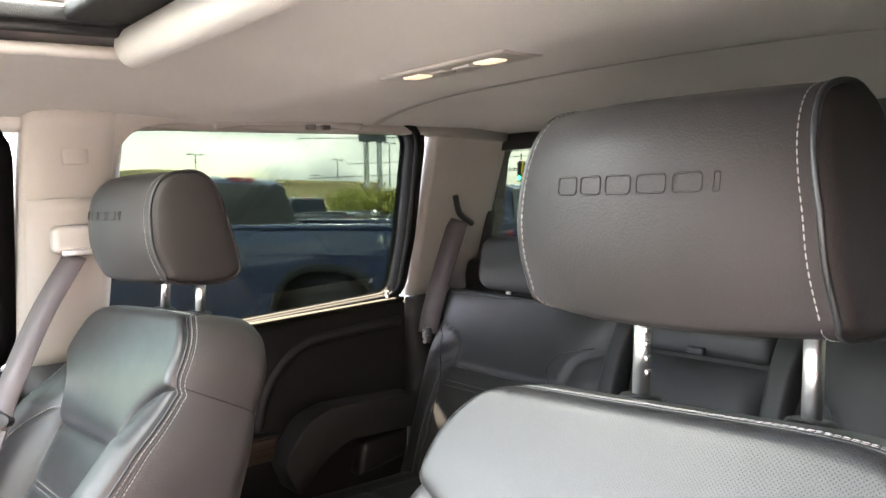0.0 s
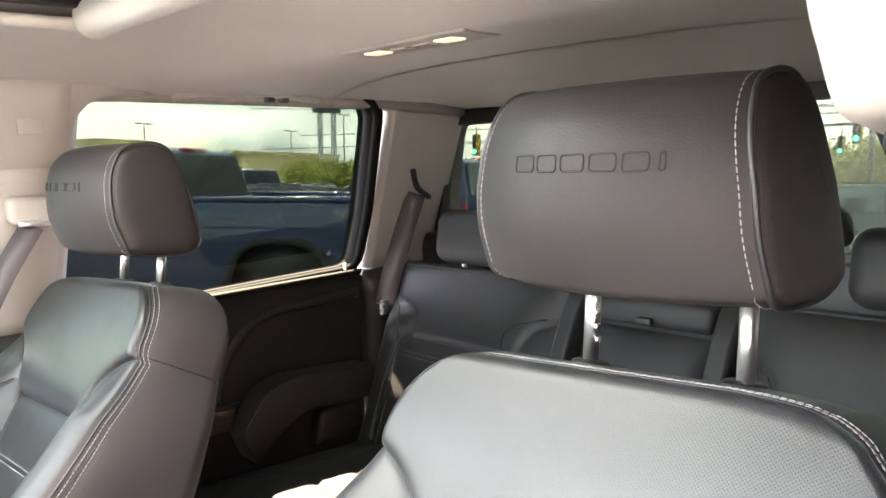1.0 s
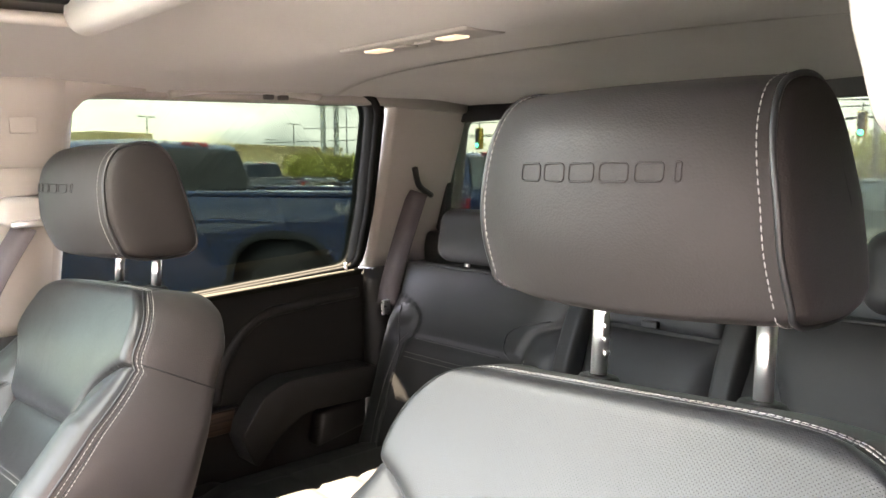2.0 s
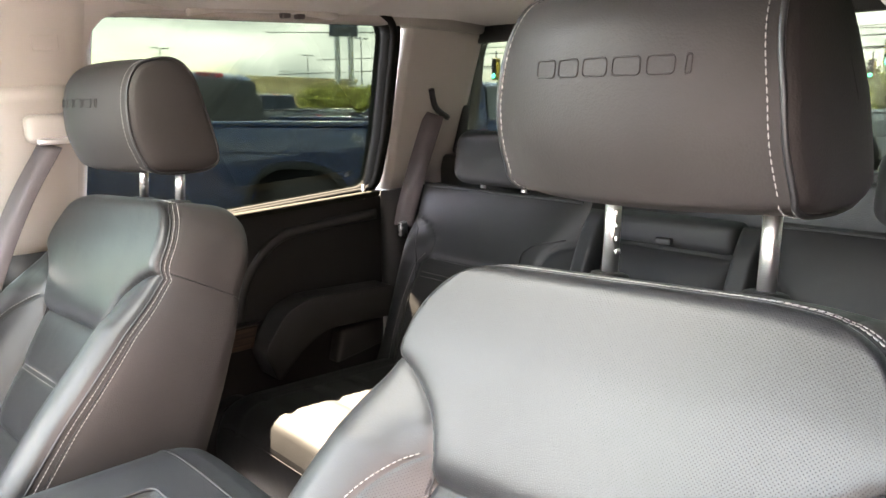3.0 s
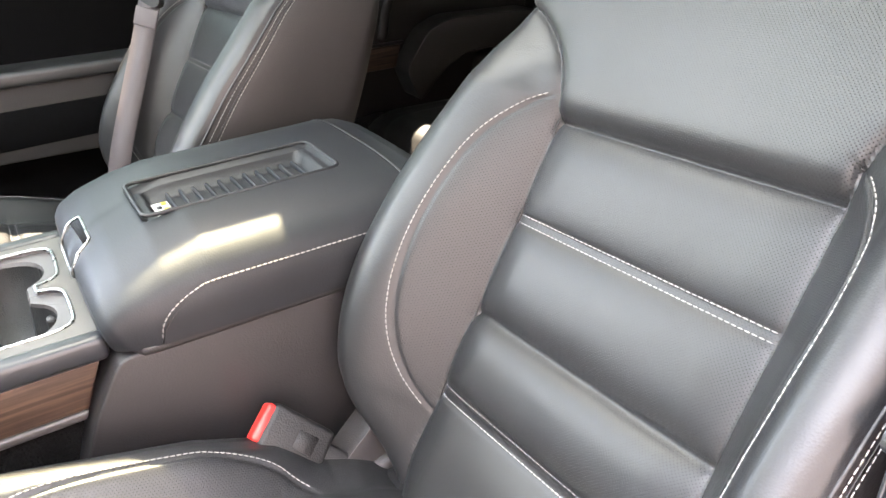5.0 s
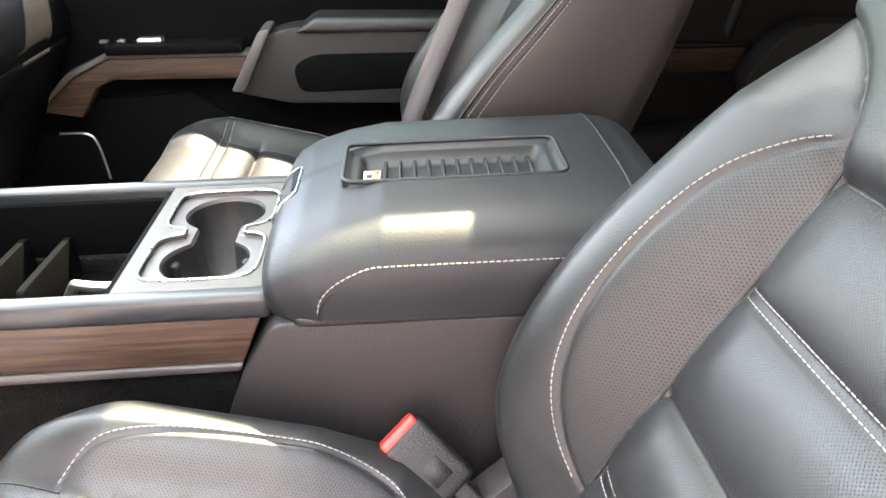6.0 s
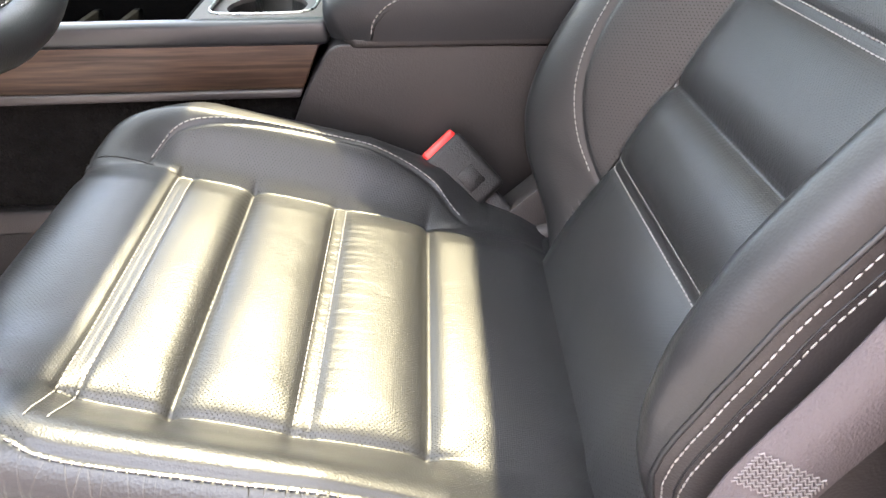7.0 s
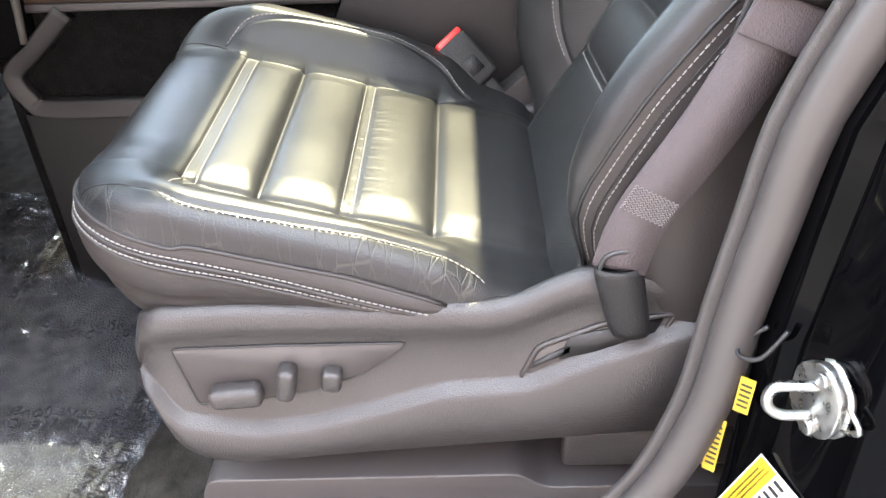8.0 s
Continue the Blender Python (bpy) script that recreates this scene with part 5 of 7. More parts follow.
def lid_point(th, y):
    f = lines(y, (-0.518, -0.514, -0.505, -0.49, -0.465, -0.43, -0.222, -0.20, -0.182, -0.170, -0.164, -0.161), (0.15, 0.42, 0.62, 0.78, 0.92, 1.0, 1.0, 0.96, 0.86, 0.68, 0.42, 0.10))
    g = lines(y, (-0.518, -0.505, -0.48, -0.43, -0.1), (0.90, 0.955, 0.99, 1.0, 1.0))
    c, s = math.cos(th), math.sin(th)
    x = CX + 0.159 * g * math.copysign(abs(c) ** 0.62, c)
    z = 1.206 + 0.082 * f * abs(s) ** 0.5
    ins = step(0.0455, 0.041, abs(x - 0.036)) * step(0.0985, 0.093, abs(y + 0.3655))
    deep = step(0.037, 0.031, abs(x - 0.036)) * step(0.086, 0.079, abs(y + 0.3665))
    up = (z - 1.206) / 0.082
    y -= 0.019 * step(-0.44, -0.514, y) * math.sin(math.pi * min(1.0, 0.06 + 0.94 * up)) ** 0.9   # the front swells over the plate
    return Vector((x, y, z - 0.005 * ins * (s > 0) - 0.012 * deep))


ths = [math.pi * (0.5 - 0.5 * math.cos(math.pi * i / 170)) for i in range(171)]
ths = sorted(set(ths) | {math.pi * i / 200 for i in range(201)})
lys = sorted(set(np.linspace(-0.518, -0.161, 130).tolist()) | {-0.516, -0.5125, -0.51})
lid = part("lid", loft([[lid_point(t, y) for t in ths] for y in lys], closed=False), CONSOLE_VINYL, con)
part("lid_base", prism(round_poly([(CX - 0.156, -0.512), (CX + 0.156, -0.512), (CX + 0.156, -0.165), (CX - 0.156, -0.165)], 0.02, 4), "z", 1.199, 1.2075, 0.002), CONSOLE_SIDE, lid)
for sg in (-1, 1):
    th = 0.30 if sg > 0 else math.pi - 0.30
    pts = [lid_point(th, y) for y in np.linspace(-0.44, -0.19, 30)]
    lead = [lid_point(th * k if sg > 0 else math.pi - 0.30 * k, y) for k, y in ((0.03, -0.480), (0.22, -0.475), (0.50, -0.467), (0.76, -0.457), (0.93, -0.447))]
    part("stitching", stitches([p + Vector((sg * 0.0006, 0, 0.0006)) for p in smooth_path(lead + pts, 3)], 0.0052, 0.0040, 0.0007), THREAD, lid)
    part("seam", tube([p + Vector((sg * 0.0, 0, -0.0045)) for p in lead + pts], 0.0012, 6), BLACK_PLASTIC, lid)
part("rear_seam", tube([lid_point(t, -0.220) for t in ths[25:-25:4]], 0.0016, 6), BLACK_PLASTIC, lid)
ring = round_poly([(-0.010, -0.4645), (0.082, -0.4645), (0.082, -0.2665), (-0.010, -0.2665)], 0.012, 5)
part("tray_rim", tube([(x, y, 1.206 + 0.082 * (1 - abs((x - CX) / 0.159) ** 3.2) ** 0.25 - 0.0005) for x, y in ring], 0.0022, 8, True), CONSOLE_VINYL, lid)
# ribs and a sticker in the tray
z0 = lid_point(math.pi / 2, -0.36).z
for k in range(11):
    part("tray_rib", box((0.058, 0.0035, 0.006), (0.036, -0.428 + 0.0135 * k, z0 + 0.002), 0.0015, 2), CONSOLE_VINYL, lid)
st = part("sticker", box((0.034, 0.016, 0.001), (0.046, -0.4405, z0 + 0.0035), 0.0003, 1), WHITE_LABEL, lid)
for k in range(4):
    part("print_bar", box((0.008, 0.005, 0.0006), (0.034 + 0.008 * k, -0.437 - 0.006 * (k % 2), z0 + 0.0043)), (YELLOW, PRINT)[k % 2], st)
nose = sorted((p.z, p.y) for p in (lid_point(math.pi / 2, y) for y in np.linspace(-0.5175, -0.44, 40)))
ch = round_poly([(-0.038, 1.231), (0.038, 1.231), (0.036, 1.264), (-0.036, 1.264)], 0.009, 5)
slot = [Vector((CX - 0.004 + a, lines(z, [q[0] for q in nose], [q[1] for q in nose]) - 0.0012, z)) for a, z in ch]
part("latch_ring", tube(slot, 0.0015, 8, True, up=(0, 1, 0)), ZINC, lid)
mid = sum(slot, Vector()) / len(slot) + Vector((0, -0.001, 0))
part("latch", loft([slot, [p.lerp(mid, 0.5) for p in slot]]), BLACK_PLASTIC, lid)

# cup holder plate: two round wells that run into each other
PLX, PLY, PZ = CX - 0.001, -0.597, 1.216
def reach(a, inside):
    """How far a shape round the plate's middle goes out along an angle."""
    best = 0.0
    for r in np.linspace(0.002, 0.11, 160):
        if not inside(r * math.cos(a), r * math.sin(a)):
            break
        best = r
    return best
def cup_r(a):
    return reach(a, lambda x, y: (abs(x) - 0.0505) ** 2 + y * y < 0.0395 ** 2 or (abs(x) < 0.03 and abs(y) < 0.020))
def recess_r(a):
    return reach(a, lambda x, y: (abs(abs(x) - 0.0525) / 0.0455) ** 5 + (abs(y) / 0.0535) ** 5 < 1 or (abs(x) < 0.03 and abs(y) < 0.030))
def rect_r(a, w, d):
    c, s = abs(math.cos(a)), abs(math.sin(a))
    return min(w / c if c > 1e-6 else 9, d / s if s > 1e-6 else 9)
angs = sorted({2 * math.pi * i / 180 for i in range(180)} | {math.atan2(sy * 0.066, sx_ * 0.116) % (2 * math.pi) for sy in (-1, 1) for sx_ in (-1, 1)})
def ringpt(f, z, k=1.0):
    return [Vector((PLX + f(a) * math.cos(a) * k, PLY + f(a) * math.sin(a) * k, z)) for a in angs]
cups = part("cup_plate", loft([ringpt(lambda a: rect_r(a, 0.116, 0.066), PZ - 0.012), ringpt(lambda a: rect_r(a, 0.116, 0.066), PZ), ringpt(recess_r, PZ)], caps=False), SATIN, con, smooth=False)
part("well_rim", loft([ringpt(recess_r, PZ), ringpt(lambda a: recess_r(a) - 0.001, PZ - 0.004), ringpt(lambda a: min(cup_r(a) + 0.002, recess_r(a) - 0.0015), PZ - 0.005), ringpt(lambda a: min(cup_r(a), recess_r(a) - 0.003), PZ - 0.009)], caps=False), SMOOTH_PLASTIC, cups, smooth=False)
part("chrome_ring", tube(ringpt(lambda a: recess_r(a) - 0.0008, PZ + 0.0002), 0.0017, 8, True), ZINC, cups)
part("well", loft([ringpt(lambda a: min(cup_r(a), recess_r(a) - 0.003), PZ - 0.009), ringpt(lambda a: cup_r(a) - 0.007, PZ - 0.075), [Vector((PLX, PLY, PZ - 0.075))] * len(angs)], caps=False), BLACK_PLASTIC, cups)
for sg in (-1, 1):
    part("cup_finger", box((0.012, 0.010, 0.03), (PLX + 0.035, PLY + sg * 0.034, PZ - 0.03), 0.004), BLACK_PLASTIC, cups)

# rails, wood and the open bin in front
for sg in (-1, 1):
    x = CX + sg * 0.124
    rail = part("rail", box((0.020, 0.435, 0.024), (x, -0.744, 1.207), 0.006, 3), RAIL, con)
    wx = CX + sg * 0.131
    poly = [(-0.96, 1.150), (-0.96, 1.201), (-0.534, 1.201), (-0.556, 1.152)]
    part("wood_strip", prism(poly, "x", min(wx, wx - sg * 0.012), max(wx, wx - sg * 0.012), 0.002), WOOD, con)
    part("silver_strip", prism([(-0.96, 1.140), (-0.96, 1.150), (-0.556, 1.152), (-0.560, 1.144)], "x", min(wx + sg * 0.003, wx - sg * 0.02), max(wx + sg * 0.003, wx - sg * 0.02), 0.002), SMOOTH_PLASTIC, con)
    part("lower_side", prism([(-1.02, 0.705), (-1.02, 1.14), (-0.56, 1.143), (-0.60, 1.0), (-0.635, 0.705)], "x", min(wx - sg * 0.012, wx - sg * 0.03), max(wx - sg * 0.012, wx - sg * 0.03), 0.003), CARPET, con)
    lipp = smooth_path([(wx, -0.905, 1.140), (wx, -0.955, 1.095), (wx, -0.995, 1.060), (wx, -0.985, 1.025), (wx, -0.955, 1.010), (wx, -0.80, 1.012), (wx, -0.60, 1.014)], 5)
    part("trim_lip", sweep(lipp, round_poly([(-0.012, -0.014), (0.012, -0.010), (0.012, 0.010), (-0.012, 0.004)], 0.003, 2), up=(1, 0, 0)), CONSOLE_SIDE, con)
    part("tunnel_side", box((0.012, 0.40, 0.30), (wx - sg * 0.004, -0.80, 0.853), 0.004), BLACK_PLASTIC, con)
# Bin in near-black plastic: the deep bin's shade is in the colour.
part("bin_floor", box((0.23, 0.30, 0.01), (CX, -0.815, 1.118), 0.002), SHADE_PLASTIC, con)
part("bin_wall", box((0.23, 0.008, 0.10), (CX, -0.668, 1.162), 0.002), SHADE_PLASTIC, con)
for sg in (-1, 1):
    part("bin_wall", box((0.008, 0.30, 0.10), (CX + sg * 0.113, -0.815, 1.155), 0.002), SHADE_PLASTIC, con)
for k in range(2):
    part("divider", prism(round_poly([(CX - 0.10, 1.122), (CX - 0.10, 1.172), (CX + 0.030, 1.176), (CX + 0.050, 1.122)], 0.006, 3), "y", -0.835 + 0.048 * k, -0.827 + 0.048 * k, 0.002), SHADE_PLASTIC, con)
part("bin_handle", tube(smooth_path([(CX + 0.004, -0.752, 1.150), (CX + 0.006, -0.742, 1.166), (CX + 0.012, -0.735, 1.170), (CX + 0.018, -0.71, 1.170), (CX + 0.018, -0.676, 1.170)], 5), 0.0055, 10), CHROME, con)

# ---- dashboard and wheel ----
dash = thing("dashboard", (0, -1.2, 0.9), "dark plastic dashboard with silver edged centre stack", "dashboard")
prof = round_poly([(-1.60, 1.36), (-1.12, 1.40), (-1.00, 1.36), (-0.98, 1.27), (-1.04, 1.18), (-1.12, 1.02), (-1.25, 0.92), (-1.60, 0.90)], 0.04, 4)
part("body", prism(prof, "x", -0.80, 0.80, 0.01), SHADE_PLASTIC, dash)
part("radio_tower", prism(round_poly([(-1.10, 1.42), (-0.97, 1.37), (-0.945, 1.22), (-0.955, 1.10), (-1.10, 1.06)], 0.02, 4), "x", CX - 0.16, CX + 0.16, 0.01, 3), SHADE_PLASTIC, dash)
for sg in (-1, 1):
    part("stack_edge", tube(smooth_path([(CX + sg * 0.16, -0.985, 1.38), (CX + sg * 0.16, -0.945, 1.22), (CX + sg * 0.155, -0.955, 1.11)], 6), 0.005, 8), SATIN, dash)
part("glove_box", prism(round_poly([(-0.985, 1.26), (-1.035, 1.17), (-1.105, 1.03), (-1.14, 1.03), (-1.06, 1.2), (-1.02, 1.27)], 0.012, 3), "x", -0.70, -0.20, 0.008), SHADE_PLASTIC, dash)
part("glove_handle", box((0.12, 0.012, 0.022), (-0.45, -1.012, 1.215), 0.005, turn=pose(0, 0, 0, -28)), SHADE_PLASTIC, dash)
solo("firewall", box((1.66, 0.04, 0.9), (0, -1.5, 1.05), 0.004), CARPET, "black carpeted footwell front wall", "wall", kind="structure")
solo("windscreen", prism([(-1.60, 1.37), (-0.575, 1.885), (-0.575, 1.890), (-1.60, 1.375)], "x", -0.68, 0.68), CLEAR_GLASS, "clear windscreen glass", "windscreen", kind="structure", smooth=False)

wheel = thing("steering_wheel", (0.41, -0.74, 1.42), "black leather steering wheel with grey spokes", "steering wheel")
wu, wr = Vector((0, -0.42, 0.907)), Vector((1, 0, 0))
wc = Vector((0.405, -0.765, 1.458))
part("rim", tube([wc + (wr * math.cos(a) + wu * math.sin(a)) * 0.187 for a in np.linspace(0, 2 * math.pi, 73)[:-1]], 0.0165, 14, True, up=(0, 0.9, 0.42)), LEATHER, wheel)
part("hub", box((0.16, 0.05, 0.13), wc + Vector((0, -0.03, -0.01)), 0.03, 5, turn=pose(0, 0, 0, -25)), BLACK_PLASTIC, wheel)
for a in (0.0, math.pi, -math.pi / 2):
    e = wc + (wr * math.cos(a) + wu * math.sin(a)) * 0.175 + Vector((0, -0.004, 0))
    part("spoke", band([wc + Vector((0, -0.025, 0)), wc.lerp(e, 0.5) + Vector((0, -0.018, 0)), e], 0.045, 0.014, up=(0, 0.9, 0.42)), SATIN, wheel)
part("column", rod(wc + Vector((0, -0.05, -0.03)), wc + Vector((0, -0.35, -0.13)), 0.05, 20), BLACK_PLASTIC, wheel)
part("stitching", stitches([wc + (wr * math.cos(a) + wu * math.sin(a)) * 0.1705 + Vector((0, 0.0045, 0.002)) for a in np.linspace(0, 2 * math.pi, 180)], 0.006, 0.0042, 0.0008), THREAD, wheel)

# ---- belts and buckles ----
def buckle(at, axis, wide, label):
    ob = thing("belt_buckle", at, label, "seat belt buckle", "front belt buckles")
    a, w = Vector(axis).normalized(), Vector(wide).normalized()
    n = a.cross(w).normalized()
    w = n.cross(a)
    m = Matrix((w, a, n)).transposed().to_4x4()
    at = Vector(at)
    part("case", place(box((0.044, 0.066, 0.026), (0, 0.038, 0), 0.006, 4), Matrix.Translation(at) @ m), BLACK_PLASTIC, ob)
    part("button", place(box((0.037, 0.010, 0.019), (0, 0.004, 0.001), 0.003, 3), Matrix.Translation(at) @ m), RED, ob)
    part("mould_mark", place(box((0.018, 0.020, 0.001), (0, 0.046, 0.0135), 0.0004, 1), Matrix.Translation(at) @ m), BLACK_PLASTIC, ob)
    part("stalk", place(box((0.024, 0.06, 0.012), (0, 0.092, -0.002), 0.004, 3), Matrix.Translation(at) @ m), BLACK_PLASTIC, ob)
    part("anchor", place(box((0.05, 0.07, 0.02), (0.005, 0.135, -0.012), 0.006, 3), Matrix.Translation(at) @ m), BLACK_PLASTIC, ob)
    return ob


buckle((0.208, -0.428, 1.118), (0.30, 0.62, -0.62), (-0.33, 0.89, 0.36), "black belt buckle with red button beside driver's cushion")
# plastic cover where the seat hinge sits
solo("hinge_cover", prism(round_poly([(-0.385, 1.038), (-0.325, 1.092), (-0.312, 1.096), (-0.300, 1.06), (-0.300, 1.0), (-0.38, 1.0)], 0.008, 3), "x", 0.205, 0.240, 0.006, 3), GREY_PLASTIC, "grey plastic hinge cover beside the cushion", "cover")


def belt(name, pts, label, ups, tongue=None, ring=None, sewn=False, wide=0.046):
    b = thing(name, pts[-1], label, "seat belt", "seat belts")
    path = smooth_path(pts, 6)
    part("webbing", band(path, wide, 0.0016, up=ups), WEB, b)
    if sewn:
        n = Vector(ups).normalized()
        for k in range(9):
            d = (path[-6] - path[-11]).normalized()
            c = path[-7] - d * 0.0024 * k
            s = d.cross(n).normalized()
            zig = [c + s * (0.43 * wide * (2 * q / 20 - 1)) + d * (0.0010 * (-1) ** q) + n * 0.0012 for q in range(21)]
            part("sewing", tube(zig, 0.0005, 5), DARK_THREAD, b)
    if ring is not None:
        r = Vector(ring)
        part("guide", box((0.03, 0.085, 0.045), r, 0.012, 4), PILLAR, b)
        part("guide_slot", box((0.012, 0.062, 0.010), r + Vector((math.copysign(0.016, -r.x), 0, -0.02)), 0.004), CHROME, b)
    if tongue is not None:
        i = min(range(len(path)), key=lambda k: (path[k] - Vector(tongue)).length)
        d = (path[min(i + 1, len(path) - 1)] - path[i - 1]).normalized()
        n = Vector(ups).normalized()
        s = d.cross(n).normalized()
        n = s.cross(d)
        m = Matrix((s, d, n)).transposed().to_4x4()
        at = Matrix.Translation(path[i]) @ m
        grip = round_poly([(-0.040, -0.006), (-0.030, -0.014), (0.020, -0.012), (0.036, -0.006), (0.038, 0.005), (0.026, 0.013), (-0.024, 0.013), (-0.038, 0.006)], 0.005, 3)
        if not sewn:
            grip = [(0.55 * a, 0.7 * b) for a, b in grip]
        g = part("tongue_grip", place(prism(grip, "z", -0.007, 0.010, 0.004, 3), at @ pose(0, 0, 0, 0, 0, 17 if sewn else -14)), RAIL if sewn else BLACK_PLASTIC, b)
        for k in ((-1, 1) if sewn else ()):
            part("rivet", place(rod((0.010 * k, 0.003, 0.0095), (0.010 * k, 0.003, 0.0112), 0.0022, 12), at @ pose(0, 0, 0, 0, 0, 17)), GREY_PLASTIC, g)
        if sewn:
            part("tongue_plate", place(box((0.006, 0.040, 0.0025), (0.024, 0.030, -0.005), 0.001), at @ pose(0, 0, 0, 0, 0, 8)), RAIL, b)
        part("folded_web", place(box((wide + 0.002, 0.03, 0.005), (0, 0.03, 0.002), 0.002), at), WEB, b)
    return b


belt("seat_belt", [(-0.605, -0.16, 1.60), (-0.588, -0.218, 1.52), (-0.572, -0.270, 1.427), (-0.567, -0.317, 1.319), (-0.552, -0.388, 1.167), (-0.556, -0.412, 1.10)], "grey webbing belt hanging along the passenger seat's outer bolster", (0.72, -0.60, 0.35), (-0.570, -0.290, 1.380), ring=(-0.615, -0.15, 1.625), wide=0.038)
belt("seat_belt", [(0.640, -0.135, 1.64), (0.652, -0.168, 1.46), (0.659, -0.192, 1.38), (0.662, -0.217, 1.31), (0.661, -0.250, 1.23), (0.657, -0.287, 1.155), (0.653, -0.298, 1.105)], "grey webbing belt running down beside the driver's seat", (0.99, -0.12, 0.05), (0.662, -0.214, 1.318), sewn=True, wide=0.040)
belt("seat_belt", [(-0.645, 0.665, 1.60), (-0.66, 0.63, 1.50), (-0.675, 0.60, 1.40), (-0.675, 0.585, 1.35)], "grey webbing belt beside the rear bench", (0.6, -0.8, 0))
solo("belt_slot", tube(smooth_path([(-0.617, 0.635, 1.655), (-0.628, 0.655, 1.615), (-0.64, 0.70, 1.59)], 5), 0.007, 8), BLACK_PLASTIC, "black curved belt slot in the rear pillar", "belt slot")
solo("belt_latch", box((0.012, 0.022, 0.034), (-0.672, 0.58, 1.345), 0.004), ZINC, "small metal belt latch at the bench", "latch")

# moulded cover over the height adjuster, beside the driver's head
gd = thing("belt_guide_cover", (0.64, -0.15, 1.72), "beige moulded cover over the belt height adjuster", "belt guide")
cov = smooth_path([(-0.236, 1.80, 0), (-0.229, 1.745, 0), (-0.216, 1.722, 0), (-0.200, 1.703, 0), (-0.173, 1.696, 0), (-0.110, 1.690, 0), (-0.09, 1.72, 0), (-0.09, 1.80, 0)], 5, True)
part("cover", prism([(p.x, p.y) for p in cov], "x", 0.618, 0.70, 0.008, 4), PILLAR, gd)
part("slot", box((0.03, 0.075, 0.012), (0.645, -0.150, 1.690), 0.005), BLACK_PLASTIC, gd)

# stalk in its well, switches: on the driver's side trim
TX = 0.415 + 0.222
stk = thing("belt_anchor", (0.645, -0.293, 1.03), "black plastic belt anchor sleeve in the seat trim", "belt anchor")
rows = []
for z, k in ((1.040, 0.68), (1.046, 0.72), (1.048, 0.76), (1.058, 0.80), (1.085, 0.85), (1.100, 0.86), (1.106, 0.80), (1.106, 0.64), (1.09, 0.60)):
    rows.append([(0.650 + 0.012 * k * math.cos(a), -0.284 + 0.0215 * k * math.sin(a) + (z - 1.05) * -0.25, z) for a in np.linspace(0, 2 * math.pi, 29)[:-1]])
part("sleeve", loft(rows), BLACK_PLASTIC, stk)
part("metal_eye", tube(smooth_path([(0.652, -0.312, 1.100), (0.654, -0.308, 1.118), (0.654, -0.290, 1.122), (0.652, -0.279, 1.106)], 5), 0.002, 8), RAIL, stk)
well = thing("belt_well", (TX, -0.30, 1.0), "recessed belt well in the driver's seat trim", "trim")
part("floor_plate", prism(round_poly([(-0.362, 0.984), (-0.350, 1.012), (-0.300, 1.036), (-0.248, 1.046), (-0.258, 1.024)], 0.006, 3), "x", TX - 0.02, TX + 0.001, 0.001), SMOOTH_PLASTIC, well)
part("edge", tube([(TX + 0.001, y, z) for y, z in round_poly([(-0.366, 0.980), (-0.352, 1.016), (-0.300, 1.040), (-0.243, 1.050), (-0.256, 1.022)], 0.006, 3)], 0.0022, 8, True, up=(1, 0, 0)), GREY_PLASTIC, well)
part("slot", prism([(-0.334, 1.004), (-0.326, 1.028), (-0.254, 1.045), (-0.262, 1.024)], "x", TX - 0.001, TX + 0.0034), PRINT, well)
part("slit", prism([(-0.357, 0.993), (-0.355, 0.999), (-0.326, 1.018), (-0.326, 1.011)], "x", TX - 0.001, TX + 0.0034), PRINT, well)
sw = thing("seat_switches", (TX, -0.56, 0.98), "grey seat switch panel with three rounded knobs", "switch panel")
pan = [Vector((y, z, 0)) for y, z in round_poly([(-0.656, 1.018), (-0.56, 1.021), (-0.459, 1.022), (-0.472, 1.008), (-0.500, 0.987), (-0.540, 0.970), (-0.590, 0.959), (-0.644, 0.953)], 0.006, 4)]
part("plate", prism([(p.x, p.y) for p in pan], "x", TX - 0.01, TX + 0.0016, 0.0006, 1), SMOOTH_PLASTIC, sw)
part("groove", tube([(TX + 0.0012, p.x, p.y) for p in pan], 0.0011, 6, True, up=(1, 0, 0)), PRINT, sw)
part("slide_knob", box((0.020, 0.046, 0.021), (TX + 0.009, -0.607, 0.972), 0.007, 4, turn=pose(0, 0, 0, 6)), GREY_PLASTIC, sw)
part("tilt_knob", box((0.020, 0.016, 0.034), (TX + 0.009, -0.562, 0.987), 0.006, 4, turn=pose(0, 0, 0, -10)), GREY_PLASTIC, sw)
part("lumbar_knob", box((0.016, 0.017, 0.022), (TX + 0.007, -0.524, 0.988), 0.005, 4, turn=pose(0, 0, 0, -8)), GREY_PLASTIC, sw)

# ---- driver's door opening ----
seal = smooth_path([(0.655, -0.105, 1.70), (0.680, -0.122, 1.52), (0.695, -0.148, 1.40), (0.70, -0.182, 1.318), (0.70, -0.205, 1.247), (0.70, -0.213, 1.18), (0.70, -0.221, 1.10), (0.70, -0.230, 1.0), (0.70, -0.262, 0.90), (0.70, -0.33, 0.82), (0.70, -0.45, 0.775), (0.70, -0.62, 0.765), (0.70, -1.1, 0.765)], 6)
ds = thing("door_seal", (0.70, -0.25, 1.0), "grey rubber door seal along the driver's opening", "door seal")
part("bulb", sweep(seal, [(0.0165 * math.cos(a), 0.0135 * math.sin(a)) for a in np.linspace(0, 2 * math.pi, 17)[:-1]], up=(1, 0, 0)), RUBBER, ds)
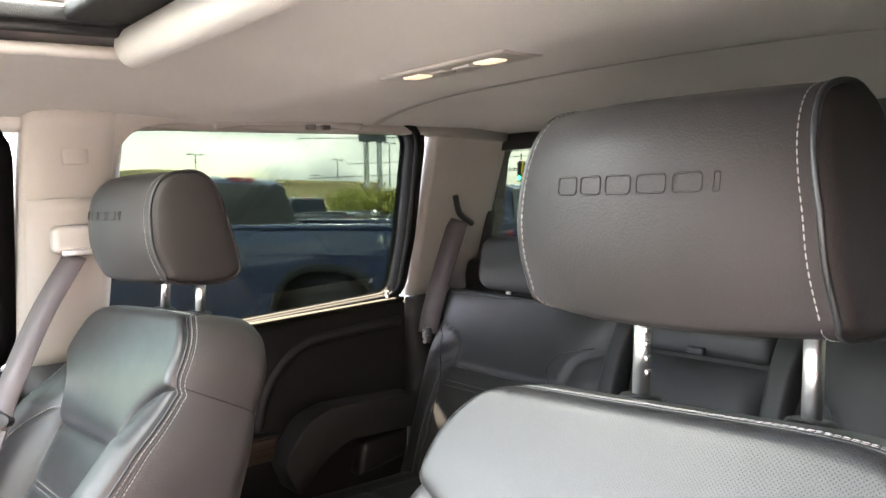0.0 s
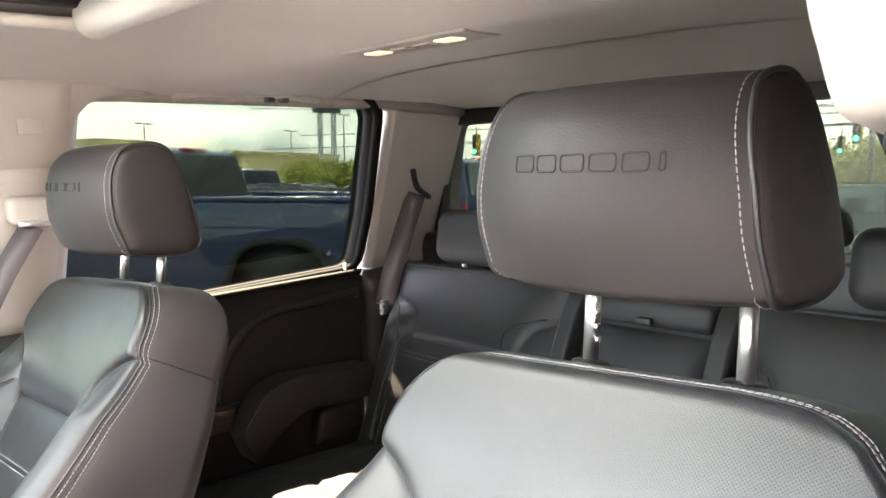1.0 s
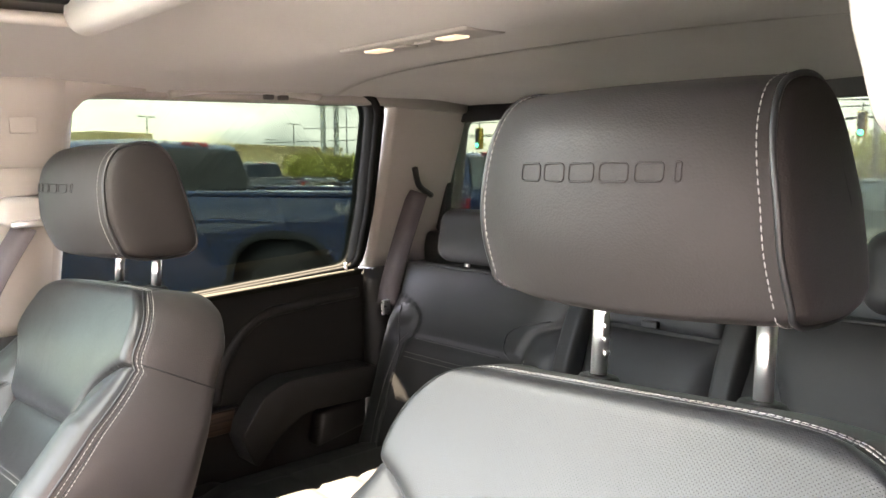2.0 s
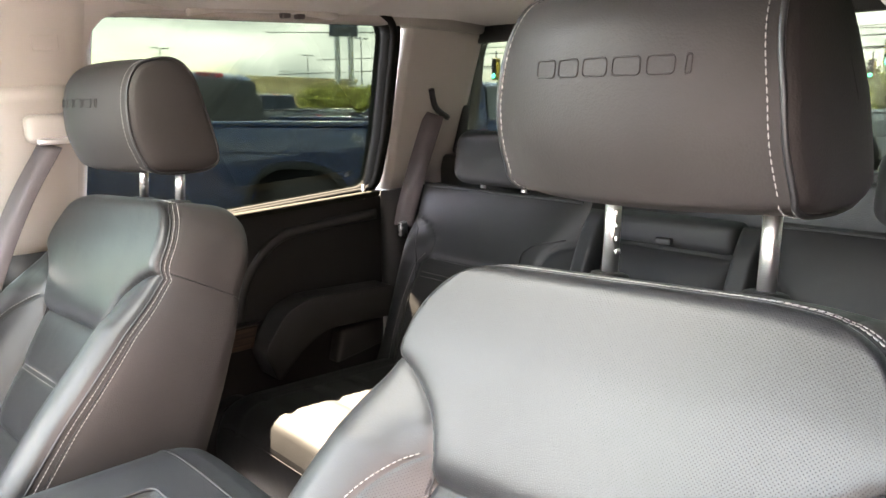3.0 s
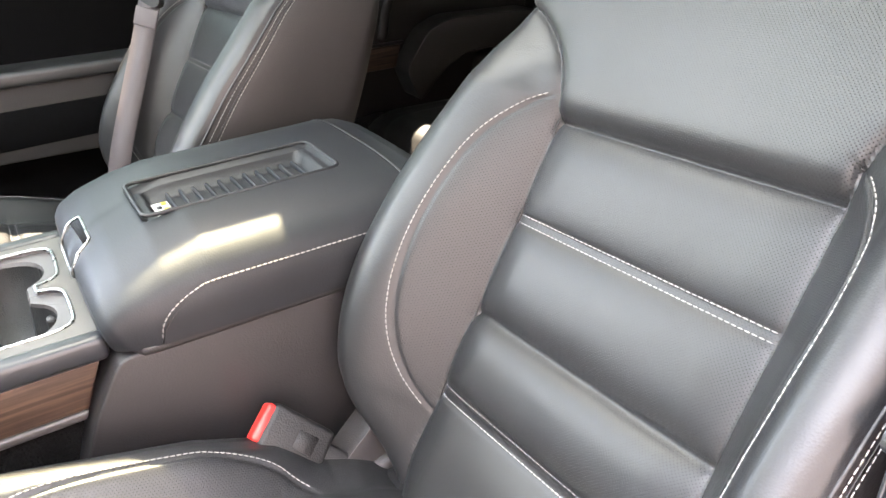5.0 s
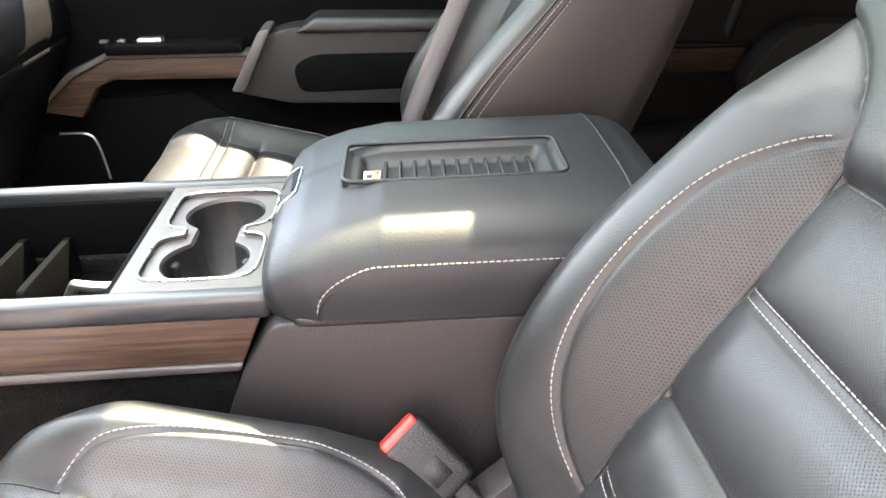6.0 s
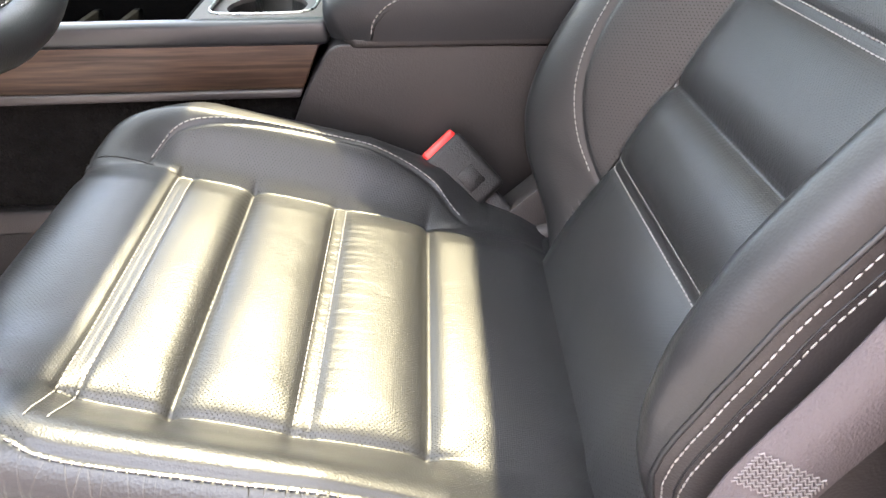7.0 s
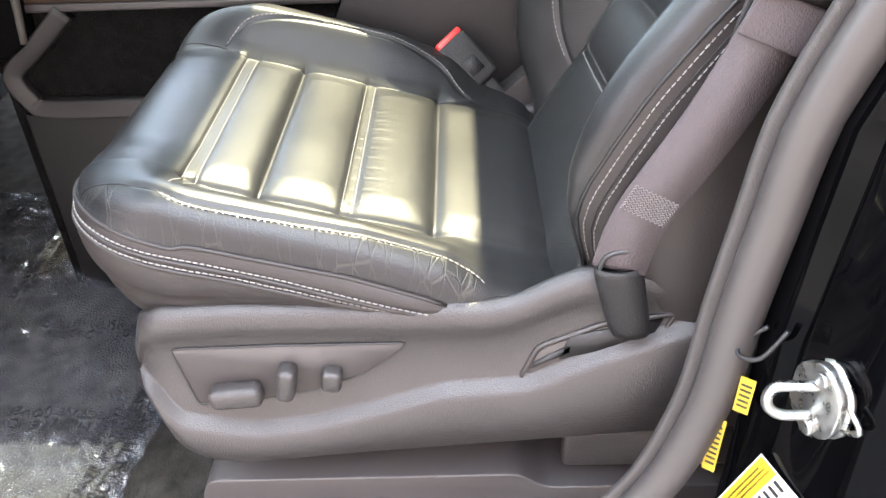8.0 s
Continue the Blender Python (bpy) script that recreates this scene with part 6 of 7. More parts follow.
part("inner_flap", sweep([p + Vector((-0.010, -0.012 if p.z > 0.8 else 0.0, 0.0 if p.z > 0.8 else 0.014)) for p in seal], round_poly([(-0.012, -0.004), (0.012, -0.004), (0.012, 0.004), (-0.012, 0.004)], 0.003, 2), up=(1, 0, 0)), SEAL_CLOTH, ds)
rows = []
for z in (0.55, 0.70, 0.80, 0.90, 1.0, 1.1, 1.25, 1.32, 1.40, 1.55, 1.70, 1.83):
    o = -0.10 * max(0, z - 1.42)
    f = -0.06 * step(0.90, 0.74, z) + lines(z, (1.12, 1.25, 1.32, 1.40, 1.55, 1.83), (0.0, 0.010, 0.032, 0.068, 0.095, 0.12))
    ring = [(0.690, -0.165), (0.699, -0.204), (0.706, -0.206), (0.722, -0.1965), (0.729, -0.189), (0.733, -0.187), (0.740, -0.194), (0.748, -0.197), (0.790, -0.172), (0.818, -0.160), (0.826, -0.150), (0.829, -0.140), (0.850, -0.128), (0.862, -0.115), (0.862, 0.0), (0.70, 0.0), (0.692, -0.03)]
    rows.append([(x + o, y + f, z) for x, y in ring])
solo("pillar_middle_outer", loft(rows), BLACK_PAINT, "glossy black painted door pillar", "pillar", kind="structure")
solo("sill", prism(round_poly([(0.60, 0.69), (0.60, 0.735), (0.69, 0.755), (0.79, 0.735), (0.84, 0.60), (0.84, 0.50), (0.60, 0.50)], 0.012, 3), "y", -1.5, 0.0, 0.004), BLACK_PAINT, "black painted door sill", "sill", kind="structure")
solo("sill_plate", box((0.075, 0.98, 0.02), (0.650, -0.78, 0.743), 0.006), GREY_PLASTIC, "grey plastic step plate on the sill", "sill plate")
solo("pillar_middle_lower", box((0.046, 0.105, 0.70), (0.668, -0.1025, 1.07), 0.012), BLACK_PLASTIC, "black moulded plastic lower pillar trim", "pillar trim", kind="structure")
rd = thing("rear_door_edge", (0.88, -0.1, 0.8), "glossy black front edge of the closed rear door", "car door")
part("skin", loft([[(0.868 + q * 0.004 - 0.40 * max(0, z - 1.42), -0.118 + 0.0, z), (0.905 - 0.40 * max(0, z - 1.42), -0.105, z), (0.915 - 0.40 * max(0, z - 1.42), -0.06, z), (0.915 - 0.40 * max(0, z - 1.42), 0.7, z), (0.868 - 0.40 * max(0, z - 1.42), 0.7, z)] for q, z in enumerate((0.55, 0.8, 1.0, 1.2, 1.40))]), BLACK_PAINT, rd)
part("edge_seal", tube([(0.868, -0.122, z) for z in (0.56, 0.8, 1.0, 1.2, 1.39)], 0.004, 8), RUBBER, rd)
# striker loop on its plate
sk = thing("door_striker", (0.74, -0.185, 1.04), "zinc steel door striker loop bolted to pillar", "striker")
plate = round_poly([(-0.021, -0.016), (0.0, -0.032), (0.021, -0.016), (0.021, 0.016), (0.0, 0.032), (-0.021, 0.016)], 0.010, 4)
tilt = Matrix.Translation((0.769, -0.191, 1.088)) @ pose(0, 0, 0, 0, 0, 17)
part("plate", place(prism(plate, "y", -0.003, 0.003, 0.001), tilt), ZINC, sk)
part("back_plate", place(prism([(a * 1.06, b * 1.04) for a, b in plate], "y", 0.0045, 0.008), tilt), ZINC, sk)
part("base", place(rod((0.0, 0.006, 0.0), (0.0, 0.035, 0.0), 0.014, 16), tilt), BLACK_PLASTIC, sk)
part("loop", place(tube(smooth_path([(0.000, -0.002, 0.012), (-0.006, -0.018, 0.012), (-0.010, -0.026, 0.009), (-0.011, -0.029, 0.0), (-0.009, -0.026, -0.009), (-0.005, -0.018, -0.013), (0.000, -0.002, -0.013)], 5), 0.0036, 12, up=(1, 0, 0)), tilt), ZINC, sk)
for zz in (-0.020, 0.021):
    part("bolt", place(rod((0.003, -0.007, zz), (0.003, -0.002, zz), 0.0055, 16, None, 0.001), tilt), ZINC, sk)
part("inner_loop", place(tube(smooth_path([(0.016, 0.006, 0.010), (0.031, 0.006, 0.0), (0.016, 0.006, -0.012)], 5), 0.002, 10, up=(0, 1, 0)), tilt), ZINC, sk)
# labels on the pillar's front
def label(name, x, y, z, w, h, turn, rows_, text_label, cols):
    lb = thing(name, (x, y, z), text_label, "label")
    m = Matrix.Translation((x, y, z)) @ turn
    part("sheet", place(box((w, 0.0008, h), (0, 0, 0)), m), cols[0], lb, smooth=False)
    for cx_, cz_, bw, bh, mm in rows_:
        part("print_bar", place(box((bw * w, 0.0004, bh * h), (cx_ * w, -0.0008, cz_ * h)), m), mm, lb, smooth=False)
    return lb
label("warning_label", 0.752, -0.1965, 0.962, 0.045, 0.080, pose(0, 0, 0, 0, 17, 31), [(-0.30, 0.0, 0.34, 0.98, YELLOW), (0.30, -0.12, 0.34, 0.5, YELLOW)] + [(0.02, 0.40 - 0.11 * k, 0.2, 0.04, PRINT) for k in range(7)] + [(-0.38 + 0.07 * k, 0.05 * k, 0.025, 0.7, PRINT) for k in range(3)] + [(0.30, 0.05 - 0.08 * k, 0.24, 0.025, PRINT) for k in range(5)], "white and yellow warning label with unreadable print", (WHITE_LABEL,))
label("caution_label", 0.7080, -0.2202, 0.975, 0.010, 0.058, pose(0, 0, 0, 0, 0, 54), [(0.0, 0.36 - 0.1 * k, 0.7, 0.035, PRINT) for k in range(8)], "narrow yellow caution label with unreadable print", (YELLOW,))
label("caution_label", 0.7150, -0.2105, 1.036, 0.011, 0.034, pose(0, 0, 0, 0, 0, 54), [(0.0, 0.30 - 0.15 * k, 0.7, 0.05, PRINT) for k in range(5)], "small yellow caution label with unreadable print", (YELLOW,))
clip = thing("door_clip", (0.735, -0.195, 1.10), "bent black wire clip on the pillar", "clip")
part("wire", tube(smooth_path([(0.713, -0.206, 1.100), (0.709, -0.219, 1.084), (0.717, -0.223, 1.078), (0.728, -0.213, 1.085), (0.727, -0.199, 1.108)], 5), 0.0018, 8), PRINT, clip)

# protective film on the floor
def film_z(x, y):
    v = Vector((x * 7, y * 7, 0.3))
    return FLOOR + 0.018 + 0.010 * noise.noise(v) + 0.010 * abs(noise.noise(Vector((x * 14 + y * 9, y * 5 - x * 4, 1.7)))) + 0.007 * max(0.0, 1 - 4.0 * abs(noise.noise(Vector((x * 9 - y * 16, y * 7 + x * 5, 2.2))))) ** 2 + 0.0028 * max(0.0, 1 - 3.0 * abs(noise.noise(Vector((x * 22 - y * 30, y * 20 + x * 12, 7.2))))) ** 2 + 0.0008 * noise.noise(Vector((x * 60, y * 45, 4)))
bm = bmesh.new()
NX, NY = 240, 200
vs = [[bm.verts.new((-0.12 + 0.74 * i / NX, -1.42 + (0.625 + 0.010 * math.sin(i * 0.05)) * j / NY, 0)) for j in range(NY + 1)] for i in range(NX + 1)]
for row in vs:
    for v in row:
        v.co.z = film_z(v.co.x, v.co.y)
for i in range(NX):
    for j in range(NY):
        bm.faces.new((vs[i][j], vs[i + 1][j], vs[i + 1][j + 1], vs[i][j + 1]))
film = solo("floor_film", bm, FILM, "wrinkled clear plastic film printed with black capitals over carpet", "floor film")
WORDS = "DEALER MUST REMOVE\nPROTECTIVE COVER"
for body, x, y, rz, size in ((WORDS, 0.272, -0.92, 90, 0.0185), (WORDS, 0.440, -0.905, -90, 0.0185), (WORDS, 0.475, -0.826, 170, 0.022), (WORDS, 0.10, -1.075, 175, 0.0185), (WORDS, 0.05, -0.99, 100, 0.0185), (WORDS, 0.30, -1.16, 90, 0.0185), (WORDS, 0.02, -1.20, 178, 0.0185)):
    tb = text(body, size, pose(x, y, 0, 0, 0, rz))
    bmesh.ops.triangulate(tb, faces=tb.faces[:])
    bmesh.ops.subdivide_edges(tb, edges=[e for e in tb.edges if e.calc_length() > 0.006], cuts=1)
    for v in tb.verts:
        v.co.z += film_z(v.co.x, v.co.y) + 0.002
    part("printed_sentence", tb, FILM_INK, film, smooth=False)

# ---- outside ----
INSIDE = set(scene.objects)
SLOPE = -2.4   # the car park falls away behind the truck, degrees
ASPHALT = mat("worn_pale_asphalt", (0.17, 0.165, 0.155), 0.9, grain=0.004, grain_size=0.02, stain=0.3, stain_size=2.0)
GRASS = mat("dry_grass", (0.16, 0.15, 0.06), 1.0, stain=0.4, stain_size=3.0)
LEAF = mat("spring_leaves", (0.38, 0.38, 0.08), 0.8, stain=0.5, stain_size=0.6)
BARK = mat("bark", (0.09, 0.07, 0.055), 0.95, stain=0.3)
BLUE_PAINT = mat("dark_blue_car_paint", (0.010, 0.028, 0.085), 0.14, spec=0.4, coat=0.8)
TEAL_PAINT = mat("blue_grey_car_paint", (0.20, 0.28, 0.34), 0.2, coat=1.0)
SILVER_PAINT = mat("silver_car_paint", (0.42, 0.43, 0.44), 0.22, 0.4, coat=1.0)
DARK_PAINT = mat("charcoal_car_paint", (0.035, 0.037, 0.042), 0.2, coat=1.0)
CAR_GLASS = mat("dark_car_glass", (0.012, 0.014, 0.016), 0.06, spec=0.14)
TYRE = mat("tyre_rubber", (0.02, 0.02, 0.02), 0.85)
LAMP_RED = mat("red_tail_lens", (0.50, 0.02, 0.02), 0.2)
STEEL = mat("grey_pole_steel", (0.30, 0.30, 0.29), 0.5, 0.5)
OCHRE = mat("ochre_building", (0.62, 0.50, 0.24), 0.9, stain=0.1, stain_size=1.0)
PALE_POST = mat("pale_painted_post", (0.52, 0.53, 0.48), 0.6, stain=0.1)
SIGN = mat("dark_sign_board", (0.05, 0.06, 0.07), 0.4)
SIGNAL = mat("signal_yellow", (0.55, 0.36, 0.03), 0.5)
# Colour of the added wall, warmed for the light it bounces.
WALL_BOUNCE = mat("warm_bounce_wall", (0.29, 0.247, 0.243), 0.95, grain=0.002, grain_size=0.01, stain=0.15, stain_size=0.8)
GREEN_LIGHT = glow("green_signal", (0.05, 0.9, 0.55), 3.0)

solo("ground", box((900, 900, 0.2), (0, 0, -0.1)), ASPHALT, "grey asphalt car park reaching the horizon", "ground", kind="structure", smooth=False)
solo("verge", box((60, 260, 0.12), (-120, 60, 0.0), 0.02), GRASS, "strip of dry grass beyond the car park", "verge", kind="structure")


def pickup(at, heading, paint, label, decal=False, wheel_gap=3.65, bed=0.0, big=1.06):
    """A four-door pickup that stands at a place and faces a heading (degrees; 0: towards -y); bed: length over a short bed."""
    t = thing("pickup_truck", (*at, 0), label, "pickup truck", "parked trucks")
    m = pose(*at, 0, 0, 0, heading) @ Matrix.Scale(big, 4)
    def P(name, bm, mm, parent=t, lab="", smooth=True):
        return part(name, place(bm, m), mm, parent, lab, smooth)
    L0, L1 = -3.0 - bed, 2.85      # nose at -y
    # lower body with wheel arches, in (y, z)
    def arch(y, r=0.46, n=20):
        square = lambda q: math.copysign(abs(q) ** 0.78, q)   # a squared-off arch
        return [(y + r * square(math.cos(math.pi - math.pi * k / n)), 0.48 + (r + 0.03) * square(math.sin(math.pi * k / n))) for k in range(n + 1)]
    yf, yr = -1.95 - bed, -1.95 + wheel_gap
    low = [(L0, 0.48)] + arch(yf) + arch(yr) + [(L1, 0.50), (L1 + 0.02, 1.02), (L1, 1.30), (0.92 - bed, 1.32), (0.90 - bed, 1.20), (-1.0 - bed, 1.17), (L0 + 0.25, 1.10), (L0, 0.95)]
    P("body", prism(low, "x", -0.97, 0.97, 0.035, 3), paint)
    P("bed_floor", box((1.6, 1.85 + bed, 0.06), (0, 1.9 - bed / 2, 0.95)), BLACK_PLASTIC)
    P("bed_rail", box((0.10, 1.92 + bed, 0.05), (0.93, 1.88 - bed / 2, 1.325), 0.02, 3), paint)
    P("bed_rail", box((0.10, 1.92 + bed, 0.05), (-0.93, 1.88 - bed / 2, 1.325), 0.02, 3), paint)
    # cab, tapering to the roof
    cab_z = lambda z: 1.25 + (z - 1.25) * 0.86
    cab_back = lambda z: 0.93 - 0.19 * (z - 1.12)
    rows = []
    for z, y0, w in ((1.12, -1.25, 0.95), (1.25, -1.15, 0.93), (1.60, -0.62, 0.86), (1.78, -0.36, 0.80), (1.83, -0.27, 0.77)):
        rows.append([(x, y, cab_z(z)) for x, y in round_poly([(-w, y0 - bed), (w, y0 - bed), (w, cab_back(z) - bed), (-w, cab_back(z) - bed)], 0.06, 4)])
    for z, y0, y1, w in ((1.865, -0.18, 0.74, 0.72), (1.885, -0.05, 0.62, 0.60)):
        rows.append([(x, y, cab_z(z)) for x, y in round_poly([(-w, y0 - bed), (w, y0 - bed), (w, y1 - bed), (-w, y1 - bed)], 0.06, 4)])
    P("cab", loft(rows), paint)
    back = [(-0.86, 1.34), (0.86, 1.34), (0.755, 1.80), (-0.755, 1.80)]
    bm = prism(round_poly(back, 0.05, 4), "y", 0.0, 0.02)
    for v in bm.verts:
        v.co.y += cab_back(v.co.z) - bed + 0.002
        v.co.z = cab_z(v.co.z)
    P("rear_window", bm, CAR_GLASS, t, smooth=False)
    lamp = P("brake_lamp", box((0.42, 0.05, 0.055), (0, 0.772 - bed, cab_z(1.842)), 0.012), LAMP_RED)
    for k in (-1, 0, 1):
        P("lens", box((0.10, 0.012, 0.03), (0.125 * k, 0.798 - bed, cab_z(1.842)), 0.004), WHITE_LABEL if k == 0 else LAMP_RED, lamp)
    for sg in (-1, 1):
        for q in ([(-1.0 - bed, 1.28), (-0.55 - bed, 1.62), (-0.36 - bed, 1.72), (-0.12 - bed, 1.72), (-0.12 - bed, 1.28)], [(-0.05 - bed, 1.28), (-0.05 - bed, 1.72), (0.55 - bed, 1.71), (0.70 - bed, 1.60), (0.76 - bed, 1.28)]):
            b2 = prism(round_poly([(y, cab_z(z)) for y, z in q], 0.03, 3), "x", 0.0, 0.02)
            for v in b2.verts:
                v.co.x = sg * (0.936 - 0.23 * (v.co.z - 1.25) + v.co.x - 0.004)
            bmesh.ops.recalc_face_normals(b2, faces=b2.faces)
            P("side_window", b2, CAR_GLASS, smooth=False)
        P("tail_lamp", box((0.10, 0.10, 0.42), (sg * 0.92, L1 - 0.02, 1.02), 0.02), LAMP_RED)
        P("mirror", box((0.20, 0.10, 0.22), (sg * 1.12, -0.85 - bed, 1.32), 0.04, 4), BLACK_PLASTIC)
        P("arch_lip", sweep([(sg * 0.968, y, z) for y, z in arch(yr, 0.485)], circle(0.035, 8, 1, 0.6), up=(1, 0, 0)), TYRE)
        P("arch_lip", sweep([(sg * 0.968, y, z) for y, z in arch(yf, 0.485)], circle(0.035, 8, 1, 0.6), up=(1, 0, 0)), TYRE)
        P("wheel_well", box((0.25, 1.0, 0.5), (sg * 0.80, yr, 0.72)), BLACK_PLASTIC)
        P("door_handle", box((0.03, 0.18, 0.03), (sg * 0.965, -0.25 - bed, 1.08), 0.01), CHROME)
        P("crease", box((0.02, 5.2 + bed, 0.03), (sg * 0.968, -0.1 - bed / 2, 1.10), 0.008), paint)
        for y in (yf, yr):
            w = P("wheel", rod((sg * 0.70, y, 0.40), (sg * 0.95, y, 0.40), 0.40, 32, None, 0.04), TYRE)
            P("rim", rod((sg * 0.93, y, 0.40), (sg * 0.955, y, 0.40), 0.25, 24, 0.23), SATIN, w)
    P("rear_bumper", box((1.9, 0.16, 0.20), (0, L1 + 0.08, 0.62), 0.04, 3), CHROME)
    P("tailgate", box((1.56, 0.05, 0.50), (0, L1 - 0.0, 1.06), 0.02), paint)
    P("front_bumper", box((1.9, 0.16, 0.26), (0, L0 - 0.05, 0.62), 0.04, 3), CHROME)
    P("grille", box((1.2, 0.06, 0.40), (0, L0 - 0.02, 0.95), 0.03), CHROME)
    P("number_plate", box((0.32, 0.01, 0.16), (0, L1 + 0.165, 0.64)), WHITE_LABEL)
    if decal:
        P("decal", text("4x4", 0.135, pose(0.978, 2.27, 1.215, 0, 0, 90) @ pose(0, 0, 0, 90), 0.002), WHITE_LABEL)
    return t


pickup((-7.65, 2.96), -56, BLUE_PAINT, "dark blue pickup parked alongside with long bed", True, bed=0.40, big=1.10)
pickup((-7.85, 7.05), -66, BLUE_PAINT, "dark blue pickup parked beyond the first one")
pickup((-22.8, 12.0), -66, DARK_PAINT, "charcoal pickup in the next parking row")
pickup((-9.4, 9.7), -90, TEAL_PAINT, "blue grey pickup parked across behind the cab")
pickup((-7.65, 15.7), -75, SILVER_PAINT, "silver pickup parked far behind the cab")


def lamp_post(x, y, h, arms=2):
    t = thing("street_lamp", (x, y, 0), "tall grey steel car park lamp post", "street lamp", "lamp posts")
    part("pole", rod((x, y, 0), (x, y, h), 0.09, 12, 0.06), STEEL, t)
    part("base", rod((x, y, 0), (x, y, 0.6), 0.25, 16), STEEL, t)
    for k in range(arms):
        sg = 1 if k == 0 else -1
        part("lamp_head", box((0.35, 0.75, 0.12), (x - sg * 0.25, y + sg * 0.65, h), 0.04), STEEL, t)


def at_px(angle, dist):
    """A spot seen from the driver's opening, by its bearing from +y to the left and its distance."""
    a = radians(angle)
    return 0.74 - dist * math.sin(a), -0.52 + dist * math.cos(a)


for ang, dist, h in ((68.0, 90, 7.2), (59.9, 130, 6.3), (58.3, 105, 7.4), (54.6, 90, 8.4)):
    lamp_post(*at_px(ang, dist), h)
sx0, sy0 = at_px(55.8, 70)
sg_ = thing("dealer_sign", (sx0, sy0, 0), "tall pylon sign with dark board on two posts", "sign")
for k in (-1, 1):
    part("post", box((0.35, 0.35, 7.4), (sx0 + 0.35 * k, sy0 + 0.45 * k, 3.7), 0.03), PALE_POST, sg_)
part("board", box((0.5, 2.4, 1.1), (sx0, sy0, 7.6), 0.05, turn=pose(0, 0, 0, 0, 0, -35)), SIGN, sg_)
part("print_bar", box((0.02, 1.6, 0.25), (sx0 + 0.28, sy0 - 0.1, 7.6), turn=pose(0, 0, 0, 0, 0, -35)), SATIN, sg_)
bx, by = at_px(63.5, 105)
bld = thing("building", (bx, by, 0), "low ochre commercial building beyond the car park", "building")
part("wall", box((14, 34, 4.2), (bx, by, 2.1), 0.05, turn=pose(0, 0, 0, 0, 0, 20)), OCHRE, bld)
part("parapet", box((14.4, 34.4, 0.5), (bx, by, 4.4), 0.05, turn=pose(0, 0, 0, 0, 0, 20)), OCHRE, bld)
part("tower", box((8, 7, 5.6), (bx + 5, by - 16, 2.8), 0.05, turn=pose(0, 0, 0, 0, 0, 20)), OCHRE, bld)


def tree(x, y, h, spread, seed):
    rnd = random.Random(seed)
    t = thing("tree", (x, y, 0), "young tree with pale green spring leaves", "tree", "trees")
    limbs = [tube([(x, y, 0), (x + 0.1, y, h * 0.3), (x, y + 0.1, h * 0.75)], 0.12, 8)]
    tips = []
    for k in range(9):
        a, e = rnd.uniform(0, 6.28), rnd.uniform(0.25, 0.7)
        b = Vector((x, y, h * e))
        c = b + Vector((math.cos(a) * spread * rnd.uniform(0.5, 1), math.sin(a) * spread * rnd.uniform(0.5, 1), h * rnd.uniform(0.15, 0.33)))
        limbs.append(tube([b, b.lerp(c, 0.5) + Vector((0, 0, 0.15)), c], 0.035, 5))
        tips += [b.lerp(c, q) for q in (0.5, 0.7, 0.85, 1.0)]
    tips += [Vector((x, y, h * q)) for q in (0.6, 0.75, 0.9)]
    part("trunk", join(*limbs), BARK, t)
    verts, faces = [], []
    for c in tips:
        for k in range(95):
            d = Vector((rnd.gauss(0, 1), rnd.gauss(0, 1), rnd.gauss(0, 0.8))) * spread * 0.24
            p, s = c + d, rnd.uniform(0.10, 0.21)
            u = Vector((rnd.gauss(0, 1), rnd.gauss(0, 1), rnd.gauss(0, 1))).normalized()
            w = u.orthogonal().normalized()
            n0 = len(verts)
            verts += [p - u * s, p + w * s * 0.5, p + u * s, p - w * s * 0.5]
            faces.append((n0, n0 + 1, n0 + 2, n0 + 3))
    me = bpy.data.meshes.new("crown")
    me.from_pydata([tuple(v) for v in verts], [], faces)
    bm = bmesh.new()
    bm.from_mesh(me)
    bpy.data.meshes.remove(me)
    part("crown", bm, LEAF, t)


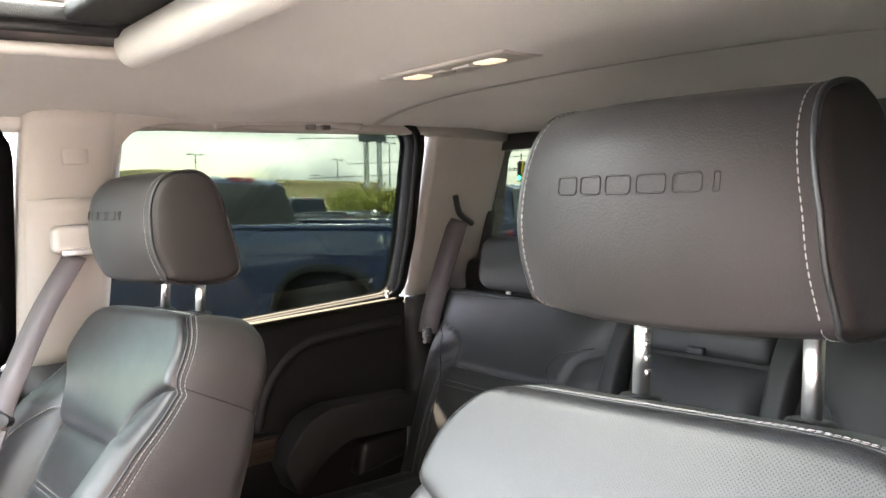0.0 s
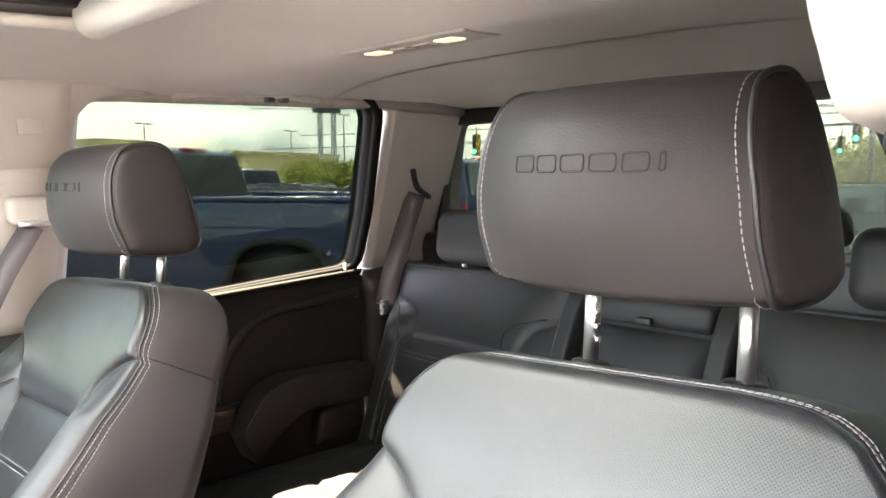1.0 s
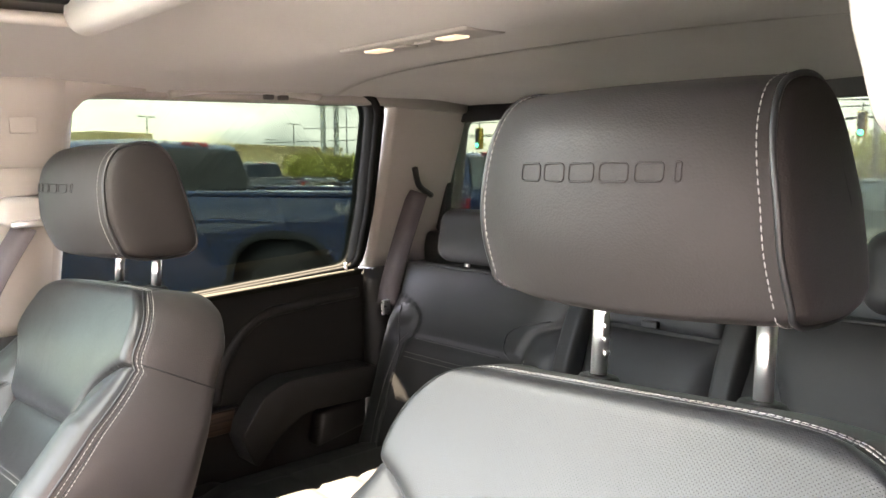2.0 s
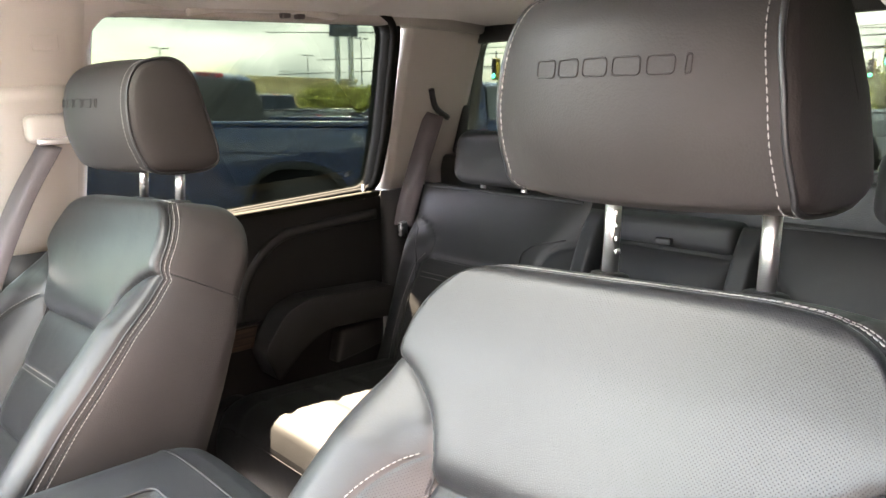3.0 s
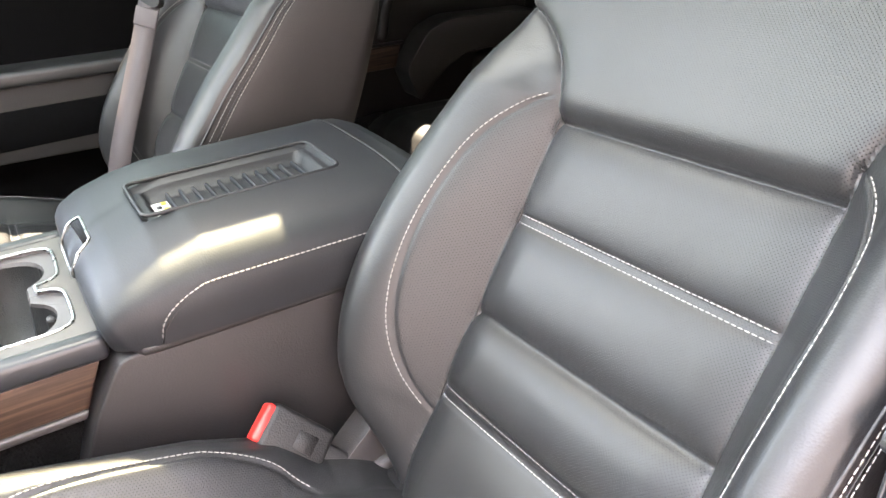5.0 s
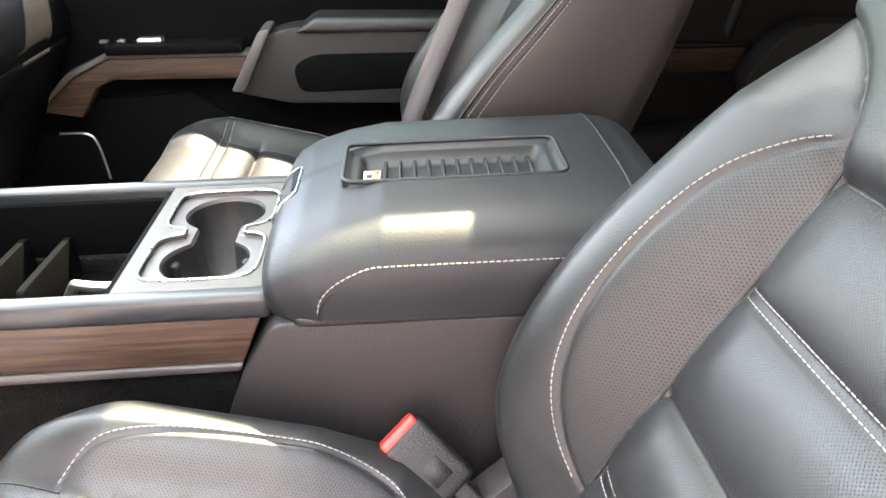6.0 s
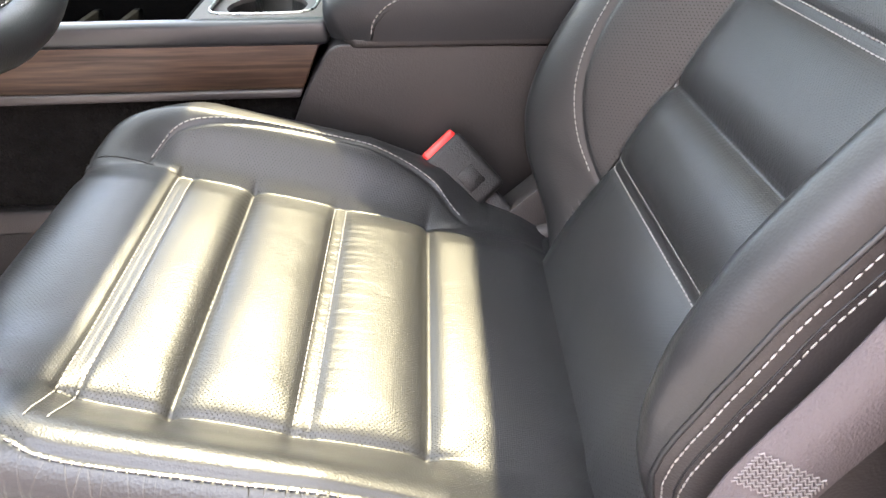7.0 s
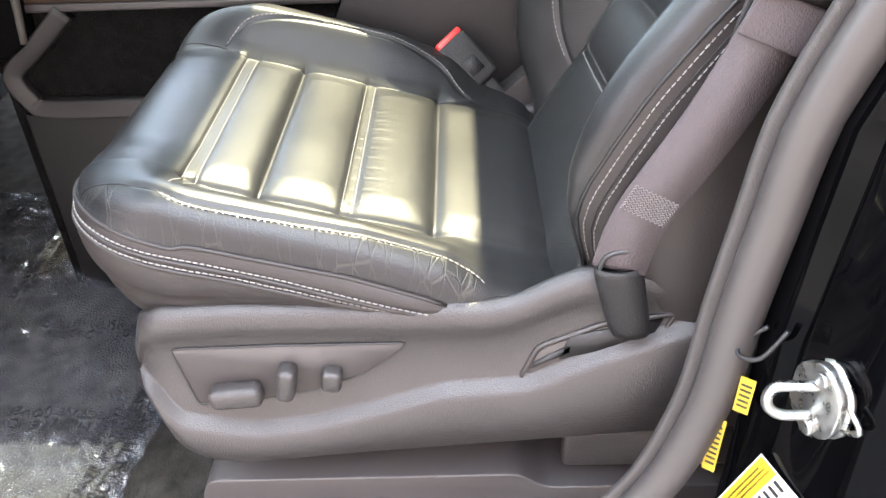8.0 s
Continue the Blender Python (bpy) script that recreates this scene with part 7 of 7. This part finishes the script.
for i, (ang, dist, h, s) in enumerate(((57.7, 62, 2.3, 1.9), (56.0, 66, 1.9, 1.8), (54.4, 64, 2.3, 1.9), (61.0, 95, 1.8, 1.6), (52.6, 70, 2.4, 2.0), (50.5, 75, 2.6, 2.1), (64.0, 95, 2.0, 1.8), (19.2, 48, 3.4, 2.0), (16.5, 50, 3.6, 2.2), (22.5, 52, 3.2, 2.0), (13.5, 55, 3.4, 2.2), (38.0, 75, 4.0, 2.2), (43.0, 75, 3.9, 2.2))):
    tree(*at_px(ang, dist), h, s, i)

# road signals and wires behind the cab
for ang, dist, z, big in ((20.2, 36, 3.35, 1.0), (18.4, 38, 2.95, 0.8), (21.1, 40, 2.9, 0.8), (45.2, 36, 3.0, 0.9)):
    x, y = at_px(ang, dist)
    s = thing("traffic_light", (x, y, z), "yellow cased traffic light showing green", "traffic light", "traffic lights")
    part("case", box((0.34 * big, 0.26, 1.05 * big), (x, y, z), 0.04), SIGNAL, s)
    part("face", box((0.26 * big, 0.02, 0.95 * big), (x, y - 0.135, z), 0.01), PRINT, s)
    for k in range(3):
        part("lens", rod((x, y - 0.16, z + (0.32 - 0.32 * k) * big), (x, y - 0.14, z + (0.32 - 0.32 * k) * big), 0.12 * big, 16), GREEN_LIGHT if k == 2 else BLACK_PLASTIC, s)
    part("hanger", rod((x, y, z + 0.5 * big), (x, y, z + 0.9 * big), 0.03, 8), STEEL, s)
for k, (z0_, z1_, y_) in enumerate(((3.9, 4.0, 34), (5.2, 4.5, 38), (6.1, 5.7, 46), (7.3, 3.4, 33), (4.6, 5.2, 52))):
    solo("wire", tube([(-60 + 10 * q, y_ + 0.3 * q, z0_ + (z1_ - z0_) * q / 7 - 0.25 * math.sin(math.pi * q / 7)) for q in range(8)], 0.035, 5), PRINT, "black overhead wire across the road", "wire", "overhead wires")
x, y = at_px(19.9, 36)
solo("signal_pole", rod((x, y + 1, 0), (x, y + 1, 6.5), 0.12, 12), STEEL, "grey steel signal pole by the road", "pole")


# Unseen wall added to block low sky and bounce warm light into the cab.
solo("added_light_wall", box((0.3, 30, 4.0), (3.6, 0, 2.0), 0.02), WALL_BOUNCE, "plain unseen wall added beside the truck to block and bounce light", "wall", kind="structure")

# lay all that stands outside on the sloping car park
for ob in [o for o in scene.objects if o not in INSIDE and o.parent is None]:
    ob.matrix_world = pose(0, 0, 0, SLOPE) @ ob.matrix_basis
